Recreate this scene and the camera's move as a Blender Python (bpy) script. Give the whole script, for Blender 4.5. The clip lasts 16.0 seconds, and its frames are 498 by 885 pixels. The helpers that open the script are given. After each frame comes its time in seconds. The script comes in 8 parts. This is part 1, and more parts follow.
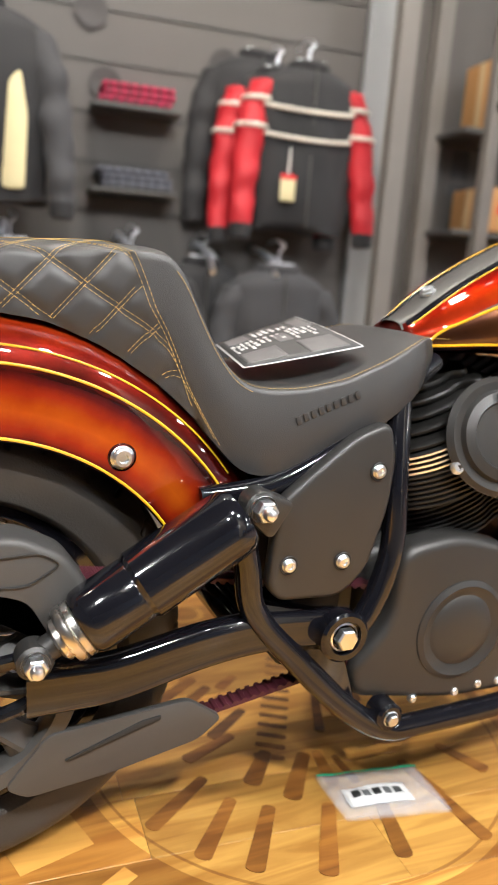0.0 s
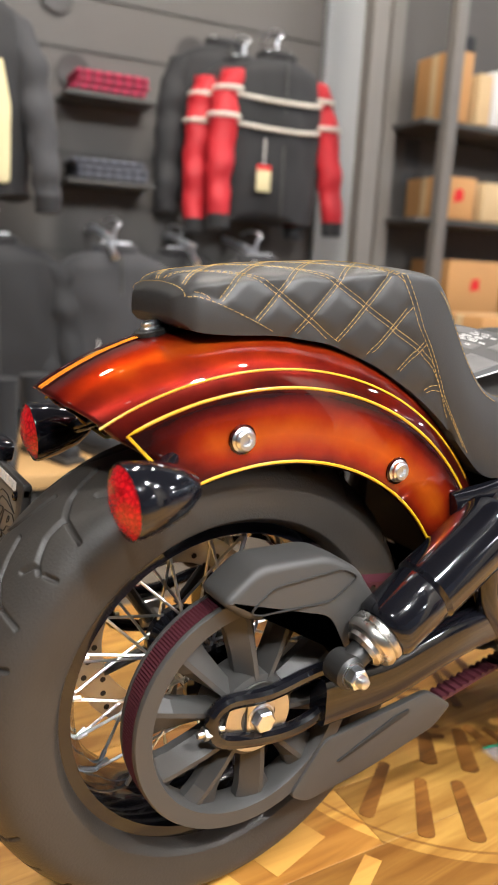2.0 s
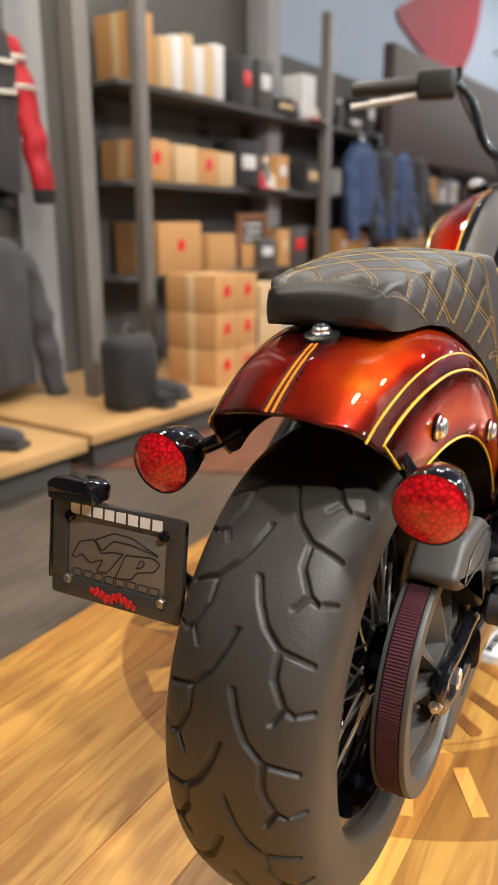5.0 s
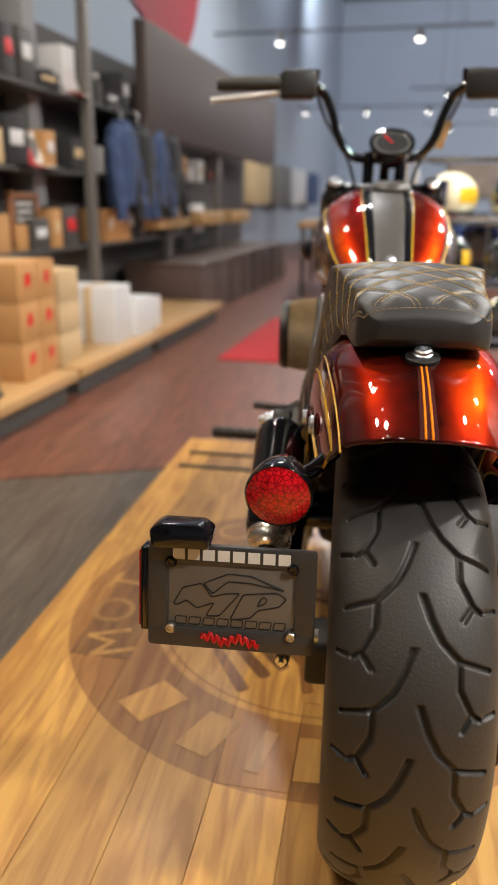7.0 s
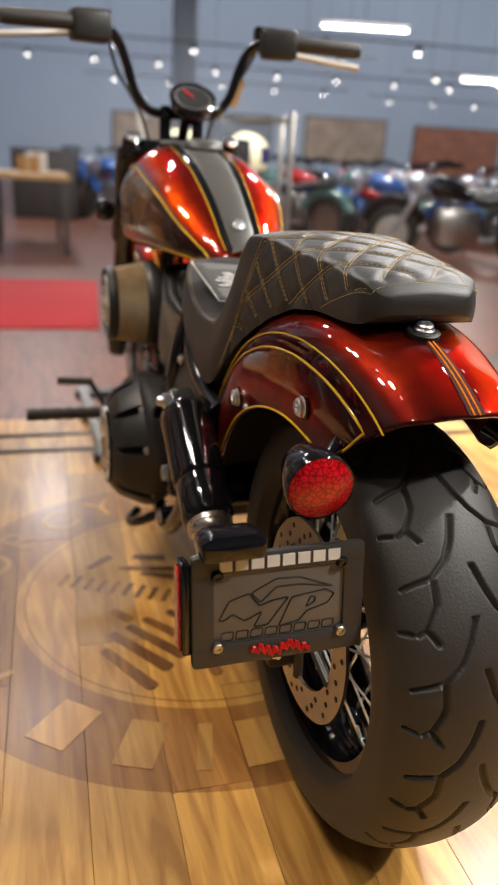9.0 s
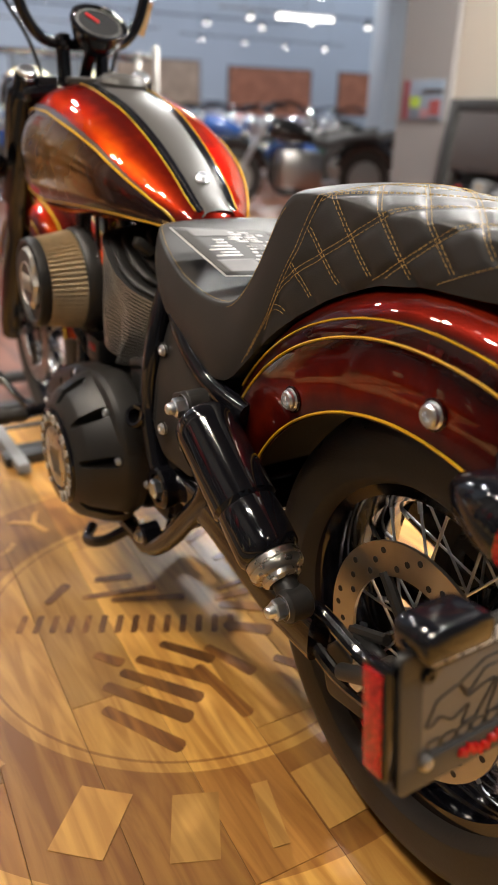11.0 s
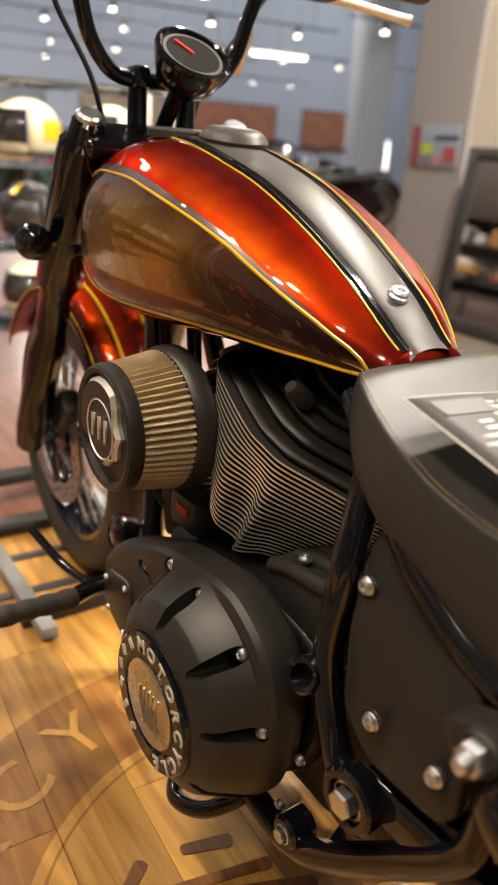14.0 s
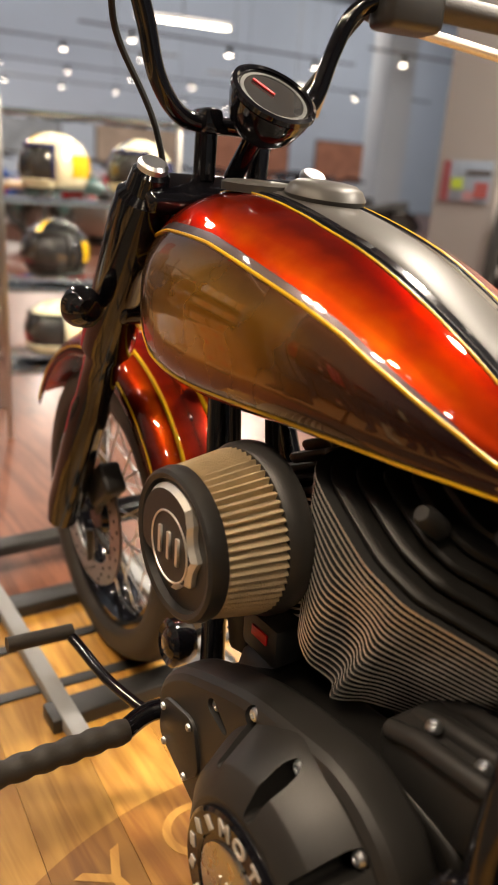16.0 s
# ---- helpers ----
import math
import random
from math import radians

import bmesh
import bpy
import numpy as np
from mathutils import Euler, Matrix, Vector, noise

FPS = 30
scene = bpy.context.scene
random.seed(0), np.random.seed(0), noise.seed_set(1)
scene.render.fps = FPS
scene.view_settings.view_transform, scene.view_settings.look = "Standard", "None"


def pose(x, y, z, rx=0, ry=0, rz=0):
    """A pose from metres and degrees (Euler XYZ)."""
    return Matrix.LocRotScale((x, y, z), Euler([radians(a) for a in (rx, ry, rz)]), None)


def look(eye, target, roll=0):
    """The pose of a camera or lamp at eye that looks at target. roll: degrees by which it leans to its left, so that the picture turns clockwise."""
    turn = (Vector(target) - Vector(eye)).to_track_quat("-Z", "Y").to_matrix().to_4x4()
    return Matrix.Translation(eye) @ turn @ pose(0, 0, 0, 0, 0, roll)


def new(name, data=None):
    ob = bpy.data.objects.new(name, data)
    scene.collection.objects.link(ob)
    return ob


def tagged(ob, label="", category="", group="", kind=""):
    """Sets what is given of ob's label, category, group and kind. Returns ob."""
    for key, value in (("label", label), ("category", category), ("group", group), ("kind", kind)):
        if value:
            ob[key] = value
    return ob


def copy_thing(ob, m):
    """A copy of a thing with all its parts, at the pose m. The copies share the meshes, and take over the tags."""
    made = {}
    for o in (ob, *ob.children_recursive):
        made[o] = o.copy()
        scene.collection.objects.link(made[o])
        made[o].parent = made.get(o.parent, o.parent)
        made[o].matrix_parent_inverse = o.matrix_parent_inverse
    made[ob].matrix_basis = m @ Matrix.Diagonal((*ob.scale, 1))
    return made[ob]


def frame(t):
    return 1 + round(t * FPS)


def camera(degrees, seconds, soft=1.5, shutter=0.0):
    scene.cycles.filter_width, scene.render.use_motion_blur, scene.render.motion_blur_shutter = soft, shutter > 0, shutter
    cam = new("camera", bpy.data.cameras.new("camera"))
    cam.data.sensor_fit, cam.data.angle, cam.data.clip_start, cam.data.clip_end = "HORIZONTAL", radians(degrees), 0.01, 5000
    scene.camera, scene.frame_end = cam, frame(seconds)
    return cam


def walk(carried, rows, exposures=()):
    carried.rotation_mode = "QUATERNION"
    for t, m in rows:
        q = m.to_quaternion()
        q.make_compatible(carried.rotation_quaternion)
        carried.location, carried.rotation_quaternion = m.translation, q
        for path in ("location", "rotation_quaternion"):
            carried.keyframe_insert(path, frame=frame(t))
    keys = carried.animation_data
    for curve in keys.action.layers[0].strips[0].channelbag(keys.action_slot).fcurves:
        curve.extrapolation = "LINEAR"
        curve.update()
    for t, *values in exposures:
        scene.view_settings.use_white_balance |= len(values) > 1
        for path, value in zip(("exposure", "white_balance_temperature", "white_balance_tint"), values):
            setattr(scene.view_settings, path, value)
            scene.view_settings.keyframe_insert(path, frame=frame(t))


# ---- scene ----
cam = camera(37.1, 16.0)
METRES, EYE, TILT, LEAN, TURN = 3.2, 0.85, -8.0, 0.0, 0.0
PATH = [
    (0, (-0.011, -0.997, 0.825), (0.773, 0.790, 0.388), 4.2),
    (0.5, (-0.113, -0.936, 0.824), (0.721, 0.828, 0.385), 4.1),
    (1, (-0.195, -0.887, 0.839), (0.701, 0.845, 0.394), 3.9),
    (1.5, (-0.293, -0.831, 0.847), (0.668, 0.862, 0.389), 3.5),
    (2, (-0.448, -0.808, 0.847), (0.596, 0.832, 0.378), 3.0),
    (2.5, (-0.574, -0.776, 0.847), (0.562, 0.799, 0.366), 2.3),
    (3, (-0.641, -0.677, 0.834), (0.609, 0.806, 0.344), 1.2),
    (3.5, (-0.686, -0.584, 0.853), (0.694, 0.773, 0.348), -0.2),
    (3.7, (-0.695, -0.553, 0.855), (0.727, 0.757, 0.345), -0.2),
    (5.8, (-0.952, -0.165, 0.902), (0.857, 0.460, 0.322), 0.0),
    (6, (-0.956, -0.121, 0.906), (0.875, 0.433, 0.321), 0.1),
    (6.5, (-0.957, -0.036, 0.915), (0.911, 0.359, 0.321), 0.3),
    (7, (-0.978, 0.099, 0.939), (0.911, 0.330, 0.322), 0.7),
    (7.5, (-1.040, 0.217, 0.955), (0.857, 0.219, 0.320), 0.7),
    (8, (-1.035, 0.312, 0.950), (0.840, 0.078, 0.294), 1.6),
    (8.5, (-0.939, 0.409, 0.940), (0.893, -0.015, 0.259), 2.2),
    (9, (-0.863, 0.476, 0.945), (0.914, -0.114, 0.241), 3.0),
    (9.2, (-0.830, 0.507, 0.947), (0.919, -0.148, 0.233), 3.2),
    (11.3, (-0.449, 0.648, 0.914), (1.095, -0.336, 0.110), 2.0),
    (11.5, (-0.401, 0.639, 0.908), (1.137, -0.361, 0.110), 2.3),
    (12, (-0.282, 0.635, 0.913), (1.237, -0.395, 0.118), 3.0),
    (12.5, (-0.176, 0.641, 0.940), (1.336, -0.411, 0.161), 3.6),
    (13, (-0.052, 0.632, 0.965), (1.460, -0.431, 0.201), 3.6),
    (13.5, (0.030, 0.640, 0.979), (1.545, -0.432, 0.234), 3.7),
    (14, (0.107, 0.629, 0.966), (1.625, -0.448, 0.232), 3.7),
    (14.5, (0.187, 0.611, 0.964), (1.723, -0.443, 0.236), 3.2),
    (15, (0.245, 0.581, 0.976), (1.801, -0.449, 0.259), 3.2),
    (15.5, (0.285, 0.568, 0.995), (1.850, -0.464, 0.300), 3.6),
    (16, (0.334, 0.605, 0.994), (1.883, -0.465, 0.321), 4.1),
]
walk(cam, [(t, look(eye, target, roll)) for t, eye, target, roll in PATH], [(0, 0.03, 5950, 9), (3.5, 0.03, 5850, 9), (6, -0.16, 6300, 10), (7.5, -0.28, 6250, 10), (9, -0.27, 6200, 10), (11.5, 0.07, 6200, 10), (13.5, 0.03, 6800, 11), (16, 0.0, 7300, 13)])
cam.data.dof.use_dof, cam.data.dof.focus_distance, cam.data.dof.aperture_fstop = True, 0.93, 4.6

# ---- world and light ----
world = bpy.data.worlds.new("room_air")
scene.world = world
world.use_nodes = True
world.node_tree.nodes["Background"].inputs[0].default_value = (0.55, 0.6, 0.7, 1)
world.node_tree.nodes["Background"].inputs[1].default_value = 0.05
ROOM = pose(0, 0, 0, 0, 0, -6.0)


def lamp(x, y, z, power, size, colour=(1.0, 0.93, 0.83), target=None):
    data = bpy.data.lights.new("ceiling_lamp", "AREA")
    data.energy, data.shape, data.size, data.color = power, "DISK", size, colour
    ob = new("ceiling_lamp", data)
    ob.matrix_basis = look((x, y, z), target or (x, y + 0.001, 0))
    return ob


for lx, ly, lp in ((0.1, -2.7, 220), (2.0, -2.3, 130), (-1.9, 0.9, 16), (0.5, 1.15, 30), (1.7, 1.35, 32), (-1.7, -2.2, 150), (0.9, -1.6, 75)):
    lamp(lx, ly, 3.4, lp, 0.2, (1.0, 0.84, 0.64) if ly > 0 else (1.0, 0.94, 0.85))
for lx, lp in ((-0.6, 26), (0.7, 30), (1.9, 12), (3.0, 12)):
    lamp(lx, 1.55 - 0.1 * lx, 3.3, lp, 0.2, (1.0, 0.90, 0.78), target=(lx, 2.5 - 0.1 * lx, 1.0))
for lx, ly, lp in ((5.6, 0.6, 60), (7.5, -4.0, 220), (11.0, 0.0, 220), (13.0, -8.0, 400), (20.0, -6.0, 600), (5.0, -10.0, 250)):
    lamp(lx, ly, 4.6, lp, 0.5, (1.0, 0.95, 0.88))
COOL = (0.93, 0.96, 1.0)
for ly in (-20.0, -13.0, -6.0, 0.0):
    lamp(20.0, ly, 6.9, 230, 0.8, COOL, (28, ly, 3.6))
for lx in (9.0, 16.0):
    lamp(lx, 0.2, 6.9, 90, 0.8, COOL, (lx, 3.2, 3.6))
    lamp(lx, -17.5, 6.9, 180, 0.8, COOL, (lx, -24, 3.6))


# ---- materials ----
def nodes_of(name):
    m = bpy.data.materials.new(name)
    m.use_nodes = True
    return m, m.node_tree.nodes, m.node_tree.links, m.node_tree.nodes["Principled BSDF"]


def surface(name, col, rough=0.5, metal=0.0, coat=0.0, var=0.18, scale=12.0, bump=0.0, bscale=180.0, rvar=0.12, spec=0.5, sheen=0.0):
    """A surface with two scales of variation in colour and gloss, and fine relief."""
    m, n, l, p = nodes_of(name)
    tc = n.new("ShaderNodeTexCoord")
    big, fine = n.new("ShaderNodeTexNoise"), n.new("ShaderNodeTexNoise")
    big.inputs["Scale"].default_value, big.inputs["Detail"].default_value = scale, 6
    fine.inputs["Scale"].default_value, fine.inputs["Detail"].default_value = bscale, 3
    l.new(tc.outputs["Object"], big.inputs["Vector"])
    l.new(tc.outputs["Object"], fine.inputs["Vector"])
    mix = n.new("ShaderNodeMix")
    mix.data_type = "RGBA"
    mix.inputs[6].default_value = (*[c * (1 - var) for c in col], 1)
    mix.inputs[7].default_value = (*[min(1, c * (1 + var)) for c in col], 1)
    l.new(big.outputs["Fac"], mix.inputs[0])
    l.new(mix.outputs[2], p.inputs["Base Color"])
    mr = n.new("ShaderNodeMapRange")
    mr.inputs["To Min"].default_value, mr.inputs["To Max"].default_value = max(0.02, rough - rvar * rough), min(1, rough + rvar * rough)
    l.new(big.outputs["Fac"], mr.inputs["Value"])
    l.new(mr.outputs[0], p.inputs["Roughness"])
    p.inputs["Metallic"].default_value = metal
    p.inputs["Coat Weight"].default_value = coat
    p.inputs["Coat Roughness"].default_value = 0.03
    p.inputs["Specular IOR Level"].default_value = spec
    p.inputs["Sheen Weight"].default_value = sheen
    if bump:
        b = n.new("ShaderNodeBump")
        b.inputs["Strength"].default_value, b.inputs["Distance"].default_value = bump, 0.002
        l.new(fine.outputs["Fac"], b.inputs["Height"])
        l.new(b.outputs[0], p.inputs["Normal"])
    return m


def glow(name, col, strength):
    m, n, l, p = nodes_of(name)
    p.inputs["Emission Color"].default_value = (*col, 1)
    p.inputs["Emission Strength"].default_value = strength
    p.inputs["Base Color"].default_value = (*col, 1)
    return m


def candy(name):
    """Airbrushed candy paint: orange heart, dark red rim, by the attribute burst, which also holds the shade painted on
    the rear fender's left half; mottled at two scales.
    """
    m, n, l, p = nodes_of(name)
    at = n.new("ShaderNodeAttribute")
    at.attribute_name = "burst"
    tc = n.new("ShaderNodeTexCoord")
    no = n.new("ShaderNodeTexNoise")
    no.inputs["Scale"].default_value, no.inputs["Detail"].default_value = 28, 7
    l.new(tc.outputs["Object"], no.inputs["Vector"])
    ad = n.new("ShaderNodeMath")
    ad.operation = "MULTIPLY_ADD"
    ad.inputs[1].default_value, ad.inputs[2].default_value = 0.38, -0.19
    l.new(no.outputs["Fac"], ad.inputs[0])
    su = n.new("ShaderNodeMath")
    su.operation = "ADD"
    l.new(at.outputs["Fac"], su.inputs[0])
    l.new(ad.outputs[0], su.inputs[1])
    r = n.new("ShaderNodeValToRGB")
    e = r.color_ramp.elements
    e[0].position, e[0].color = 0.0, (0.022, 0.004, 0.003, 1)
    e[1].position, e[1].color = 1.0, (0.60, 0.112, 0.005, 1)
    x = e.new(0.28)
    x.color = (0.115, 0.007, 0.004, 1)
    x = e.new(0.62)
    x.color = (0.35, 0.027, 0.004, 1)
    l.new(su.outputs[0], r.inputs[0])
    l.new(r.outputs[0], p.inputs["Base Color"])
    p.inputs["Metallic"].default_value, p.inputs["Roughness"].default_value = 0.65, 0.36
    p.inputs["Specular IOR Level"].default_value = 0.0
    p.inputs["Specular Tint"].default_value = (1.0, 0.30, 0.10, 1)
    p.inputs["Coat Weight"].default_value, p.inputs["Coat Roughness"].default_value = 1.0, 0.025
    return m


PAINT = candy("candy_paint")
# dark flank paint, with the floor's gold reflection put into its colour by burst
FLANK = surface("maroon_flank_gold_reflection", (0.22, 0.10, 0.017), 0.27, 0.8, 1.0, 0.6, 7)
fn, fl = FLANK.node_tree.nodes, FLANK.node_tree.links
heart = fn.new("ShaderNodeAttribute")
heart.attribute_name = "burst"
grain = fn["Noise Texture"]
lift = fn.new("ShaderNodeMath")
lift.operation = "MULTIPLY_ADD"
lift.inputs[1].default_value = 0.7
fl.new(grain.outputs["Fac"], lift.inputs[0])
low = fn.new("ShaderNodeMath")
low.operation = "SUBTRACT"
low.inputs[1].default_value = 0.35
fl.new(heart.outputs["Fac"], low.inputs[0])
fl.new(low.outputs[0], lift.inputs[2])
reflection_ramp = fn.new("ShaderNodeValToRGB")
reflection_ramp.color_ramp.elements[0].position, reflection_ramp.color_ramp.elements[0].color = 0.05, (0.035, 0.007, 0.006, 1)
reflection_ramp.color_ramp.elements[1].position, reflection_ramp.color_ramp.elements[1].color = 0.95, (0.36, 0.17, 0.018, 1)
mid_tone = reflection_ramp.color_ramp.elements.new(0.45)
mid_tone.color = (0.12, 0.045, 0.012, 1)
fl.new(lift.outputs[0], reflection_ramp.inputs[0])
fl.new(reflection_ramp.outputs[0], fn["Principled BSDF"].inputs["Base Color"])
STRIPE = surface("yellow_pinstripe", (0.64, 0.36, 0.008), 0.3, 0, 0.8, 0.08)
ORANGE = surface("orange_pinstripe", (0.62, 0.17, 0.006), 0.6, 0, 0.0, 0.08, spec=0.05)
CENTREM = surface("dark_centre_paint", (0.040, 0.007, 0.006), 0.6, 0, 0.0, 0.2, 20, spec=0.05)
BLACK = surface("gloss_black_enamel", (0.005, 0.005, 0.007), 0.10, 0, 0.25, 0.3, 9)
SATIN = surface("satin_black_powder_coat", (0.026, 0.025, 0.024), 0.40, 0.15, 0.0, 0.15, 9, 0.12, 900)
GREYP = surface("dark_grey_plastic", (0.045, 0.043, 0.041), 0.48, 0, 0, 0.12, 7, 0.15, 700)
RUBBER = surface("tyre_rubber", (0.034, 0.030, 0.026), 0.52, 0, 0, 0.25, 14, 0.25, 300)
LEATHER = surface("black_leather", (0.030, 0.029, 0.029), 0.44, 0, 0, 0.15, 6, 0.16, 800)
THREAD = surface("yellow_thread", (0.46, 0.30, 0.085), 0.7, 0, 0, 0.2, 60)
FINEDGE = surface("machined_fin_edge", (0.80, 0.76, 0.70), 0.34, 0.75, 0, 0.12, 60)
CHROME = surface("chrome", (0.78, 0.81, 0.86), 0.3, 1.0, 0, 0.06, 20)
STEEL = surface("brushed_steel", (0.5, 0.48, 0.45), 0.3, 1.0, 0, 0.15, 40)
ALU = surface("machined_aluminium", (0.62, 0.6, 0.57), 0.28, 1.0, 0, 0.1, 60)
BELT = surface("wine_red_belt", (0.05, 0.006, 0.012), 0.6, 0, 0, 0.2, 30)
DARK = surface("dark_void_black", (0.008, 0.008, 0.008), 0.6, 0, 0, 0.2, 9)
REDLENS = surface("red_lens", (0.42, 0.002, 0.006), 0.16, 0, 0.4, 0.10, 60)
ln, ll = REDLENS.node_tree.nodes, REDLENS.node_tree.links
cells = ln.new("ShaderNodeTexVoronoi")
cells.feature = "DISTANCE_TO_EDGE"
cells.inputs["Scale"].default_value = 150
ll.new(ln["Texture Coordinate"].outputs["Object"], cells.inputs["Vector"])
prism = ln.new("ShaderNodeValToRGB")
prism.color_ramp.elements[0].position, prism.color_ramp.elements[0].color = 0.0, (0.16, 0.001, 0.003, 1)
prism.color_ramp.elements[1].position, prism.color_ramp.elements[1].color = 0.14, (0.66, 0.006, 0.012, 1)
ll.new(cells.outputs["Distance"], prism.inputs[0])
ll.new(prism.outputs[0], ln["Principled BSDF"].inputs["Base Color"])
pb = ln.new("ShaderNodeBump")
pb.inputs["Strength"].default_value, pb.inputs["Distance"].default_value = 0.4, 0.003
ll.new(cells.outputs["Distance"], pb.inputs["Height"])
ll.new(pb.outputs[0], ln["Principled BSDF"].inputs["Normal"])
PLATE = surface("grey_plate_blank", (0.16, 0.145, 0.125), 0.45, 0, 0, 0.1, 20)
WHITE = surface("white_print", (0.78, 0.77, 0.74), 0.5, 0, 0, 0.05)
REDPRINT = surface("red_print", (0.6, 0.01, 0.012), 0.4, 0, 0, 0.05)
MESHM = surface("filter_gauze", (0.60, 0.48, 0.31), 0.42, 0.6, 0, 0.3, 40, 0.9, 620)
BANDM = surface("purple_grey_band", (0.075, 0.045, 0.045), 0.3, 0.3, 1.0, 0.15, 30)
DIALM = surface("grey_dial", (0.06, 0.06, 0.058), 0.6, 0, 0.0, 0.2, 30)
GLASS = surface("dark_gauge_glass", (0.05, 0.05, 0.052), 0.05, 0.35, 1.0, 0.1)


# ---- mesh helpers ----
def finish(bm, sharp=0.6):
    bmesh.ops.recalc_face_normals(bm, faces=bm.faces)
    for f in bm.faces:
        f.smooth = True
    for e in bm.edges:
        if len(e.link_faces) == 2 and e.calc_face_angle(0) > sharp:
            e.smooth = False


def part(name, bm, material, parent=None, label="", sharp=0.6):
    finish(bm, sharp)
    me = bpy.data.meshes.new(name)
    bm.to_mesh(me)
    bm.free()
    me.materials.append(material)
    ob = new(name, me)
    if parent:
        ob.parent = parent
    if label:
        ob["label"] = label
    return ob


def thing(name, label, category, m=None, group="", kind=""):
    ob = new(name)
    ob.matrix_basis = m or Matrix()
    return tagged(ob, label, category, group, kind)


def spline(pts, n=8, closed=False):
    """A Catmull-Rom curve through the points."""
    P = [Vector(p) for p in pts]
    out = []
    N = len(P)
    for i in range(N if closed else N - 1):
        a, b, c, d = (P[(i - 1) % N], P[i], P[(i + 1) % N], P[(i + 2) % N]) if closed else (P[max(i - 1, 0)], P[i], P[i + 1], P[min(i + 2, N - 1)])
        for k in range(n):
            t = k / n
            out.append(0.5 * (2 * b + (c - a) * t + (2 * a - 5 * b + 4 * c - d) * t * t + (3 * b - a - 3 * c + d) * t ** 3))
    if not closed:
        out.append(P[-1])
    return out


def lerp(table, x):
    """A value from rows of (x, value...), by straight lines."""
    if x <= table[0][0]:
        return table[0][1:]
    for a, b in zip(table, table[1:]):
        if x <= b[0]:
            k = (x - a[0]) / (b[0] - a[0])
            return tuple(u + k * (v - u) for u, v in zip(a[1:], b[1:]))
    return table[-1][1:]


def smoothed(table, x, h=0.03):
    """The same, rounded over a reach of h."""
    acc = None
    for k in (-2, -1, 0, 1, 2):
        v = lerp(table, x + k * h / 2)
        acc = v if acc is None else tuple(a + b for a, b in zip(acc, v))
    return tuple(a / 5 for a in acc)


def tube(bm, pts, r, seg=12, closed=False, caps=True):
    """A round bar along points; r is one radius or one for each point."""
    P = [Vector(p) for p in pts]
    N = len(P)
    rad = [r] * N if isinstance(r, (int, float)) else list(r)
    up = None
    rings = []
    for i in range(N):
        t = (P[(i + 1) % N] - P[i - 1]) if closed else (P[min(i + 1, N - 1)] - P[max(i - 1, 0)])
        t.normalize()
        if up is None:
            up = t.orthogonal().normalized()
        else:
            up = (up - t * up.dot(t)).normalized()
        side = t.cross(up)
        rings.append([bm.verts.new(P[i] + rad[i] * (math.cos(2 * math.pi * k / seg) * up + math.sin(2 * math.pi * k / seg) * side)) for k in range(seg)])
    for i in range(N if closed else N - 1):
        a, b = rings[i], rings[(i + 1) % N]
        for k in range(seg):
            bm.faces.new((a[k], a[(k + 1) % seg], b[(k + 1) % seg], b[k]))
    if caps and not closed:
        bm.faces.new(rings[0])
        bm.faces.new(rings[-1])
    return bm


def lathe(bm, prof, m=None, seg=48, closed=False):
    """Turns rows of (radius, height) about the local z axis, then places it by m."""
    m = m or Matrix()
    rings = []
    for r, h in prof:
        if r < 1e-6:
            rings.append([bm.verts.new(m @ Vector((0, 0, h)))])
        else:
            rings.append([bm.verts.new(m @ Vector((r * math.cos(2 * math.pi * k / seg), r * math.sin(2 * math.pi * k / seg), h))) for k in range(seg)])
    pairs = list(zip(rings, rings[1:])) + ([(rings[-1], rings[0])] if closed else [])
    for a, b in pairs:
        for k in range(seg):
            q = [a[k % len(a)], a[(k + 1) % len(a)], b[(k + 1) % len(b)], b[k % len(b)]]
            f = list(dict.fromkeys(q))
            if len(f) > 2:
                bm.faces.new(f)
    return bm


def box(bm, sx, sy, sz, m=None, bevel=0.0, seg=2):
    tmp = bmesh.new()
    bmesh.ops.create_cube(tmp, size=1, matrix=Matrix.Diagonal((sx, sy, sz, 1)))
    if bevel:
        bmesh.ops.bevel(tmp, geom=tmp.edges[:], offset=bevel, segments=seg, affect="EDGES", profile=0.5)
    return merge(bm, tmp, m)


def merge(bm, tmp, m=None):
    m = m or Matrix()
    tmp.verts.index_update()
    vs = [bm.verts.new(m @ v.co) for v in tmp.verts]
    for f in tmp.faces:
        bm.faces.new([vs[v.index] for v in f.verts])
    tmp.free()
    return bm


def slab(bm, outline, y0, y1, bevel=0.0, seg=2, m=None):
    """A plate: an outline in x and z, from y0 to y1, with rounded rims."""
    tmp = bmesh.new()
    a = [tmp.verts.new((x, y0, z)) for x, z in outline]
    b = [tmp.verts.new((x, y1, z)) for x, z in outline]
    fa, fb = tmp.faces.new(a), tmp.faces.new(b)
    for k in range(len(a)):
        tmp.faces.new((a[k], a[(k + 1) % len(a)], b[(k + 1) % len(b)], b[k]))
    bmesh.ops.recalc_face_normals(tmp, faces=tmp.faces)
    if bevel:
        bmesh.ops.bevel(tmp, geom=list(fa.edges) + list(fb.edges), offset=bevel, segments=seg, affect="EDGES", profile=0.5)
    return merge(bm, tmp, m)


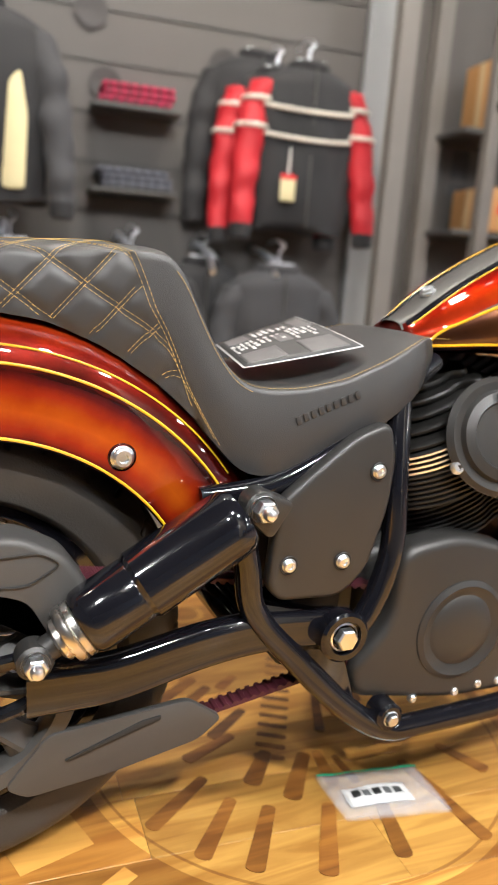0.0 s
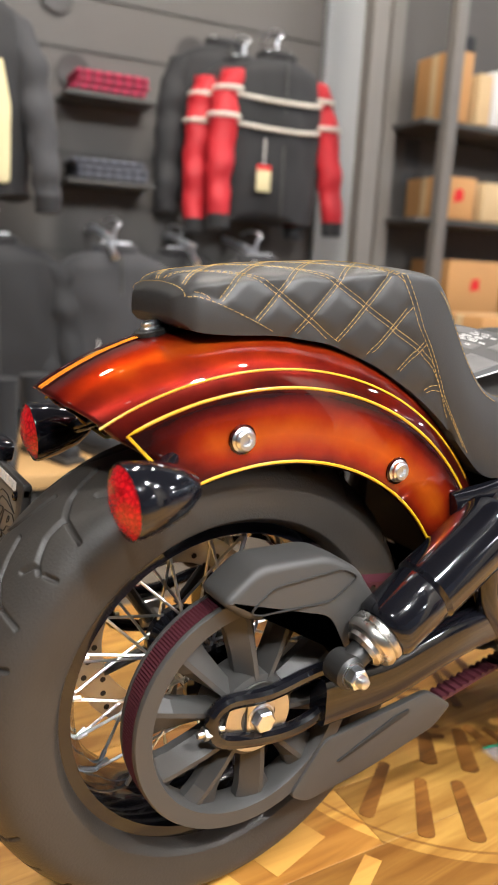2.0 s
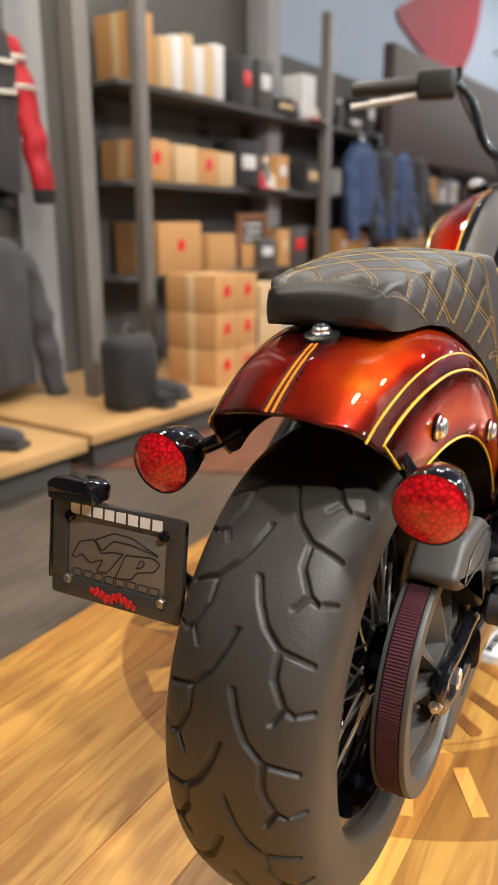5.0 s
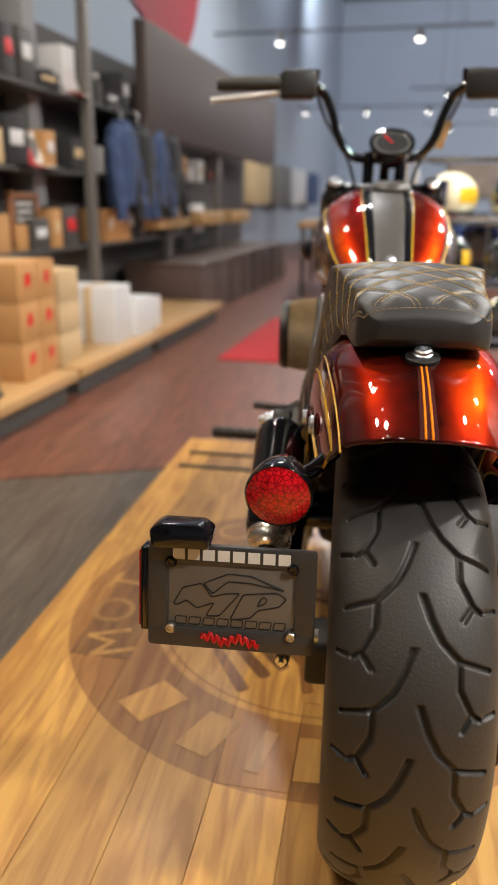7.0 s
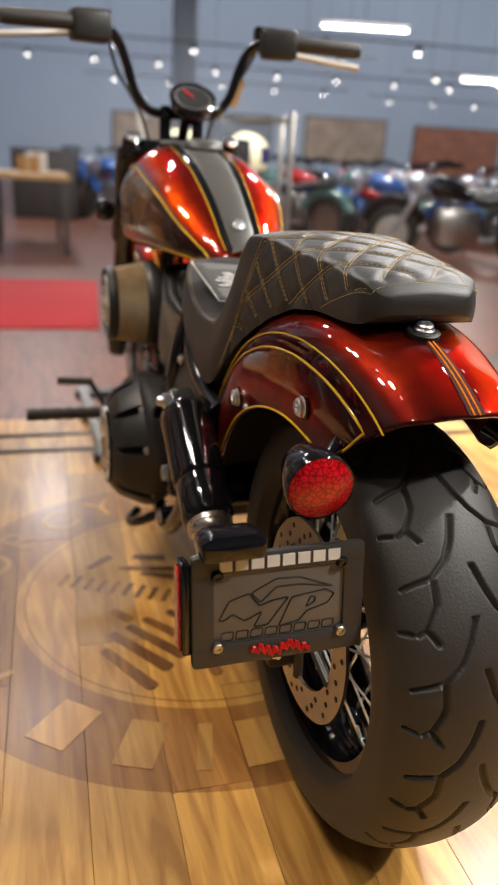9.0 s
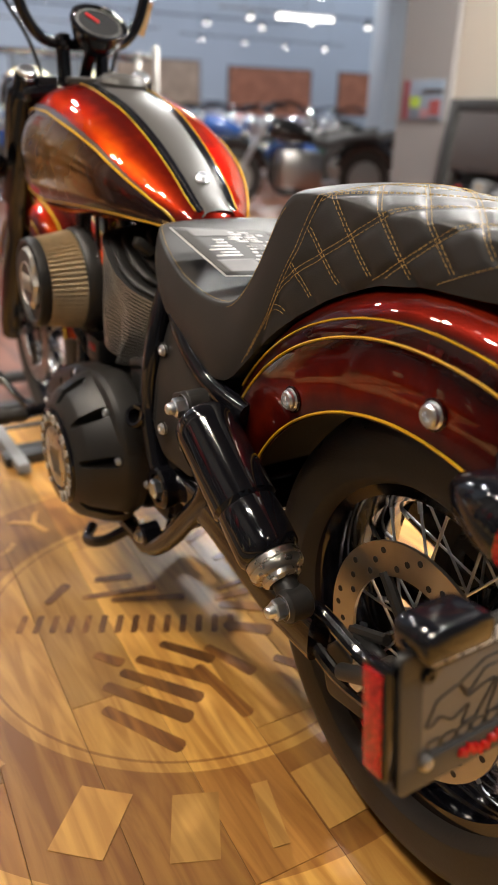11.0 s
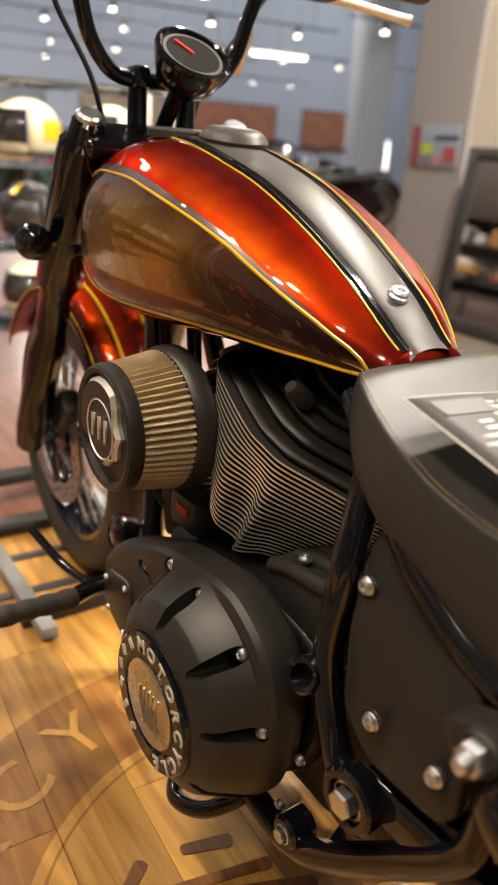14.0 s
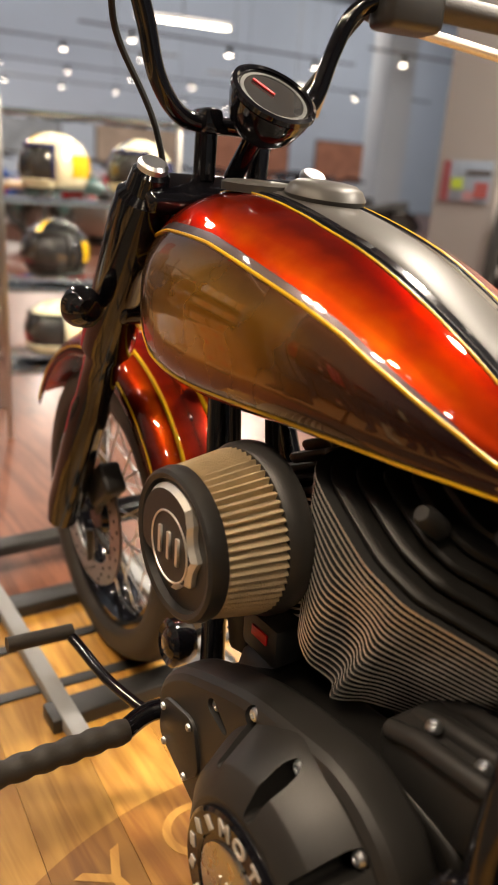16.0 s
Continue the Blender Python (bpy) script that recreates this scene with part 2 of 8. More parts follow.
def rounded(outline, r, n=5):
    """Rounds the corners of a flat outline."""
    out = []
    N = len(outline)
    for i in range(N):
        p, q, s = Vector(outline[i - 1]), Vector(outline[i]), Vector(outline[(i + 1) % N])
        d1, d2 = (p - q), (s - q)
        k = min(r, d1.length * 0.45, d2.length * 0.45)
        a, b = q + d1.normalized() * k, q + d2.normalized() * k
        for j in range(n + 1):
            t = j / n
            out.append(tuple((1 - t) ** 2 * a + 2 * t * (1 - t) * q + t * t * b))
    return out


def facing(x, y, z, d):
    """A pose whose local z axis points along d."""
    return Matrix.Translation((x, y, z)) @ Vector(d).to_track_quat("Z", "Y").to_matrix().to_4x4()


def bolt(name, x, y, z, d, r, parent, style="acorn", material=None):
    bm = bmesh.new()
    m = facing(x, y, z, d)
    if style == "acorn":
        lathe(bm, [(0, -0.004), (r * 1.25, -0.004), (r * 1.25, 0.0), (r * 1.2, 0.003)], m, 24)
        lathe(bm, [(r, 0.001), (r, r * 1.0), (r * 0.86, r * 1.12), (0, r * 1.12)], m, 6)
        lathe(bm, [(r * 0.62, r * 1.0), (r * 0.60, r * 1.55), (r * 0.46, r * 1.82), (r * 0.2, r * 1.95), (0, r * 1.97)], m, 20)
    elif style == "hex":
        lathe(bm, [(0, -0.003), (r * 1.3, -0.003), (r * 1.3, 0.001), (r * 1.15, 0.002)], m, 24)
        lathe(bm, [(r, 0.001), (r, r * 0.7), (r * 0.85, r * 0.85), (0, r * 0.85)], m, 6)
    else:
        lathe(bm, [(0, -0.003), (r * 1.2, -0.003), (r * 1.2, 0.001), (r, 0.003), (r, r * 0.55), (r * 0.8, r * 0.75), (r * 0.5, r * 0.75), (r * 0.42, r * 0.4), (0, r * 0.4)], m, 20)
    return part(name, bm, material or CHROME, parent)


# ---- setting ----
def plank_wood(name, light, dark, stain=False):
    m, n, l, p = nodes_of(name)
    g = n.new("ShaderNodeNewGeometry")
    oi = n.new("ShaderNodeObjectInfo")
    mp = n.new("ShaderNodeMapping")
    mp.inputs["Scale"].default_value = (1.6, 16, 16)
    cx = n.new("ShaderNodeCombineXYZ")
    mu = n.new("ShaderNodeMath")
    mu.operation = "MULTIPLY"
    mu.inputs[1].default_value = 37.0
    l.new(oi.outputs["Random"], mu.inputs[0])
    l.new(mu.outputs[0], cx.inputs[2])
    l.new(mu.outputs[0], cx.inputs[0])
    av = n.new("ShaderNodeVectorMath")
    l.new(g.outputs["Position"], av.inputs[0])
    l.new(cx.outputs[0], av.inputs[1])
    l.new(av.outputs[0], mp.inputs["Vector"])
    no = n.new("ShaderNodeTexNoise")
    no.inputs["Scale"].default_value, no.inputs["Detail"].default_value, no.inputs["Distortion"].default_value = 1.6, 8, 1.6
    l.new(mp.outputs[0], no.inputs["Vector"])
    wv = n.new("ShaderNodeTexNoise")
    wv.inputs["Scale"].default_value, wv.inputs["Detail"].default_value = 9, 4
    l.new(mp.outputs[0], wv.inputs["Vector"])
    ramp = n.new("ShaderNodeValToRGB")
    e = ramp.color_ramp.elements
    e[0].position, e[0].color = 0.36, (*dark, 1)
    e[1].position, e[1].color = 0.62, (*light, 1)
    l.new(no.outputs["Fac"], ramp.inputs[0])
    tone = n.new("ShaderNodeMapRange")
    tone.inputs["To Min"].default_value, tone.inputs["To Max"].default_value = 0.62, 1.2
    l.new(oi.outputs["Random"], tone.inputs["Value"])
    mul = n.new("ShaderNodeMix")
    mul.data_type, mul.blend_type = "RGBA", "MULTIPLY"
    mul.inputs[0].default_value = 1
    l.new(ramp.outputs[0], mul.inputs[6])
    l.new(tone.outputs[0], mul.inputs[7])
    col = mul.outputs[2]
    if stain:
        col = stain_mask(n, l, g, col)
    l.new(col, p.inputs["Base Color"])
    p.inputs["Roughness"].default_value = 0.42
    p.inputs["Coat Weight"].default_value, p.inputs["Coat Roughness"].default_value = 0.16, 0.2
    b = n.new("ShaderNodeBump")
    b.inputs["Strength"].default_value, b.inputs["Distance"].default_value = 0.12, 0.001
    l.new(wv.outputs["Fac"], b.inputs["Height"])
    l.new(b.outputs[0], p.inputs["Normal"])
    return m


EMBLEM = (0.604, 0.103)


def stain_mask(n, l, g, col):
    """A round emblem stained into the boards: a dark band between two circles."""
    def math_node(op, a, b=None, c=None):
        q = n.new("ShaderNodeMath")
        q.operation = op
        for i, v in enumerate((a, b, c)):
            if v is None:
                continue
            if isinstance(v, (int, float)):
                q.inputs[i].default_value = v
            else:
                l.new(v, q.inputs[i])
        return q.outputs[0]
    s = n.new("ShaderNodeSeparateXYZ")
    l.new(g.outputs["Position"], s.inputs[0])
    dx, dy = math_node("SUBTRACT", s.outputs[0], EMBLEM[0]), math_node("SUBTRACT", s.outputs[1], EMBLEM[1])
    r = math_node("SQRT", math_node("ADD", math_node("MULTIPLY", dx, dx), math_node("MULTIPLY", dy, dy)))
    disc = math_node("LESS_THAN", r, 0.60)
    outer = math_node("GREATER_THAN", r, 0.404)
    hair = math_node("LESS_THAN", math_node("ABSOLUTE", math_node("SUBTRACT", r, 0.384)), 0.0025)
    fac = math_node("MULTIPLY", disc, math_node("MAXIMUM", outer, hair))
    mix = n.new("ShaderNodeMix")
    mix.data_type, mix.blend_type = "RGBA", "MULTIPLY"
    l.new(math_node("MULTIPLY", fac, 0.74), mix.inputs[0])
    l.new(col, mix.inputs[6])
    mix.inputs[7].default_value = (0.46, 0.33, 0.22, 1)
    return mix.outputs[2]


OAK = plank_wood("pale_oak_boards", (0.64, 0.345, 0.075), (0.40, 0.18, 0.032), True)
GREYFLOOR = plank_wood("grey_vinyl_planks", (0.13, 0.105, 0.08), (0.07, 0.056, 0.043))
STAINOAK = plank_wood("stained_oak_inlay", (0.26, 0.105, 0.018), (0.13, 0.046, 0.009))
PALEOAK = plank_wood("pale_oak_inlay", (0.56, 0.295, 0.064), (0.40, 0.19, 0.039))
REDFLOOR = plank_wood("red_brown_boards", (0.16, 0.060, 0.034), (0.085, 0.030, 0.017))
PLINTHWOOD = surface("plinth_oak", (0.45, 0.27, 0.11), 0.4, 0, 0.2, 0.25, 5, 0.1, 60)
BLUEWALL = surface("blue_grey_wall_paint", (0.35, 0.40, 0.47), 0.7, 0, 0, 0.08, 0.8, 0.1, 30)
DARKWALL = surface("dark_grey_panel", (0.085, 0.078, 0.074), 0.65, 0, 0, 0.25, 1.6, 0.2, 40)
CEIL = surface("blue_grey_ceiling_paint", (0.20, 0.225, 0.26), 0.8, 0, 0, 0.1, 0.6)


def setting(name, bm, material, label=""):
    ob = part(name, bm, material)
    ob.matrix_basis = ROOM
    return tagged(ob, label, kind="structure")


def flat(name, x0, x1, y0, y1, z0, z1, material, label=""):
    bm = bmesh.new()
    box(bm, x1 - x0, y1 - y0, z1 - z0, Matrix.Translation(((x0 + x1) / 2, (y0 + y1) / 2, (z0 + z1) / 2)))
    return setting(name, bm, material, label)


FLOOR = -0.06
flat("floor_grey", -9, 28, -24, 4.5, FLOOR - 0.14, FLOOR - 0.004, GREYFLOOR, "grey wood-look vinyl floor")
bm = bmesh.new()
box(bm, 34, 60, 0.1, Matrix.Translation((17, 0, FLOOR - 0.05)))
brown = part("floor_brown", bm, REDFLOOR)
brown.matrix_basis = pose(1.62, 1.0, 0, 0, 0, 20.7)
tagged(brown, "glossy red-brown wooden floor", kind="structure")
flat("wall_north", -9, 1.77, 2.80, 2.95, FLOOR, 7.5, DARKWALL, "dark grey panelled display wall")
flat("wall_north_shelving_tall", 1.77, 4.10, 2.805, 2.955, FLOOR, 7.5, DARKWALL, "dark grey wall behind the shelving")
flat("wall_north_shelving", 4.10, 10.5, 2.80, 2.95, FLOOR, 2.12, DARKWALL, "dark grey wall behind the shelving")
flat("wall_north_far", 4.10, 28, 3.5, 3.65, FLOOR, 7.5, BLUEWALL, "blue-grey painted wall")
flat("wall_east", 27.9, 28.1, -24, 4.5, FLOOR, 7.5, BLUEWALL, "blue-grey painted far wall of the showroom")
flat("wall_south", -9, 28, -24.1, -23.9, FLOOR, 7.5, BLUEWALL, "blue-grey painted side wall of the showroom")
flat("wall_west", -9.1, -8.9, -24, 4.5, FLOOR, 7.5, BLUEWALL, "blue-grey painted wall behind")
flat("ceiling", -9, 28, -24, 4.5, 7.5, 7.6, CEIL, "blue-grey painted high showroom ceiling")

# ---- the motorcycle ----
bike = thing("motorcycle", "airbrushed red and orange custom cruiser motorcycle parked on oak boards", "motorcycle")
AX = Vector((0.0, 0.0, 0.318))
FC = Vector((0.03, 0.0, 0.346))


def wheel_turn(x, z):
    """The frame of a wheel: local z along the axle, to the bike's left."""
    return Matrix.Translation((x, 0, z)) @ Euler((math.radians(-90), 0, 0)).to_matrix().to_4x4()


PERIOD = 2 * math.pi * 0.320 / 17
LINES = (((0.003, 0.0), (0.013, 0.030)), ((0.013, 0.030), (0.024, 0.052)), ((0.024, 0.052), (0.043, 0.071)), ((0.043, 0.071), (0.084, 0.079)), ((0.043, 0.071), (0.044, 0.102)),
         ((0.044, 0.102), (0.059, 0.128)), ((0.059, 0.128), (0.070, 0.134)), ((0.078, 0.132), (0.096, 0.128)), ((0.059, 0.128), (0.047, 0.146)))


def groove(s, w):
    """How deep the tread is cut, 0 to 1, for arrays of lengths round the tyre and across it."""
    s = (s + np.where(w >= 0, 0.0, PERIOD / 2)) % PERIOD
    d = np.ones_like(s)
    for (ax, ay), (bx, by) in LINES:
        for k in (0, 1):
            px, py = np.abs(w) - ax, s + k * PERIOD - ay
            t = np.clip((px * (bx - ax) + py * (by - ay)) / ((bx - ax) ** 2 + (by - ay) ** 2), 0, 1)
            d = np.minimum(d, np.hypot(px - t * (bx - ax), py - t * (by - ay)))
    return 1 - np.clip((d - 0.0016) / 0.0022, 0, 1)


def tyre(name, parent, R, half, rim_r, m, tread=True, seg=900):
    n = 150 if tread else 24
    a = np.radians(-104 + 208 * np.arange(n + 1) / n)
    cross = (R - rim_r) * 0.56
    c = np.cos(a)
    r = R - cross + cross * np.sign(c) * np.abs(c) ** 0.8 * np.where(c > 0, 1, 1.6)
    y = half * np.sin(a)
    r = np.concatenate(([rim_r + 0.004], r, [rim_r + 0.004]))
    y = np.concatenate(([-half * 0.72], y, [half * 0.72]))
    a = np.concatenate(([-2.0], a, [2.0]))
    th = 2 * np.pi * np.arange(seg) / seg
    rr = np.repeat(r[None, :], seg, 0)
    if tread:
        S, Wd = np.meshgrid(-th * R, a * half * 0.92, indexing="ij")
        rr = rr - 0.0062 * groove(S, Wd) * (np.abs(a) < 1.45)[None, :]
    # moulded rings low on the side walls
    rr = rr - 0.0012 * (np.abs(np.abs(a) - 1.62) < 0.03)[None, :]
    co = np.stack((rr * np.cos(th)[:, None], rr * np.sin(th)[:, None], np.repeat(y[None, :], seg, 0)), -1).reshape(-1, 3)
    M = np.array(m)
    co = co @ M[:3, :3].T + M[:3, 3]
    k = len(r)
    i0 = (np.arange(seg)[:, None] * k + np.arange(k - 1)[None, :]).ravel()
    i1 = (((np.arange(seg) + 1) % seg)[:, None] * k + np.arange(k - 1)[None, :]).ravel()
    faces = np.stack((i0, i0 + 1, i1 + 1, i1), -1)
    me = bpy.data.meshes.new(name)
    me.from_pydata(co.tolist(), [], faces.tolist())
    me.polygons.foreach_set("use_smooth", [True] * len(faces))
    me.materials.append(RUBBER)
    ob = new(name, me)
    ob.parent = parent
    return ob


# rear wheel
rear = wheel_turn(AX.x, AX.z)
rw = new("rear_wheel")
rw.parent = bike
tyre("tyre", rw, 0.320, 0.097, 0.212, rear, True, 1300)
bm = bmesh.new()
lathe(bm, [(0.203, -0.072), (0.222, -0.073), (0.224, -0.068), (0.212, -0.060), (0.200, -0.045), (0.193, -0.02), (0.193, 0.02), (0.200, 0.045), (0.212, 0.060), (0.224, 0.068), (0.222, 0.073), (0.203, 0.072), (0.188, 0.04), (0.183, 0.0), (0.188, -0.04)], rear, 96, True)
part("rim", bm, BLACK, rw, "gloss black spoked rim")
bm = bmesh.new()
lathe(bm, [(0, -0.075), (0.036, -0.075), (0.05, -0.066), (0.05, -0.055), (0.03, -0.045), (0.028, 0.045), (0.05, 0.055), (0.05, 0.066), (0.036, 0.075), (0, 0.075)], rear, 40)
part("hub", bm, BLACK, rw)
bm = bmesh.new()
for k in range(40):
    bm = bmesh.new()
    side = 1 if k % 2 else -1
    a = 2 * math.pi * k / 40
    b = a + (0.62 if (k // 2) % 2 else -0.62)
    tube(bm, [rear @ Vector((0.046 * math.cos(b), 0.046 * math.sin(b), 0.058 * side)), rear @ Vector((0.19 * math.cos(a), 0.19 * math.sin(a), 0.018 * side))], 0.0021, 6)
    tube(bm, [rear @ Vector((0.168 * math.cos(a) + 0.022 * 0.046 / 0.19 * math.cos(b), 0.168 * math.sin(a), 0.022 * side)), rear @ Vector((0.19 * math.cos(a), 0.19 * math.sin(a), 0.018 * side))], 0.0034, 6)
    part("spoke", bm, CHROME, rw, "polished wire spoke")


def brake_disc(parent, m, R, y):
    bm = bmesh.new()
    N = 120
    rows = [(R, y - 0.0025), (R, y + 0.0025), (R - 0.045, y + 0.0025), (R - 0.045, y - 0.0025)]
    lathe(bm, rows, m, N, True)
    d = part("brake_disc", bm, STEEL, parent, "drilled steel brake disc")
    for k in range(5):
        a = 2 * math.pi * k / 5
        bm = bmesh.new()
        tube(bm, [m @ Vector((0.04 * math.cos(a), 0.04 * math.sin(a), y)), m @ Vector(((R - 0.04) * math.cos(a + 0.25), (R - 0.04) * math.sin(a + 0.25), y))], 0.008, 8)
        part("carrier_arm", bm, SATIN, d)
    for k in range(40):
        a = 2 * math.pi * k / 40
        rr = R - 0.012 - 0.011 * (k % 3)
        bm = bmesh.new()
        lathe(bm, [(0, -0.0034), (0.0042, -0.0034), (0.0042, 0.0034), (0, 0.0034)], m @ Matrix.Translation((rr * math.cos(a), rr * math.sin(a), y)), 10)
        part("drilling", bm, DARK, d)


brake_disc(bike, rear, 0.15, 0.088)

# belt pulley, with five pairs of blades
bm = bmesh.new()
lathe(bm, [(0.154, -0.146), (0.156, -0.143), (0.156, -0.140), (0.150, -0.138), (0.150, -0.112), (0.156, -0.110), (0.156, -0.106), (0.132, -0.106), (0.130, -0.114), (0.130, -0.138), (0.134, -0.146)], rear, 110, True)
lathe(bm, [(0.0, -0.155), (0.03, -0.155), (0.052, -0.150), (0.054, -0.10), (0.0, -0.10)], rear, 48)
pul = part("belt_pulley", bm, GREYP, bike, "dark grey cast belt pulley")
for k in range(10):
    a = 2 * math.pi * k / 10 + 0.18
    turn = rear @ Matrix.Rotation(a, 4, "Z")
    bm = bmesh.new()
    rows = []
    for r, half, crest in ((0.046, 0.011, -0.152), (0.075, 0.014, -0.149), (0.11, 0.019, -0.142), (0.134, 0.027, -0.136)):
        lean = 0.006 * (1 if k % 2 else -1)
        rows.append([bm.verts.new(turn @ Vector(q)) for q in ((r, -half, -0.116), (r, -half, -0.128), (r, lean - 0.003, crest), (r, lean + 0.003, crest), (r, half, -0.128), (r, half, -0.116))])
    for p, q in zip(rows, rows[1:]):
        for n in range(6):
            bm.faces.new((p[n], p[(n + 1) % 6], q[(n + 1) % 6], q[n]))
    bm.faces.new(rows[0]), bm.faces.new(rows[-1])
    part("blade", bm, GREYP, pul, "", 0.4)
bm = bmesh.new()
lathe(bm, [(0.024, -0.157), (0.045, -0.157), (0.045, -0.154), (0.024, -0.154)], rear, 48, True)
part("hub_ring", bm, STEEL, pul)


def belt():
    """The drive belt: round the pulley, forward to the engine sprocket, toothed on the inside."""
    R, S, sx, sz = 0.1535, 0.055, 0.60, 0.335
    path = []
    for k in range(90):
        a = math.radians(80 + 200 * k / 89)
        path.append((AX.x + R * math.cos(a), AX.z + R * math.sin(a), a))
    for k in range(40):
        a = math.radians(-80 + 160 * k / 39)
        path.append((sx + S * math.cos(a), sz + S * math.sin(a), a))
    pts = []
    N = len(path)
    for i in range(N):
        (x0, z0, _), (x1, z1, _) = path[i], path[(i + 1) % N]
        steps = max(1, int(math.hypot(x1 - x0, z1 - z0) / 0.00175))
        for k in range(steps):
            pts.append(Vector((x0 + (x1 - x0) * k / steps, 0, z0 + (z1 - z0) * k / steps)))
    bm = bmesh.new()
    rings = []
    N = len(pts)
    for i, p in enumerate(pts):
        t = (pts[(i + 1) % N] - pts[i - 1]).normalized()
        nrm = Vector((t.z, 0, -t.x))
        depth = 0.0055 if (i // 4) % 2 else 0.0018
        out = 0.0030 if i % 2 else 0.0020
        rings.append([bm.verts.new(p + nrm * out + Vector((0, y, 0))) for y in (-0.1385, -0.113)] + [bm.verts.new(p - nrm * depth + Vector((0, y, 0))) for y in (-0.113, -0.1385)])
    for i in range(N):
        a, b = rings[i], rings[(i + 1) % N]
        for k in range(4):
            bm.faces.new((a[k], a[(k + 1) % 4], b[(k + 1) % 4], b[k]))
    return part("drive_belt", bm, BELT, bike, "wine-red ribbed rubber drive belt", 0.5)


belt()

# belt guards
bm = bmesh.new()
slab(bm, rounded([(-0.066, 0.482), (-0.018, 0.519), (0.078, 0.517), (0.128, 0.492), (0.165, 0.440), (0.150, 0.385), (0.118, 0.360), (0.098, 0.395), (0.080, 0.432), (-0.028, 0.455)], 0.014), -0.172, -0.108, 0.010, 3)
g1 = part("belt_guard", bm, GREYP, bike, "matt dark grey plastic belt guard")
bm = bmesh.new()
tube(bm, [Vector((x, -0.1735, z)) for x, z in rounded([(-0.030, 0.468), (0.0, 0.492), (0.10, 0.498), (0.125, 0.483), (0.085, 0.458), (-0.020, 0.462)], 0.01, 3)], 0.0013, 6, True)
part("moulded_line", bm, SATIN, g1)
bm = bmesh.new()
slab(bm, rounded([(0.062, 0.176), (0.115, 0.243), (0.30, 0.262), (0.352, 0.226), (0.318, 0.198), (0.20, 0.172), (0.09, 0.158)], 0.012), -0.150, -0.138, 0.003)
g2 = part("lower_belt_guard", bm, GREYP, bike, "matt dark grey lower belt guard")
bm = bmesh.new()
slab(bm, rounded([(0.135, 0.205), (0.235, 0.243), (0.262, 0.247), (0.262, 0.241), (0.24, 0.234), (0.14, 0.202)], 0.004), -0.1525, -0.149, 0.001)
part("slot", bm, DARK, g2)

# swingarm, both sides
for s in (-1, 1):
    bm = bmesh.new()
    path = [Vector((0.085, s * 0.163, 0.320)), Vector((0.14, s * 0.164, 0.321)), Vector((0.20, s * 0.165, 0.325)), Vector((0.31, s * 0.165, 0.350)), Vector((0.40, s * 0.160, 0.356)), Vector((0.51, s * 0.155, 0.348))]
    rings = []
    pts = spline(path, 8)
    for i, p in enumerate(pts):
        hgt = lerp([(-0.06, 0.030), (0.0, 0.036), (0.15, 0.033), (0.3, 0.030), (0.55, 0.026)], p.x)[0]
        wid = 0.017
        t = (pts[min(i + 1, len(pts) - 1)] - pts[max(i - 1, 0)]).normalized()
        up = Vector((-t.z, 0, t.x)).normalized()
        ring = []
        for k in range(20):
            a = 2 * math.pi * k / 20
            c, d = math.cos(a), math.sin(a)
            ring.append(bm.verts.new(p + up * hgt * math.copysign(abs(d) ** 0.55, d) + Vector((0, wid * math.copysign(abs(c) ** 0.55, c), 0))))
        rings.append(ring)
    for a, b in zip(rings, rings[1:]):
        for k in range(20):
            bm.faces.new((a[k], a[(k + 1) % 20], b[(k + 1) % 20], b[k]))
    bm.faces.new(rings[0]), bm.faces.new(rings[-1])
    arm = part("swingarm", bm, BLACK, bike, "gloss black swingarm")
    bm = bmesh.new()
    loop = spline([(-0.066, s * 0.160, 0.333), (-0.050, s * 0.160, 0.304), (0.03, s * 0.160, 0.288), (0.085, s * 0.162, 0.300), (0.120, s * 0.164, 0.332), (0.090, s * 0.164, 0.362), (0.01, s * 0.162, 0.350), (-0.048, s * 0.162, 0.354)], 5, True)
    tube(bm, loop, 0.0095, 10, True)
    part("axle_loop", bm, BLACK, arm, "gloss black open axle loop")
    bm = bmesh.new()
    box(bm, 0.040, 0.016, 0.044, Matrix.Translation((0.002, s * 0.152, 0.318)), 0.003)
    tube(bm, [(0.002, s * 0.11, 0.318), (0.002, s * 0.17, 0.318)], 0.011, 14)
    part("adjuster_plate", bm, STEEL, arm)
    bolt("axle_nut", 0.002, s * 0.160, 0.318, (0, s, 0), 0.0145, arm, "hex")
    bm = bmesh.new()
    tube(bm, [(-0.085, s * 0.16, 0.322), (-0.05, s * 0.16, 0.321)], 0.0042, 10)
    lathe(bm, [(0, -0.007), (0.0085, -0.007), (0.0085, 0.007), (0, 0.007)], facing(-0.07, s * 0.16, 0.3215, (1, 0, 0)), 6)
    part("adjuster_screw", bm, ALU, arm)
bm = bmesh.new()
tube(bm, [(0.44, -0.15, 0.35), (0.44, 0.15, 0.35)], 0.03, 20)
tube(bm, [(0.38, -0.15, 0.35), (0.38, 0.15, 0.35)], 0.024, 16)
part("swingarm_crossbar", bm, BLACK, bike)

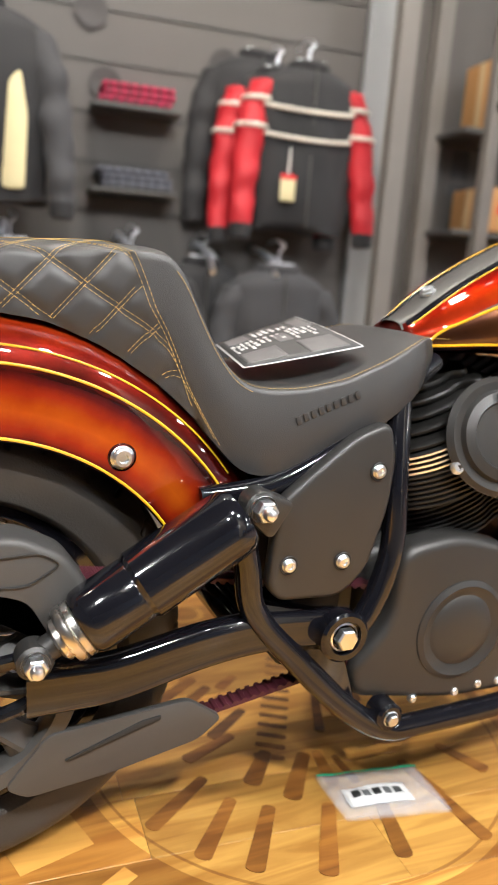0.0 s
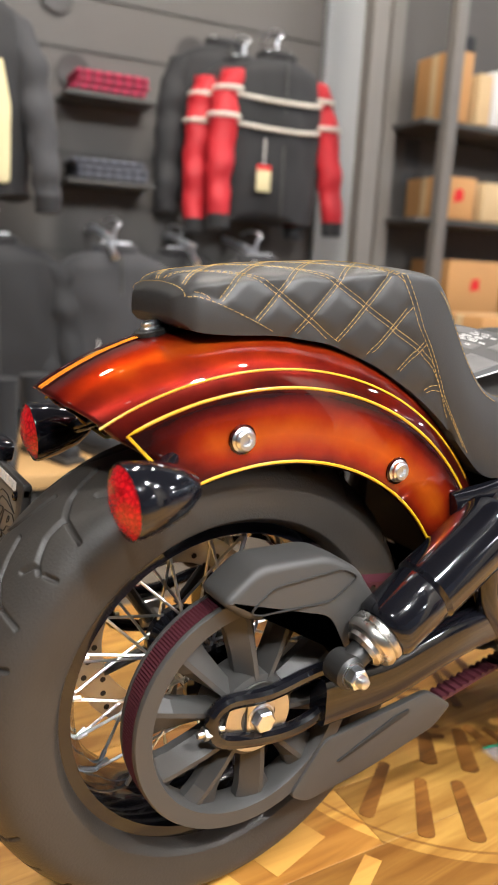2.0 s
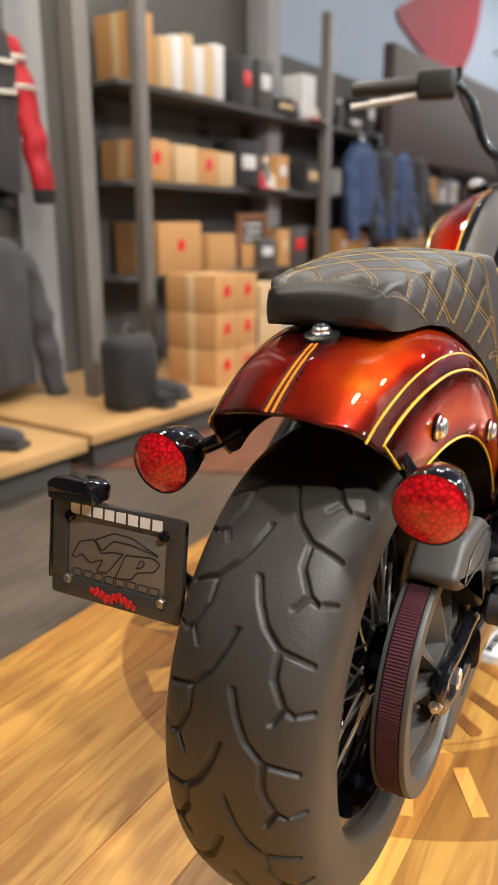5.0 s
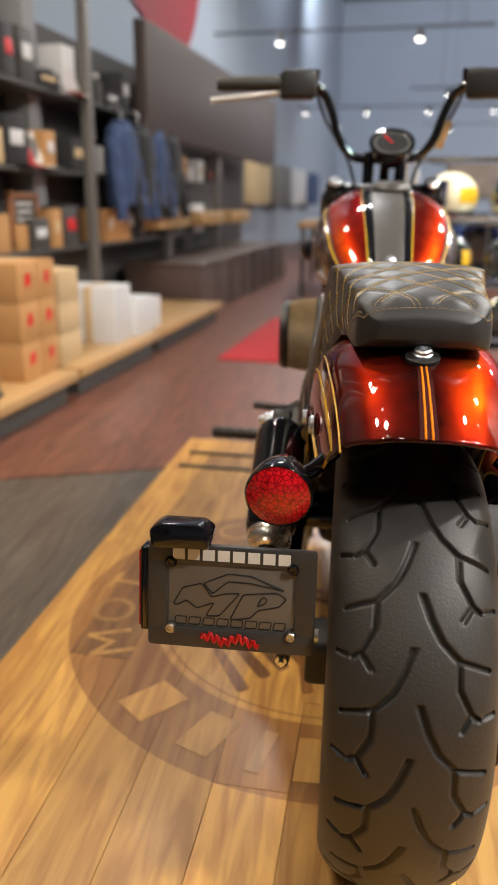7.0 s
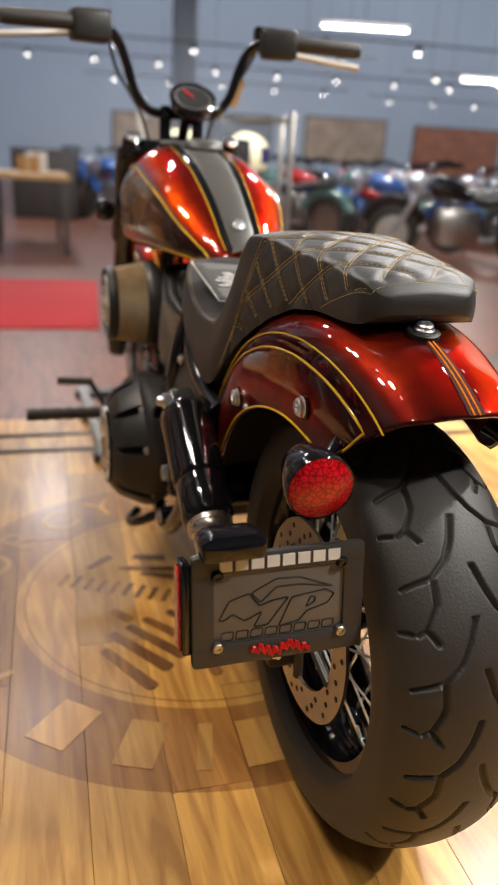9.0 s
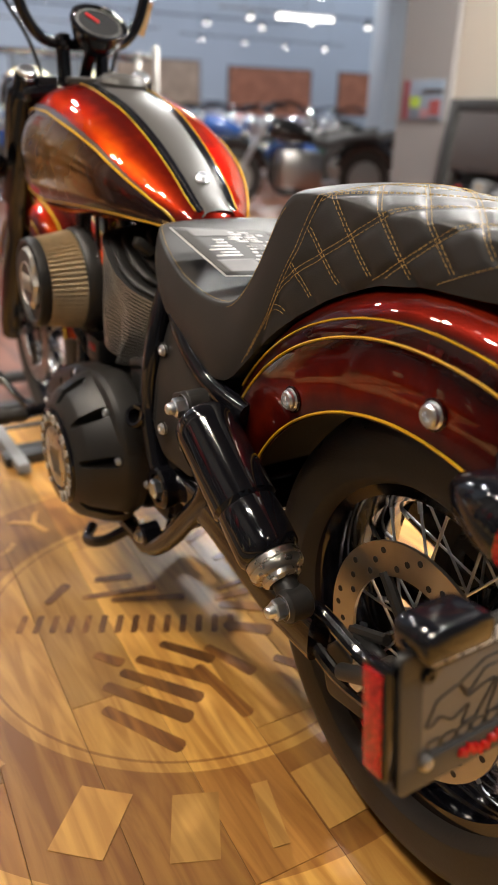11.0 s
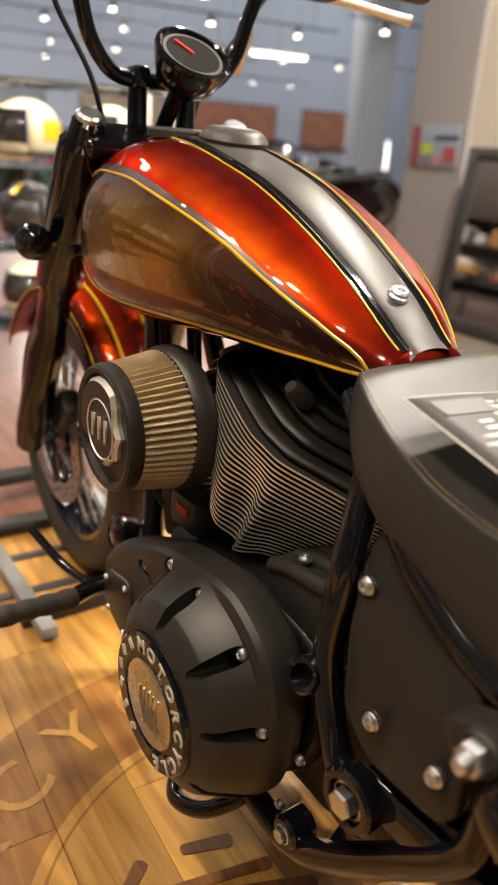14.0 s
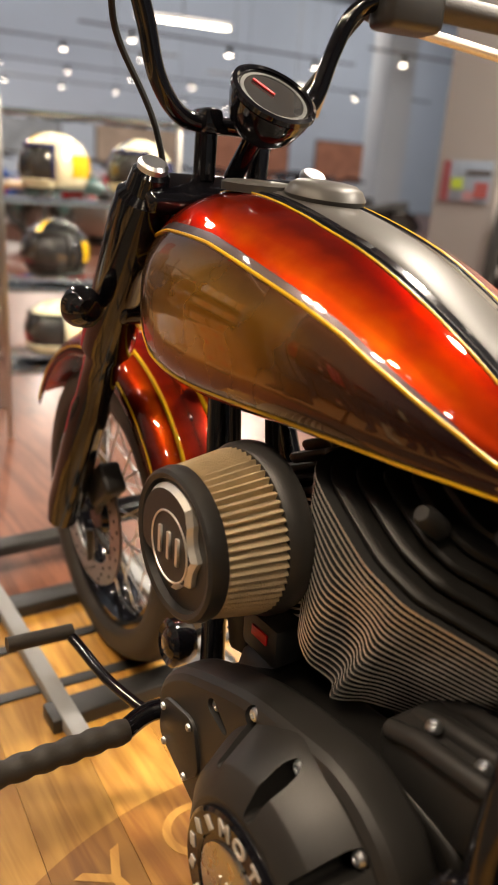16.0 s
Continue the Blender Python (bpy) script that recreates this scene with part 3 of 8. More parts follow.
# shock absorbers, both sides
for s in (-1, 1):
    lo, hi = Vector((0.090, s * 0.2, 0.382)), Vector((0.357, s * 0.2, 0.550))
    d = (hi - lo).normalized()
    L = (hi - lo).length
    m = facing(*lo, d)
    sh = new("shock_absorber")
    sh.parent = bike
    bm = bmesh.new()
    lathe(bm, [(0, 0.065), (0.036, 0.065), (0.0405, 0.071), (0.0415, 0.080), (0.0415, 0.138), (0.0405, 0.140), (0.0415, 0.142), (0.0445, 0.146), (0.0445, L - 0.050), (0.043, L - 0.034), (0.036, L - 0.024), (0.02, L - 0.020), (0, L - 0.02)], m, 56)
    part("shroud", bm, BLACK, sh, "gloss black shock cover")
    bm = bmesh.new()
    lathe(bm, [(0.020, 0.030), (0.026, 0.034), (0.026, 0.040), (0.033, 0.042), (0.036, 0.047), (0.036, 0.052), (0.033, 0.054), (0.036, 0.056), (0.036, 0.063), (0.032, 0.067)], m, 48)
    part("preload_ring", bm, ALU, sh, "bright machined preload ring")
    bm = bmesh.new()
    lathe(bm, [(0, -0.018), (0.017, -0.018), (0.021, -0.014), (0.021, 0.014), (0.017, 0.018), (0, 0.018)], facing(*lo, (0, 1, 0)), 30)
    lathe(bm, [(0.016, 0.0), (0.016, 0.04)], m, 24)
    part("lower_eye", bm, SATIN, sh)
    bm = bmesh.new()
    lathe(bm, [(0, -0.018), (0.018, -0.018), (0.022, -0.014), (0.022, 0.014), (0.018, 0.018), (0, 0.018)], facing(*hi, (0, 1, 0)), 30)
    q = bmesh.new()
    slab(q, rounded([(-0.028, -0.035), (0.028, -0.035), (0.018, 0.02), (-0.018, 0.02)], 0.012), -0.017, 0.017, 0.004)
    merge(bm, q, Matrix.Translation(hi) @ Matrix.Rotation(math.radians(-58), 4, "Y"))
    part("upper_eye", bm, SATIN, sh)
    bolt("shock_nut", lo.x, s * 0.216, lo.z, (0, s, 0), 0.0135, sh)
    bolt("shock_nut", hi.x, s * 0.217, hi.z, (0, s, 0), 0.0145, sh)


# ---- rear fender ----
WIDE = [(-0.25, 0.098), (-0.155, 0.108), (-0.02, 0.127), (0.1, 0.139), (0.2, 0.146), (0.33, 0.149), (0.45, 0.150)]
PROF = [(0.0, 0.0, 0.430), (0.12, 0.25, 0.428), (0.28, 0.52, 0.421), (0.42, 0.74, 0.408), (0.54, 0.88, 0.390), (0.64, 0.955, 0.366), (0.76, 0.99, 0.335), (0.88, 1.0, 0.30), (1.0, 0.985, 0.270)]


def fender_point(th, u, lift=0.0):
    """u: -1 to 1, from the right lower rim over the crown to the left one; th in degrees."""
    f, r = smoothed([(-p[0], -p[1], p[2]) for p in PROF[:0:-1]] + [tuple(p) for p in PROF], abs(u), 0.09)
    x = FC.x + r * math.cos(math.radians(th))
    w = lerp(WIDE, x)[0]
    x = FC.x + (r + lift * (1 - abs(u) ** 3)) * math.cos(math.radians(th))
    z = FC.z + (r + lift * (1 - abs(u) ** 3)) * math.sin(math.radians(th))
    return Vector((x, (w * f + lift * abs(u) ** 2) * (1 if u >= 0 else -1), z))


def fender_rear(u):
    return lerp([(0, 124.5), (0.3, 124), (0.62, 121.5), (0.8, 117.5), (0.93, 114), (1.0, 109.5)], abs(u))[0]


bm = bmesh.new()
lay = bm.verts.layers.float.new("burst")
NU, NT = 72, 110
grid = []
for i in range(NU + 1):
    u = -1 + 2 * i / NU
    row = []
    for j in range(NT + 1):
        th = 27 + (fender_rear(u) - 27) * j / NT
        v = bm.verts.new(fender_point(th, u))
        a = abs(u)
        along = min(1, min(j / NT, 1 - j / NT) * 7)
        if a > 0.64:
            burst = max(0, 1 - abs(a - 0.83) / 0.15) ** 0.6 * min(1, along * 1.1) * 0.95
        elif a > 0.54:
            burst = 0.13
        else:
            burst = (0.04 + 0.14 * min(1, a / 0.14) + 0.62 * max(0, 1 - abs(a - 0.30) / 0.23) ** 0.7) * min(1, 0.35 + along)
        # shade painted in: the left half, away from the lamps, is darkened
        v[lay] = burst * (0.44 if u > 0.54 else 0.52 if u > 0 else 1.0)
        row.append(v)
    grid.append(row)
for a, b in zip(grid, grid[1:]):
    for j in range(NT):
        bm.faces.new((a[j], a[j + 1], b[j + 1], b[j]))
fen = part("rear_fender", bm, PAINT, bike, "airbrushed orange and dark red rear fender, left half painted as shaded, with yellow pinstripes", 1.4)
so = fen.modifiers.new("thickness", "SOLIDIFY")
so.thickness, so.offset = 0.003, -1
for s in (-1, 1):
    us = 0.64 * s
    low = [fender_point(30 + (111 - 30) * k / 40, 0.975 * s, 0.0006) for k in range(41)]
    top = [fender_point(119.5 - (119.5 - 30.5) * k / 50, us, 0.0006) for k in range(51)]
    bm = bmesh.new()
    tube(bm, low + [fender_point(114.5, 0.93 * s, 0.0006), fender_point(118, 0.79 * s, 0.0006)] + top, 0.0020, 6)
    part("pinstripe", bm, STRIPE, fen, "yellow pinstripe")
    bm = bmesh.new()
    tube(bm, [fender_point(122.5 - (122.5 - 36) * k / 60, 0.55 * s, 0.0005) for k in range(61)], 0.0015, 6)
    part("pinstripe", bm, STRIPE, fen, "thin yellow pinstripe")
    for x, z in ((-0.022, 0.656), (0.198, 0.602)):
        y = lerp(WIDE, x)[0]
        bm = bmesh.new()
        lathe(bm, [(0.0, -0.002), (0.0175, -0.002), (0.0175, 0.0005), (0.015, 0.002)], facing(x, s * (y - 0.0005), z, (0, s, 0)), 28)
        part("washer", bm, PAINT, fen)
        bolt("fender_bolt", x, s * y, z, (0, s, 0), 0.0125, fen, "socket")
run = [fender_point(107 + (124.2 - 107) * k / 20, 0, 0.0) for k in range(21)]
bm = bmesh.new()
rows = [[bm.verts.new((p.x, y * (1 + 0.35 * k / 20), p.z + 0.0006 - 0.6 * y * y)) for y in (-0.0075, -0.004, 0.0, 0.004, 0.0075)] for k, p in enumerate(run)]
for a, b in zip(rows, rows[1:]):
    for k in range(4):
        bm.faces.new((a[k], a[k + 1], b[k + 1], b[k]))
part("centre_band", bm, CENTREM, fen, "dark red-brown centre band")
for off in (-0.0028, 0.0028):
    bm = bmesh.new()
    tube(bm, [Vector((p.x, off * (1 + 0.35 * k / 20), p.z + 0.0003)) for k, p in enumerate(run)], 0.0015, 6)
    part("centre_stripe", bm, ORANGE, fen, "orange centre stripe")
bm = bmesh.new()
p = fender_point(104.5, 0)
lathe(bm, [(0, -0.004), (0.021, -0.004), (0.021, 0.004), (0.017, 0.006), (0, 0.006)], facing(p.x, p.y, p.z, (-0.25, 0, 1)), 30)
tabp = part("seat_tab", bm, SATIN, fen, "black seat bracket")
bolt("seat_screw", p.x - 0.001, 0, p.z + 0.006, (-0.25, 0, 1), 0.011, fen, "socket")

# ---- seat ----
SEAT = [  # x, half width, rim height, top height
    (-0.081, 0.058, 0.786, 0.800), (-0.078, 0.070, 0.777, 0.816), (-0.071, 0.078, 0.772, 0.827), (-0.055, 0.083, 0.769, 0.834), (-0.02, 0.087, 0.767, 0.839), (0.04, 0.092, 0.767, 0.846), (0.11, 0.101, 0.758, 0.851), (0.18, 0.112, 0.730, 0.855), (0.24, 0.126, 0.692, 0.853),
    (0.264, 0.131, 0.672, 0.850), (0.288, 0.138, 0.650, 0.793), (0.32, 0.147, 0.612, 0.728), (0.352, 0.154, 0.578, 0.694), (0.39, 0.158, 0.572, 0.688), (0.44, 0.160, 0.588, 0.690), (0.50, 0.160, 0.612, 0.702), (0.56, 0.156, 0.640, 0.726), (0.61, 0.144, 0.670, 0.752), (0.645, 0.124, 0.700, 0.764), (0.662, 0.098, 0.722, 0.756)]


def seat_point(x, u, lift=0.0):
    """u: -1 right rim, 0 the ridge, 1 left rim."""
    w, b, t = smoothed(SEAT, x, 0.014)
    a = abs(u)
    # round shoulder: the upper part is domed, the sides fall steeply
    ang = min(1.0, a / 0.62)
    drop = lerp([(-0.08, 0.22), (0.10, 0.19), (0.22, 0.07), (0.36, 0.04), (0.55, 0.02), (0.66, 0.10)], x)[0]
    if a <= 0.62:
        y = w * 0.94 * math.sin(ang * math.pi / 2 * 0.92) / math.sin(math.pi / 2 * 0.92)
        z = t - drop * (t - b) * (1 - math.cos(ang * math.pi / 2))
    else:
        k = (a - 0.62) / 0.38
        y = w * (0.94 + 0.06 * math.sin(k * math.pi * 0.8))
        z = t - drop * (t - b) - (1 - drop) * (t - b) * k
    return Vector((x, y * (1 if u >= 0 else -1), z + lift))


def seat_normal(x, u):
    a, b = seat_point(x + 0.003, u) - seat_point(x - 0.003, u), seat_point(x, u + 0.01) - seat_point(x, u - 0.01)
    nrm = a.cross(b).normalized()
    return nrm


ARC = {}


def arc(x):
    """Lengths round the seat from the ridge, for u in steps of a fortieth."""
    k = round(x * 250)
    if k not in ARC:
        rows, last, acc = [], seat_point(k / 250, 0), 0.0
        for j in range(41):
            p = seat_point(k / 250, j / 40)
            acc += (p - last).length
            last = p
            rows.append((j / 40, acc))
        ARC[k] = rows
    return ARC[k]


def arc_at(x, u):
    return math.copysign(lerp(arc(x), abs(u))[0], u)


def u_at(x, v):
    rows = [(b, a) for a, b in arc(x)]
    return None if abs(v) > rows[-1][0] else math.copysign(lerp(rows, abs(v))[0], v)


PITCH = 0.078
SLANT = 1.12


def quilt_lines(x, u):
    """Distances to the two families of quilting seams."""
    v = arc_at(x, u)
    return (x + SLANT * v) % PITCH, (x - SLANT * v) % PITCH


def quilt_end(u):
    """Where the quilted pad ends and the plain border begins."""
    return lerp([(0, 0.188), (0.40, 0.192), (0.58, 0.203), (0.78, 0.234), (0.92, 0.276), (1.0, 0.330)], abs(u))[0]


def quilt_start(u):
    """Where the plain tail ends: over the back edge, then slanting forward down the sides."""
    return -0.068 + 0.115 * max(0, abs(u) - 0.66) / 0.34


bm = bmesh.new()
NX, NS = 190, 90
grid = []
for i in range(NX + 1):
    x = -0.081 + 0.743 * i / NX
    row = []
    for j in range(NS + 1):
        u = -1 + 2 * j / NS
        p = seat_point(x, u)
        if quilt_start(u) + 0.004 < x < quilt_end(u):
            a, b = quilt_lines(x, u)
            d = min(a, PITCH - a, b, PITCH - b)
            p += seat_normal(x, u) * (0.0045 * min(1, d / 0.018) ** 0.6 - 0.0035)
        row.append(p)
    f = (x + 0.081) / 0.024
    if f < 1:  # rounded tail of the cushion
        c = sum(row, Vector()) / len(row)
        f = 0.80 + 0.20 * math.sqrt(1 - (1 - max(0, f)) ** 2)
        row = [c + (p - c) * f for p in row]
    grid.append([bm.verts.new(p) for p in row])
for a, b in zip(grid, grid[1:]):
    for j in range(NS):
        bm.faces.new((a[j], a[j + 1], b[j + 1], b[j]))
bm.faces.new(grid[0]), bm.faces.new(grid[-1])
for a, b in zip(grid, grid[1:]):
    bm.faces.new((a[0], b[0], b[-1], a[-1]))
seat = part("seat", bm, LEATHER, bike, "black leather two-up seat with yellow diamond stitching", 1.0)


thread = bmesh.new()


def stitches(path, dash=0.0050, gap=0.0022, r=0.00042):
    """Short thread dashes along points (x, u) on the seat."""
    bm = thread
    pts = [seat_point(x, u) + seat_normal(x, u) * 0.0012 for x, u in path]
    left, on = dash, True
    run = [pts[0]]
    for a, b in zip(pts, pts[1:]):
        seglen = (b - a).length
        pos = 0.0
        while seglen - pos > 1e-6:
            step = min(left, seglen - pos)
            pos += step
            left -= step
            q = a.lerp(b, pos / seglen)
            if on:
                run.append(q)
            if left < 1e-7:
                if on and len(run) > 1:
                    tube(bm, [run[0], run[-1]], r, 4)
                on = not on
                left = dash if on else gap
                run = [q]


for fam in (1, -1):
    for k in range(-7, 13):
        for off in (-0.0032, 0.0032):
            path = []
            for j in range(221):
                v = -0.36 + 0.72 * j / 220
                x = k * PITCH + off * 1.15 - fam * SLANT * v
                u = u_at(x, v) if -0.07 < x < 0.4 else None
                if u is not None and abs(u) < 0.97 and quilt_start(u) < x < quilt_end(u) - 0.002:
                    path.append((x, u))
                else:
                    if len(path) > 3:
                        stitches(path)
                    path = []
            if len(path) > 3:
                stitches(path)
stitches([(quilt_end(u / 60) + 0.004, u / 60) for u in range(-59, 60)])
stitches([(quilt_end(u / 60) - 0.003, u / 60) for u in range(-59, 60)])
for s in (-1, 1):
    stitches([(0.262 + 0.10 * k / 30, s * (0.64 - 0.0 * k)) for k in range(31)])
    stitches([(0.262 + 0.108 * k / 30 + 0.27 * max(0, k - 30) / 40, s * (0.30 + 0.25 * min(1, k / 30) - 0.02 * max(0, k - 30) / 40)) for k in range(71)])
stitches([(quilt_start(u / 60) - 0.003, u / 60) for u in range(-58, 59)])
for s in (-1,):
    bm = bmesh.new()
    for k in range(9):
        p = Vector((0.425 + 0.0105 * k, s * 0.1592, 0.648 + 0.0042 * k))
        box(bm, 0.0072, 0.0012, 0.011, Matrix.Translation(p) @ Matrix.Rotation(-0.35, 4, "Y"), 0.0004)
    part("embossed_maker_mark", bm, LEATHER, seat)
tagged(part("stitching", thread, THREAD, seat, "yellow double-row thread stitching"), kind="stuff")
PALE = surface("pale_metal_letter", (0.62, 0.58, 0.52), 0.4, 0.2, 0, 0.08)
HEADM = surface("dark_head_casting", (0.008, 0.0075, 0.007), 0.42, 0.1, 0, 0.2, 12, 0.2, 500, spec=0.35)
FINM = surface("black_fin_paint", (0.010, 0.010, 0.010), 0.55, 0.1, 0, 0.2, 20)
DASHM = surface("satin_graphite", (0.060, 0.056, 0.052), 0.38, 0.0, 0.0, 0.1, 15, spec=0.28)

# ---- frame, side covers ----
def pipe(name, pts, r, n=8, mat_=None, parent=None, seg=14):
    bm = bmesh.new()
    tube(bm, spline(pts, n), r, seg)
    return part(name, bm, mat_ or BLACK, parent or bike)


for s in (-1, 1):
    pipe("frame_tube", [(0.30, s * 0.145, 0.545), (0.40, s * 0.15, 0.560), (0.50, s * 0.148, 0.612), (0.59, s * 0.120, 0.672), (0.68, s * 0.085, 0.720)], 0.016)
    pipe("frame_tube", [(0.605, s * 0.115, 0.690), (0.586, s * 0.155, 0.58), (0.585, s * 0.168, 0.46), (0.555, s * 0.17, 0.37), (0.515, s * 0.17, 0.335)], 0.0175)
    pipe("frame_tube", [(0.345, s * 0.165, 0.53), (0.362, s * 0.168, 0.46), (0.378, s * 0.168, 0.39), (0.44, s * 0.168, 0.318), (0.52, s * 0.168, 0.235), (0.60, s * 0.168, 0.176), (0.68, s * 0.165, 0.166), (0.95, s * 0.15, 0.172), (1.06, s * 0.13, 0.22), (1.14, s * 0.09, 0.42), (1.22, s * 0.05, 0.70), (1.25, s * 0.03, 0.86)], 0.0185, 10)
    bm = bmesh.new()
    lathe(bm, [(0, -0.012), (0.036, -0.012), (0.037, 0.010), (0.033, 0.014), (0.025, 0.014), (0.024, 0.006), (0, 0.006)], facing(0.508, s * 0.182, 0.347, (0, s, 0)), 40)
    pv = part("pivot_boss", bm, BLACK, bike)
    bolt("pivot_bolt", 0.508, s * 0.19, 0.347, (0, s, 0), 0.0165, pv, "hex")
    bm = bmesh.new()
    slab(bm, rounded([(0.38, 0.40), (0.50, 0.37), (0.53, 0.30), (0.56, 0.215), (0.50, 0.262), (0.44, 0.325)], 0.01), s * 0.150 - 0.012, s * 0.150 + 0.012, 0.004)
    part("pivot_gusset", bm, BLACK, bike)
    bm = bmesh.new()
    slab(bm, rounded([(0.552, 0.652), (0.500, 0.632), (0.442, 0.585), (0.395, 0.545), (0.387, 0.430), (0.405, 0.408), (0.498, 0.405), (0.536, 0.440), (0.562, 0.530), (0.566, 0.600)], 0.02), s * 0.160, s * 0.186, 0.009, 3)
    lean = 0.30 if s > 0 else 0.0
    for v in bm.verts:
        v.co.y -= lean * max(0.0, v.co.z - 0.47)
        v.co.x += 0.10 * lean * max(0.0, v.co.z - 0.47)
    cov = part("side_cover", bm, SATIN, bike, "satin black side cover")
    for x, y, z in ((0.537 if s < 0 else 0.553, 0.186 - lean * 0.10, 0.583 if s < 0 else 0.570), (0.414, 0.186, 0.460), (0.495, 0.186, 0.459)):
        bm = bmesh.new()
        lathe(bm, [(0, 0.0005), (0.0125, 0.0005), (0.0135, 0.0015), (0.0125, 0.0025), (0.0095, 0.0018)], facing(x, s * y, z, (0, s, 0)), 28)
        part("recess", bm, DARK, cov)
        bolt("cover_bolt", x, s * (y + 0.001), z, (0, s, 0), 0.0085, cov, "socket")
    bm = bmesh.new()
    lathe(bm, [(0, -0.02), (0.022, -0.02), (0.022, 0.012), (0.018, 0.016), (0, 0.016)], facing(0.606, s * 0.172, 0.2, (0, s, 0)), 30)
    lo = part("frame_lug", bm, BLACK, bike)
    bolt("lug_bolt", 0.606, s * 0.188, 0.2, (0, s, 0), 0.0095, lo, "hex")

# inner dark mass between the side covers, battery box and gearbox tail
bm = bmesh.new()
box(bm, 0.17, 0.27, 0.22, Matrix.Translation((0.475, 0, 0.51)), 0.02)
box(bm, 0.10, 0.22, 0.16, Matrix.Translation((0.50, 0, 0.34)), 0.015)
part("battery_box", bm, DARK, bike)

# ---- engine ----
def lettering(name, words, size, depth, material, parent, m):
    """Words in the built-in font as one flat mesh."""
    txt = bpy.data.curves.new(name, "FONT")
    txt.body, txt.size, txt.extrude, txt.align_x, txt.align_y = words, size, depth, "CENTER", "CENTER"
    txt.offset = 0.0006 if size < 0.1 else 0.0
    tmp = new("text_curve", txt)
    me = bpy.data.meshes.new_from_object(tmp.evaluated_get(bpy.context.evaluated_depsgraph_get()))
    bpy.data.objects.remove(tmp)
    me.materials.clear()
    me.materials.append(material)
    ob = new(name, me)
    ob.parent = parent
    ob.matrix_basis = m
    return ob



eng = new("engine")
eng.parent = bike
bm = bmesh.new()
box(bm, 0.46, 0.26, 0.22, Matrix.Translation((0.80, 0, 0.305)), 0.03, 3)
box(bm, 0.24, 0.20, 0.13, Matrix.Translation((0.65, 0, 0.375)), 0.03, 3)
part("crankcase", bm, SATIN, eng)
half_fin = [(0.150, 0.0), (0.148, 0.085), (0.112, 0.160), (0.085, 0.168), (0.050, 0.135), (0.0, 0.147), (-0.07, 0.135), (-0.120, 0.095), (-0.140, 0.04)]
fin_outline = [(p.x, p.y) for p in spline([(x, y, 0) for x, y in half_fin] + [(x, -y, 0) for x, y in half_fin[:0:-1]], 5, True)]
T24 = math.radians(24)


def left_half(u):
    """The left half of a rear-cylinder fin, u from the lowest to the highest: local x and y, front to back."""
    fz, rear = 0.500 + 0.188 * u, 0.796 - 0.105 * u
    out = []
    for f, y in ((-0.16, 0.0), (-0.14, 0.05), (-0.10, 0.10), (-0.02, 0.122), (0.10, 0.131), (0.22, 0.136), (0.37, 0.137 + 0.004 * u), (0.52, 0.128 + 0.016 * u), (0.63, 0.124 + 0.016 * u), (0.73, 0.120 + 0.015 * u), (0.81, 0.112 + 0.013 * u), (0.88, 0.102 + 0.012 * u), (1.02, 0.080 + 0.012 * u), (1.22, 0.050 + 0.010 * u), (1.42, 0.020)):
        w = math.sin(math.pi * min(1, u * 1.1))
        y += 0.020 * max(0, 1 - 1.5 * u) * math.exp(-((f - 0.76) / 0.07) ** 2)
        y += 0.009 * w * (math.exp(-((f - 0.30) / 0.10) ** 2) - 1.2 * math.exp(-((f - 0.58) / 0.10) ** 2))
        x = 0.905 + (rear - 0.905) * f
        z = fz - (0.905 - x) * math.tan(T24)
        out.append(((x - 0.80) * math.cos(T24) + (z - 0.445) * math.sin(T24), y))
    return out


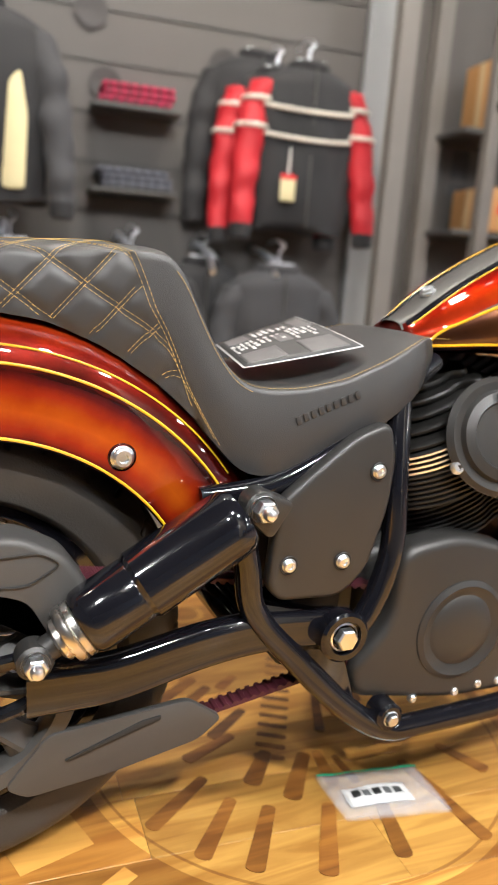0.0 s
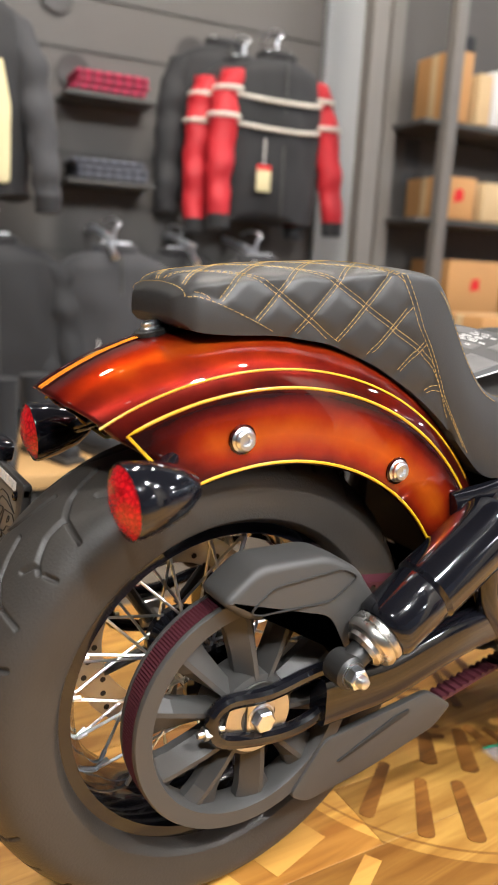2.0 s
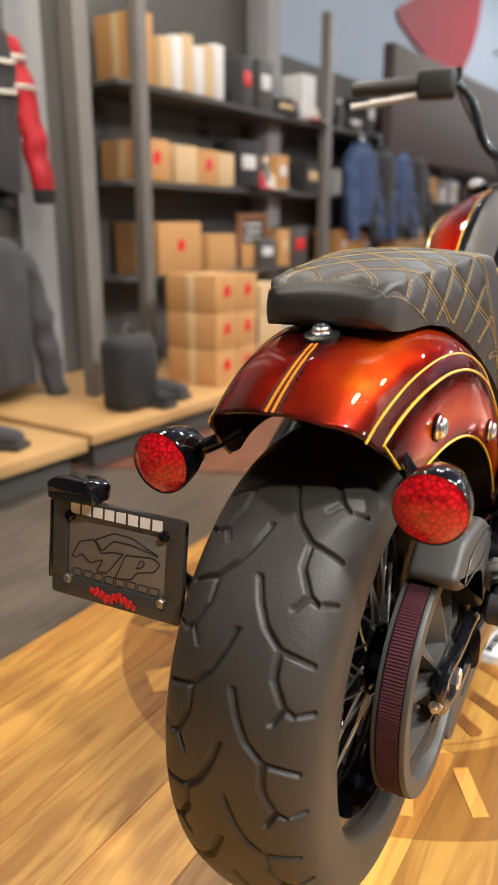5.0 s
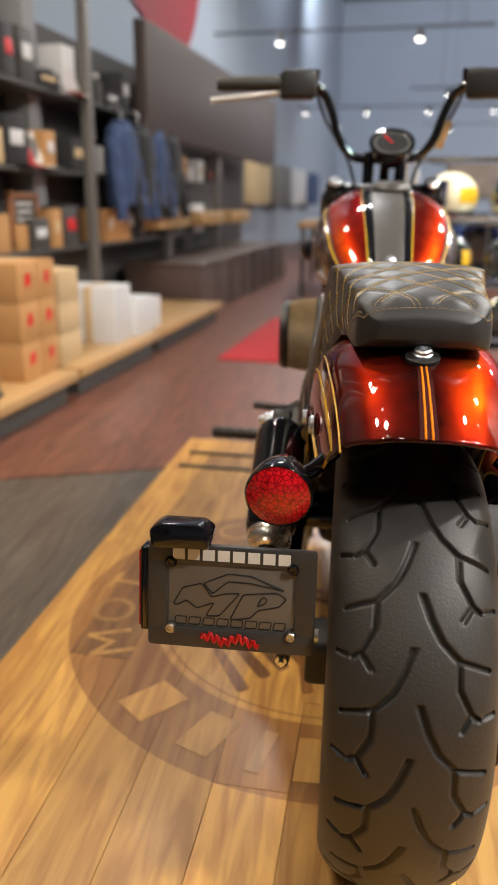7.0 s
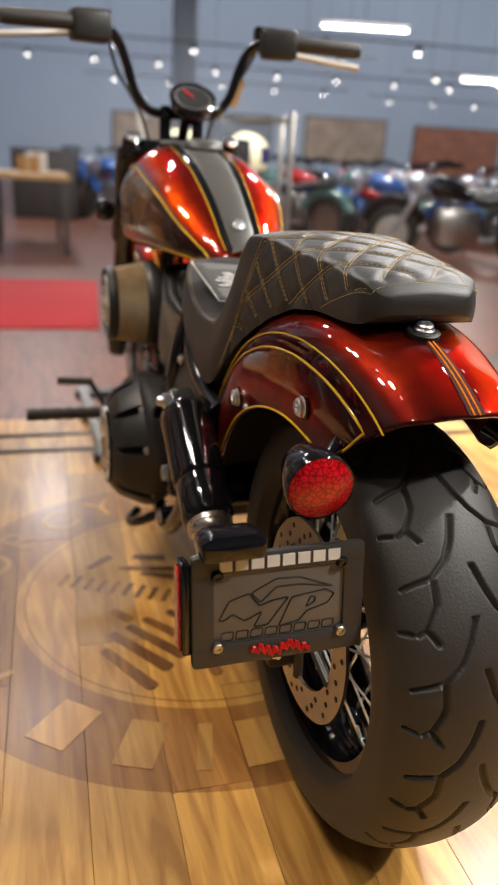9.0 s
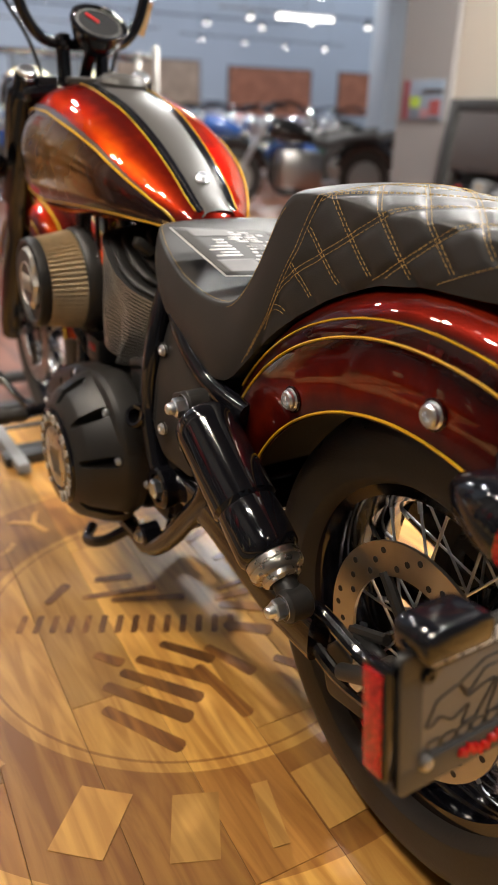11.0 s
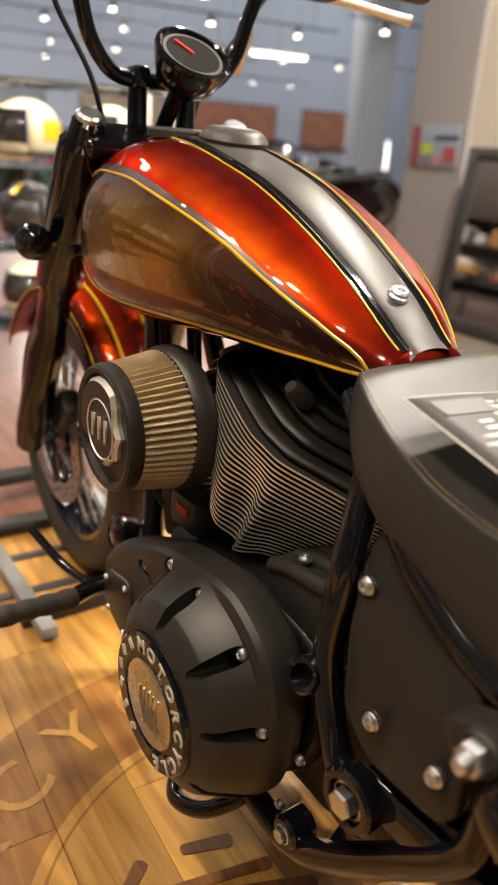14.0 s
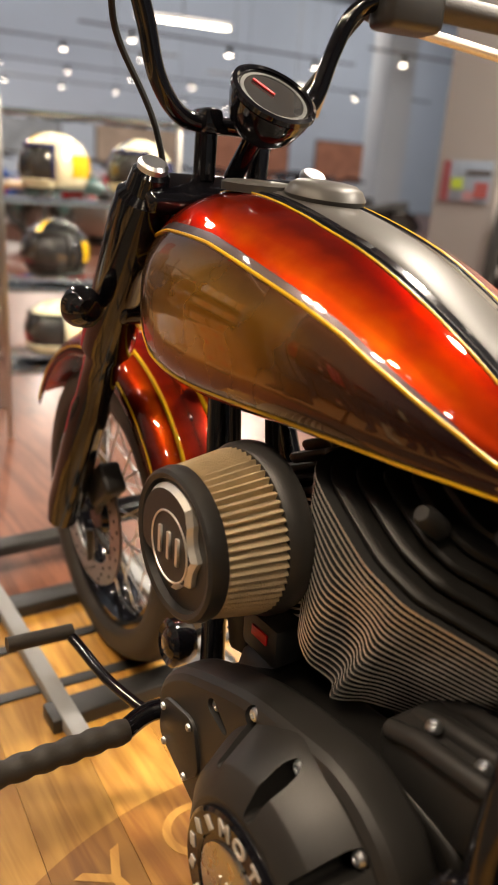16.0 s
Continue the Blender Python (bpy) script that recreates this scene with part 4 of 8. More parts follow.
for cx, tilt, flip in ((0.800, 24, 1), (0.925, -24, -1)):
    m0 = Matrix.Translation((cx, 0, 0.445)) @ Matrix.Rotation(math.radians(-tilt), 4, "Y")
    bm = bmesh.new()
    lathe(bm, [(0, 0), (0.066, 0), (0.066, 0.20), (0, 0.20)], m0, 40)
    part("barrel", bm, DARK, eng)
    right = [(x * flip, y) for x, y in fin_outline[len(fin_outline) // 2 - 4:] if y < -0.004]
    for k in range(22):
        u = k / 21
        h = 0.0115 + 0.0084 * k
        if flip > 0:
            left = [(p.x, p.y) for p in spline([(x, y, 0) for x, y in left_half(u)], 3)]
            # lower right fins shrunk so that this side falls dark
            step_in = (0.90, 0.74) if k < 11 else (1.0, 1.0)
            ring = left + [(x * step_in[0], y * step_in[1]) for x, y in right]
        else:
            ring = [(x * flip, y * (0.62 if y > 0 else 1.0)) for x, y in fin_outline]
        tmp = bmesh.new()
        N = len(ring)
        rings = [[tmp.verts.new((x * q, y * q, h + dz)) for x, y in ring] for q, dz in ((0.986, 0.0), (1.0, 0.0004), (1.0, 0.0036), (0.986, 0.0040))]
        tmp.faces.new(rings[0]), tmp.faces.new(rings[-1])
        for a, b in zip(rings, rings[1:]):
            for q in range(N):
                tmp.faces.new((a[q], a[(q + 1) % N], b[(q + 1) % N], b[q]))
        bm = merge(bmesh.new(), tmp, m0)
        f = part("fin", bm, FINM, eng)
        f.data.materials.append(FINEDGE)
        # bright edges, save on the rear cylinder's right: black there stands for shade
        for poly in f.data.polygons:
            if 3 < len(poly.vertices) < 5 and (flip < 0 or k > 17 or poly.center.y > -0.03) and abs((m0.to_3x3().inverted() @ poly.normal).z) < 0.3:
                poly.material_index = 1
    if flip > 0:
        crown = [(p.x, p.y) for p in spline([(x, y, 0) for x, y in left_half(1.0)], 2)] + right
    else:
        crown = [(x * flip, y * (0.62 if y > 0 else 1.0)) for x, y in fin_outline]
    for step in range(5):
        tmp = bmesh.new()
        s0, h0, off = 0.93 - 0.13 * step, 0.190 + 0.014 * step, 0.006 * step * flip
        rows = [[tmp.verts.new((x * s0 * q + off, y * s0 * q, h0 + dz)) for x, y in crown] for q, dz in ((0.93, -0.004), (0.96, 0.003), (1.0, 0.006), (1.0, 0.010), (0.97, 0.013), (0.90, 0.0145))]
        tmp.faces.new(rows[0]), tmp.faces.new(rows[-1])
        for a, b in zip(rows, rows[1:]):
            for q in range(len(crown)):
                tmp.faces.new((a[q], a[(q + 1) % len(crown)], b[(q + 1) % len(crown)], b[q]))
        part("head_plate", merge(bmesh.new(), tmp, m0), HEADM, eng, "dark stepped plate of the cylinder head")
    for a in (40, 140, 220, 320):
        q = m0 @ Vector((0.108 * math.cos(math.radians(a)), 0.108 * math.sin(math.radians(a)), 0.212))
        bolt("head_bolt", q.x, q.y, q.z, tuple(m0.to_3x3() @ Vector((0, 0, 1))), 0.008, eng, "hex", SATIN)
bm = bmesh.new()
tube(bm, [(0.757, 0.085, 0.690), (0.757, 0.108, 0.708), (0.757, 0.114, 0.713)], [0.012, 0.012, 0.008], 14)
part("plug_boot", bm, SATIN, eng, "dark rubber spark plug boot")

bm = bmesh.new()
box(bm, 0.17, 0.17, 0.09, Matrix.Translation((0.665, 0.055, 0.462)) @ Matrix.Rotation(0.12, 4, "Y"), 0.02, 3)
tc = part("transmission_cover", bm, SATIN, eng, "satin black transmission top cover")
for k in range(4):
    bm = bmesh.new()
    tube(bm, [(0.735, 0.02 + 0.038 * k, 0.492), (0.70, 0.02 + 0.038 * k, 0.504), (0.60, 0.02 + 0.038 * k, 0.516)], 0.011, 12)
    part("cover_rib", bm, SATIN, tc)
for x in (0.64, 0.70):
    bolt("cover_bolt", x, 0.115, 0.513, (0.1, 0.1, 1), 0.007, tc, "socket")

bm = bmesh.new()
box(bm, 0.05, 0.20, 0.22, Matrix.Translation((1.085, 0.0, 0.47)) @ Matrix.Rotation(0.25, 4, "Y"), 0.008)
cooler = part("oil_cooler", bm, FINM, eng, "black oil cooler between the frame tubes")
for k in range(12):
    bm = bmesh.new()
    box(bm, 0.062, 0.19, 0.003, Matrix.Translation((1.085, 0.0, 0.47)) @ Matrix.Rotation(0.25, 4, "Y") @ Matrix.Translation((0, 0, -0.10 + 0.018 * k)))
    part("cooler_fin", bm, SATIN, cooler)
bm = bmesh.new()
lathe(bm, [(0, -0.03), (0.028, -0.028), (0.036, -0.012), (0.037, 0.006), (0.031, 0.012), (0.024, 0.008), (0.016, 0.013), (0, 0.014)], facing(1.17, 0.140, 0.325, (0.1, 1, 0.1)), 36)
horn = part("horn", bm, BLACK, bike, "round black horn on the frame")
bm = bmesh.new()
tube(bm, spline([(1.17, 0.12, 0.325), (1.14, 0.08, 0.36), (1.11, 0.05, 0.42)], 5), 0.006, 8)
part("horn_bracket", bm, SATIN, horn)
bm = bmesh.new()
box(bm, 0.075, 0.05, 0.055, Matrix.Translation((0.965, 0.11, 0.458)), 0.008)
reg = part("regulator_box", bm, SATIN, bike, "small black electrical box with a red label")
bm = bmesh.new()
box(bm, 0.032, 0.003, 0.014, Matrix.Translation((0.960, 0.1365, 0.465)), 0.0008)
part("label_bar", bm, REDPRINT, reg)
for k, (x, y) in enumerate(((1.03, 0.10), (1.06, 0.07), (1.10, 0.11), (1.14, 0.08))):
    bm = bmesh.new()
    tube(bm, spline([(x - 0.03, y, 0.42), (x + 0.01, y + 0.02, 0.50), (x, y - 0.01, 0.60), (x + 0.04, y - 0.03, 0.72)], 6), 0.0055 + 0.001 * (k % 2), 8)
    part("engine_hose", bm, DARK, eng)

# right gearcase cover
bm = bmesh.new()
slab(bm, rounded([(0.615, 0.452), (0.72, 0.470), (0.83, 0.440), (0.905, 0.36), (0.90, 0.25), (0.86, 0.19), (0.74, 0.19), (0.56, 0.222), (0.545, 0.27), (0.61, 0.345)], 0.035), -0.158, -0.10, 0.016, 4)
cc = part("clutch_cover", bm, SATIN, bike, "satin black right engine cover")
bm = bmesh.new()
lathe(bm, [(0.0, -0.006), (0.084, -0.006), (0.082, 0.004), (0.074, 0.008), (0.066, 0.004), (0.058, 0.002), (0.052, 0.006), (0.03, 0.0095), (0, 0.0105)], facing(0.740, -0.156, 0.312, (0, -1, 0)), 60)
part("cover_dome", bm, SATIN, cc)
for x, z in ((0.745, 0.204), (0.665, 0.205), (0.83, 0.21), (0.79, 0.21)):
    bolt("case_bolt", x, -0.156, z, (0, -1, 0), 0.0062, cc, "socket")

# left primary cover
def drilled(ob, places, r=0.0115):
    """Cuts a drop-shaped channel at each place, down to a bolt's seat, its tip towards the dome's middle."""
    bm = bmesh.new()
    for x, y, z in places:
        inward = math.atan2(0.322 - z, 0.768 - x)
        rim = [(r * 0.95 * math.cos(a + inward + math.pi / 2), r * 0.95 * math.sin(a + inward + math.pi / 2)) for a in [math.pi * q / 10 for q in range(11)]]
        tip = [(0.030 * math.cos(inward) + r * 0.55 * math.cos(a + inward - math.pi / 2), 0.030 * math.sin(inward) + r * 0.55 * math.sin(a + inward - math.pi / 2)) for a in [math.pi * q / 8 for q in range(9)]]
        slab(bm, rim + tip, -0.010, 0.12, 0, 2, Matrix.Translation((x, y, z)))
    cutter = part("cutter", bm, SATIN)
    mod = ob.modifiers.new("channels", "BOOLEAN")
    mod.operation, mod.object, mod.solver = "DIFFERENCE", cutter, "EXACT"
    me = bpy.data.meshes.new_from_object(ob.evaluated_get(bpy.context.evaluated_depsgraph_get()))
    ob.modifiers.clear()
    ob.data = me
    bpy.data.objects.remove(cutter)
    bm = bmesh.new()
    bm.from_mesh(me)
    finish(bm, 0.33)
    bm.to_mesh(me)
    bm.free()
    return ob



bm = bmesh.new()
slab(bm, rounded([(0.618, 0.38), (0.648, 0.445), (0.72, 0.485), (0.88, 0.462), (1.03, 0.40), (1.09, 0.34), (1.07, 0.26), (0.98, 0.21), (0.80, 0.175), (0.685, 0.195), (0.625, 0.275)], 0.05), 0.145, 0.215, 0.024, 4)
PBOLTS = ((0.766, 0.224, 0.456), (0.676, 0.222, 0.427), (0.630, 0.220, 0.350), (0.655, 0.200, 0.235), (0.86, 0.212, 0.446), (0.935, 0.212, 0.405))
pc = part("primary_cover", bm, SATIN, bike, "satin black primary cover")
drilled(pc, PBOLTS)
bm = bmesh.new()
slab(bm, rounded([(0.600, 0.40), (0.640, 0.44), (0.74, 0.455), (0.88, 0.44), (1.02, 0.385), (1.07, 0.33), (1.05, 0.27), (0.97, 0.22), (0.80, 0.19), (0.68, 0.20), (0.610, 0.28)], 0.05), 0.08, 0.146, 0.012, 3)
part("inner_primary", bm, HEADM, pc, "dark casting behind the primary cover")
bm = bmesh.new()
lathe(bm, [(0.013, 0.0), (0.020, 0.0), (0.021, 0.004), (0.021, 0.022), (0.018, 0.026), (0.013, 0.024), (0.012, 0.004), (0, 0.004)], facing(0.602, 0.176, 0.437, (-0.35, 0.8, 0.45)), 28)
part("filler_neck", bm, BLACK, pc, "black ring of the oil filler neck")
for bx, by, bz in ((0.640, 0.168, 0.205), (0.612, 0.168, 0.30)):
    bolt("case_bolt", bx, by, bz, (0, 1, 0), 0.006, pc, "socket")
bm = bmesh.new()
lathe(bm, [(0.0, -0.03), (0.153, -0.03), (0.152, -0.010), (0.146, 0.008), (0.1245, 0.050), (0.1225, 0.0525), (0.100, 0.069), (0.096, 0.0705), (0.0, 0.0705)], facing(0.768, 0.21, 0.322, (0, 1, 0)), 72)
drilled(part("clutch_dome", bm, SATIN, pc), PBOLTS)
bm = bmesh.new()
lathe(bm, [(0.093, 0.0), (0.092, 0.006), (0.088, 0.009), (0.066, 0.009), (0.064, 0.006), (0, 0.006)], facing(0.768, 0.279, 0.318, (0, 1, 0)), 72)
badge = part("round_badge", bm, BLACK, bike, "gloss black ring badge with pale raised marks")
bm = bmesh.new()
lathe(bm, [(0.0, 0.0), (0.058, 0.0), (0.058, 0.004), (0.054, 0.0055), (0, 0.0055)], facing(0.768, 0.284, 0.318, (0, 1, 0)), 60)
part("badge_centre", bm, ALU, badge)
for k in range(6):
    bm = bmesh.new()
    a = math.radians(128 + 22 * k)
    box(bm, 0.009, 0.015, 0.002, facing(0.768 - 0.077 * math.cos(a), 0.2885, 0.318 + 0.077 * math.sin(a), (0, 1, 0)) @ Matrix.Rotation(-a, 4, "Z"), 0.0006)
    part("badge_bar", bm, PALE, badge)
for k, ch in enumerate("MOTORCYCLE"):
    a = math.radians(104 - 19.5 * k)
    lettering("letter", ch, 0.026, 0.001, PALE, badge, Matrix.Translation((0.768 - 0.077 * math.cos(a), 0.2885, 0.318 + 0.077 * math.sin(a))) @ Matrix.Rotation(a - math.radians(90), 4, "Y") @ Matrix.Rotation(math.pi, 4, "Z") @ Matrix.Rotation(math.radians(90), 4, "X"))
for k in range(5):
    bm = bmesh.new()
    tube(bm, spline([(0.768 - 0.030 + 0.012 * k, 0.2900, 0.345 - 0.002 * k), (0.768 - 0.022 + 0.010 * k, 0.2902, 0.318), (0.768 - 0.030 + 0.008 * k, 0.2900, 0.288)], 6), 0.0016, 6)
    part("badge_rib", bm, STEEL, badge)

for x, y, z in PBOLTS:
    bolt("primary_bolt", x, y - 0.006, z, (0, 1, 0), 0.0072, pc, "socket")
# inspection cover at the front of the primary
bm = bmesh.new()
slab(bm, rounded([(0.97, 0.36), (1.05, 0.345), (1.06, 0.28), (0.99, 0.25), (0.95, 0.29)], 0.02), 0.210, 0.220, 0.003, 2)
part("inspection_plate", bm, SATIN, pc)
for x, z in ((0.978, 0.345), (1.045, 0.330), (1.04, 0.277), (0.985, 0.262)):
    bolt("plate_bolt", x, 0.220, z, (0, 1, 0), 0.0045, pc, "socket")
# rocker cover on the right
bm = bmesh.new()
lathe(bm, [(0, 0.0), (0.088, 0.0), (0.090, 0.006), (0.082, 0.014), (0.070, 0.012), (0.066, 0.020), (0.052, 0.024), (0.048, 0.018), (0.0, 0.020)], facing(0.765, -0.150, 0.618, (-0.15, -1, 0.28)), 52)
rk = part("rocker_cover", bm, SATIN, bike, "satin black round rocker cover")
bolt("rocker_bolt", 0.758, -0.166, 0.690, (-0.15, -1, 0.28), 0.0095, rk, "socket")
bolt("rocker_bolt", 0.690, -0.158, 0.575, (-0.15, -1, 0.28), 0.0085, rk, "socket")

# air cleaner
ac = new("air_cleaner")
ac.parent = bike
AC = Vector((0.978, 0.128, 0.606))
am = facing(*AC, (0.0, 1, 0.0)) @ Matrix.Scale(0.955, 4)
bm = bmesh.new()
lathe(bm, [(0, 0), (0.100, 0), (0.107, 0.006), (0.109, 0.014), (0.108, 0.030), (0.103, 0.037), (0, 0.037)], am, 64)
part("backing_plate", bm, SATIN, ac)
bm = bmesh.new()
rings = []
N = 180
for h, r in ((0.034, 0.0985), (0.045, 0.098), (0.10, 0.089), (0.112, 0.087)):
    rings.append([bm.verts.new(am @ Vector(((r + (0.0042 if k % 3 == 0 else -0.0040 if k % 3 == 2 else 0.0020)) * math.cos(2 * math.pi * k / N), (r + (0.0042 if k % 3 == 0 else -0.0040 if k % 3 == 2 else 0.0020)) * math.sin(2 * math.pi * k / N), h))) for k in range(N)])
for a, b in zip(rings, rings[1:]):
    for k in range(N):
        bm.faces.new((a[k], a[(k + 1) % N], b[(k + 1) % N], b[k]))
part("filter_element", bm, MESHM, ac, "pleated bronze-coloured gauze filter", 0.3)
bm = bmesh.new()
lathe(bm, [(0.087, 0.108), (0.092, 0.110), (0.093, 0.118), (0.090, 0.130), (0.086, 0.133), (0.080, 0.131), (0.078, 0.122), (0, 0.122)], am, 64)
part("end_cap", bm, SATIN, ac, "black filter end cap")
bm = bmesh.new()
N = 96
plate = []
for shrink, h in ((0.0, 0.0), (0.0, 0.006), (0.0055, 0.0125)):
    row = []
    for k in range(N):
        a = 2 * math.pi * k / N
        scallop = max(0.0, min(1.0, (math.cos(a - math.radians(-55)) + 0.35) * 3))
        r = 0.071 - scallop * (0.012 + 0.0075 * abs(math.sin(4.5 * a))) - shrink
        row.append(bm.verts.new(am @ Vector((r * math.cos(a) - 0.004, r * math.sin(a) + 0.002, 0.122 + h))))
    plate.append(row)
for a, b in zip(plate, plate[1:]):
    for k in range(N):
        bm.faces.new((a[k], a[(k + 1) % N], b[(k + 1) % N], b[k]))
bm.faces.new(plate[-1])
badge2 = part("cap_badge", bm, SATIN, ac, "scalloped black badge with machined edges", 0.3)
badge2.data.materials.append(FINEDGE)
for poly in badge2.data.polygons:
    if len(poly.vertices) == 4:
        poly.material_index = 1
bm = bmesh.new()
tube(bm, [am @ Vector((0.043 * math.cos(2 * math.pi * k / 48), 0.043 * math.sin(2 * math.pi * k / 48) , 0.135)) for k in range(48)], 0.0013, 6, True)
part("badge_ring", bm, FINEDGE, ac)
for k in range(3):
    lettering("digit", "1", 0.046, 0.002, FINEDGE, ac, Matrix.Translation((AC.x + 0.020 * (1 - k), AC.y + 0.1292, AC.z)) @ Matrix.Rotation(math.pi, 4, "Z") @ Matrix.Rotation(math.radians(90), 4, "X"))

# ---- tank ----
TANK = [  # x, half width, bottom, top at the ridge
    (0.650, 0.048, 0.728, 0.760), (0.68, 0.074, 0.726, 0.788), (0.72, 0.100, 0.728, 0.818), (0.78, 0.132, 0.730, 0.856), (0.85, 0.156, 0.729, 0.894), (0.93, 0.172, 0.724, 0.930), (1.02, 0.184, 0.716, 0.956), (1.10, 0.190, 0.710, 0.974), (1.17, 0.190, 0.710, 0.982), (1.23, 0.180, 0.726, 0.978), (1.275, 0.152, 0.765, 0.960), (1.305, 0.105, 0.815, 0.935), (1.32, 0.05, 0.855, 0.905)]


def tank_point(x, a, lift=0.0):
    """a: degrees round the section, 0 at the ridge, positive to the left, 180 beneath."""
    w, b, t = smoothed(TANK, x, 0.03)
    mid = b + 0.42 * (t - b)
    s, c = math.sin(math.radians(a)), math.cos(math.radians(a))
    e = 0.78
    y = (w + lift) * math.copysign(abs(s) ** e, s)
    z = mid + ((t - mid) + lift) * abs(c) ** 0.95 if c >= 0 else mid - ((mid - b) + lift) * abs(c) ** 0.6
    return Vector((x, y, z))


def tank_line(x):
    """The angle of the upper pinstripe on the flank."""
    return lerp([(0.668, 110), (0.675, 98), (0.69, 77), (0.74, 68), (0.80, 62), (0.865, 57), (0.955, 55), (1.1, 51), (1.2, 52), (1.26, 58), (1.31, 66)], x)[0]


bm = bmesh.new()
lay = bm.verts.layers.float.new("burst")
NX, NA = 110, 120
grid = []
for i in range(NX + 1):
    x = 0.656 + 0.663 * i / NX
    row = []
    for j in range(NA):
        a = -180 + 360 * j / NA
        v = bm.verts.new(tank_point(x, a))
        tl = tank_line(x)
        aa = abs(a)
        if aa < tl:
            k = (aa - 20) / max(1, tl - 20)
            burst = 0.27 + 0.44 * min(1, 1.3 * max(0, 1 - abs(k - 0.60) / 0.50)) * min(1, (x - 0.64) * 8) * min(1, (1.31 - x) * 5)
        else:
            # painted reflection: gold mid-front, fading dark to tail, nose and underside
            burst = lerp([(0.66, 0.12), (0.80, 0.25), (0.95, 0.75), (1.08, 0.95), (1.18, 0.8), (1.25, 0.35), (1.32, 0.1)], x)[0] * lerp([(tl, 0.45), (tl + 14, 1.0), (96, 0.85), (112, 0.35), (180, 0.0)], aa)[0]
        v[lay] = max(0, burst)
        row.append(v)
    grid.append(row)
for a, b in zip(grid, grid[1:]):
    for j in range(NA):
        bm.faces.new((a[j], a[(j + 1) % NA], b[(j + 1) % NA], b[j]))
bm.faces.new(grid[0]), bm.faces.new(grid[-1])
tank = part("fuel_tank", bm, PAINT, bike, "teardrop fuel tank in airbrushed candy red with dark flanks", 1.3)
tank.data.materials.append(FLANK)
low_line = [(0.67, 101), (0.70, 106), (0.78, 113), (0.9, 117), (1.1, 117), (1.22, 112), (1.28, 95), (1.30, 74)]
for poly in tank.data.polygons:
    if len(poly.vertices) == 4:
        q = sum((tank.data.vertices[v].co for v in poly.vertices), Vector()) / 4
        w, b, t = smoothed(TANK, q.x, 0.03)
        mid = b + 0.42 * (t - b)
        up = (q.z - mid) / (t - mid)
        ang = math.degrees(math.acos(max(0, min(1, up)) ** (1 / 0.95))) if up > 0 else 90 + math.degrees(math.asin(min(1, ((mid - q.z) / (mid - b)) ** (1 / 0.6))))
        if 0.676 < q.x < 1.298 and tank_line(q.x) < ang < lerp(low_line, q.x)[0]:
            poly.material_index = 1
for s in (-1, 1):
    bm = bmesh.new()
    up = [tank_point(0.674 + 0.621 * k / 50, s * tank_line(0.674 + 0.621 * k / 50), 0.0006) for k in range(51)]
    dn = [tank_point(1.30 - 0.626 * k / 50, s * lerp([(0.67, 101), (0.70, 106), (0.78, 113), (0.9, 117), (1.1, 117), (1.22, 112), (1.28, 95), (1.30, 74)], 1.30 - 0.626 * k / 50)[0], 0.0006) for k in range(51)]
    tube(bm, up + dn, 0.0024, 6, True)
    part("pinstripe", bm, STRIPE, tank, "yellow pinstripe")
for s in (-1, 1):
    bm = bmesh.new()
    grid = []
    for i in range(81):
        x = 0.690 + 0.59 * i / 80
        wd = 5.0 * min(1, (x - 0.685) * 14, (1.285 - x) * 14)
        grid.append([bm.verts.new(tank_point(x, s * (tank_line(x) - wd * q / 3), 0.0007)) for q in range(4)])
    for a, b in zip(grid, grid[1:]):
        for q in range(3):
            bm.faces.new((a[q], a[q + 1], b[q + 1], b[q]))
    part("paint_band", bm, BANDM, tank, "purple-grey airbrushed band")
# gloss black margins beside the dash
MARGIN = [(0.660, 0.040), (0.70, 0.0465), (0.78, 0.051), (0.90, 0.058), (1.0, 0.0635), (1.23, 0.064)]


def tank_angle(x, y):
    """The angle at which the tank's skin is y from the middle."""
    return math.degrees(math.asin(min(1, y / smoothed(TANK, x, 0.03)[0]) ** (1 / 0.78)))


for s in (-1, 1):
    bm = bmesh.new()
    tube(bm, [tank_point(0.665 + 0.56 * k / 50, s * tank_angle(0.665 + 0.56 * k / 50, lerp(MARGIN, 0.665 + 0.56 * k / 50)[0]), 0.0006) for k in range(51)], 0.0014, 6)
    part("pinstripe", bm, STRIPE, tank, "thin yellow pinstripe")
for s in (-1, 1):
    bm = bmesh.new()
    grid = []
    for i in range(57):
        x = 0.662 + 0.56 * i / 56
        a1 = tank_angle(x, lerp(MARGIN, x)[0] - 0.001)
        grid.append([bm.verts.new(tank_point(x, s * (a1 * (1 - q / 3) + 5 * q / 3), 0.0007)) for q in range(4)])
    for a, b in zip(grid, grid[1:]):
        for q in range(3):
            bm.faces.new((a[q], a[q + 1], b[q + 1], b[q]))
    part("paint_band", bm, BLACK, tank, "gloss black margin beside the dash")
# dash panel along the ridge
bm = bmesh.new()
grid = []
for i in range(61):
    x = 0.652 + 0.568 * i / 60
    w = lerp([(0.66, 0.033), (0.72, 0.040), (0.9, 0.049), (1.0, 0.053), (1.22, 0.053)], x)[0]
    zt = smoothed(TANK, x, 0.03)[2]
    row = []
    for j in range(13):
        q = -1 + j / 6
        edge = 1 - abs(q) ** 8
        row.append(bm.verts.new((x, q * w, zt - 0.006 * q * q + 0.006 * edge - 0.002)))
    grid.append(row)
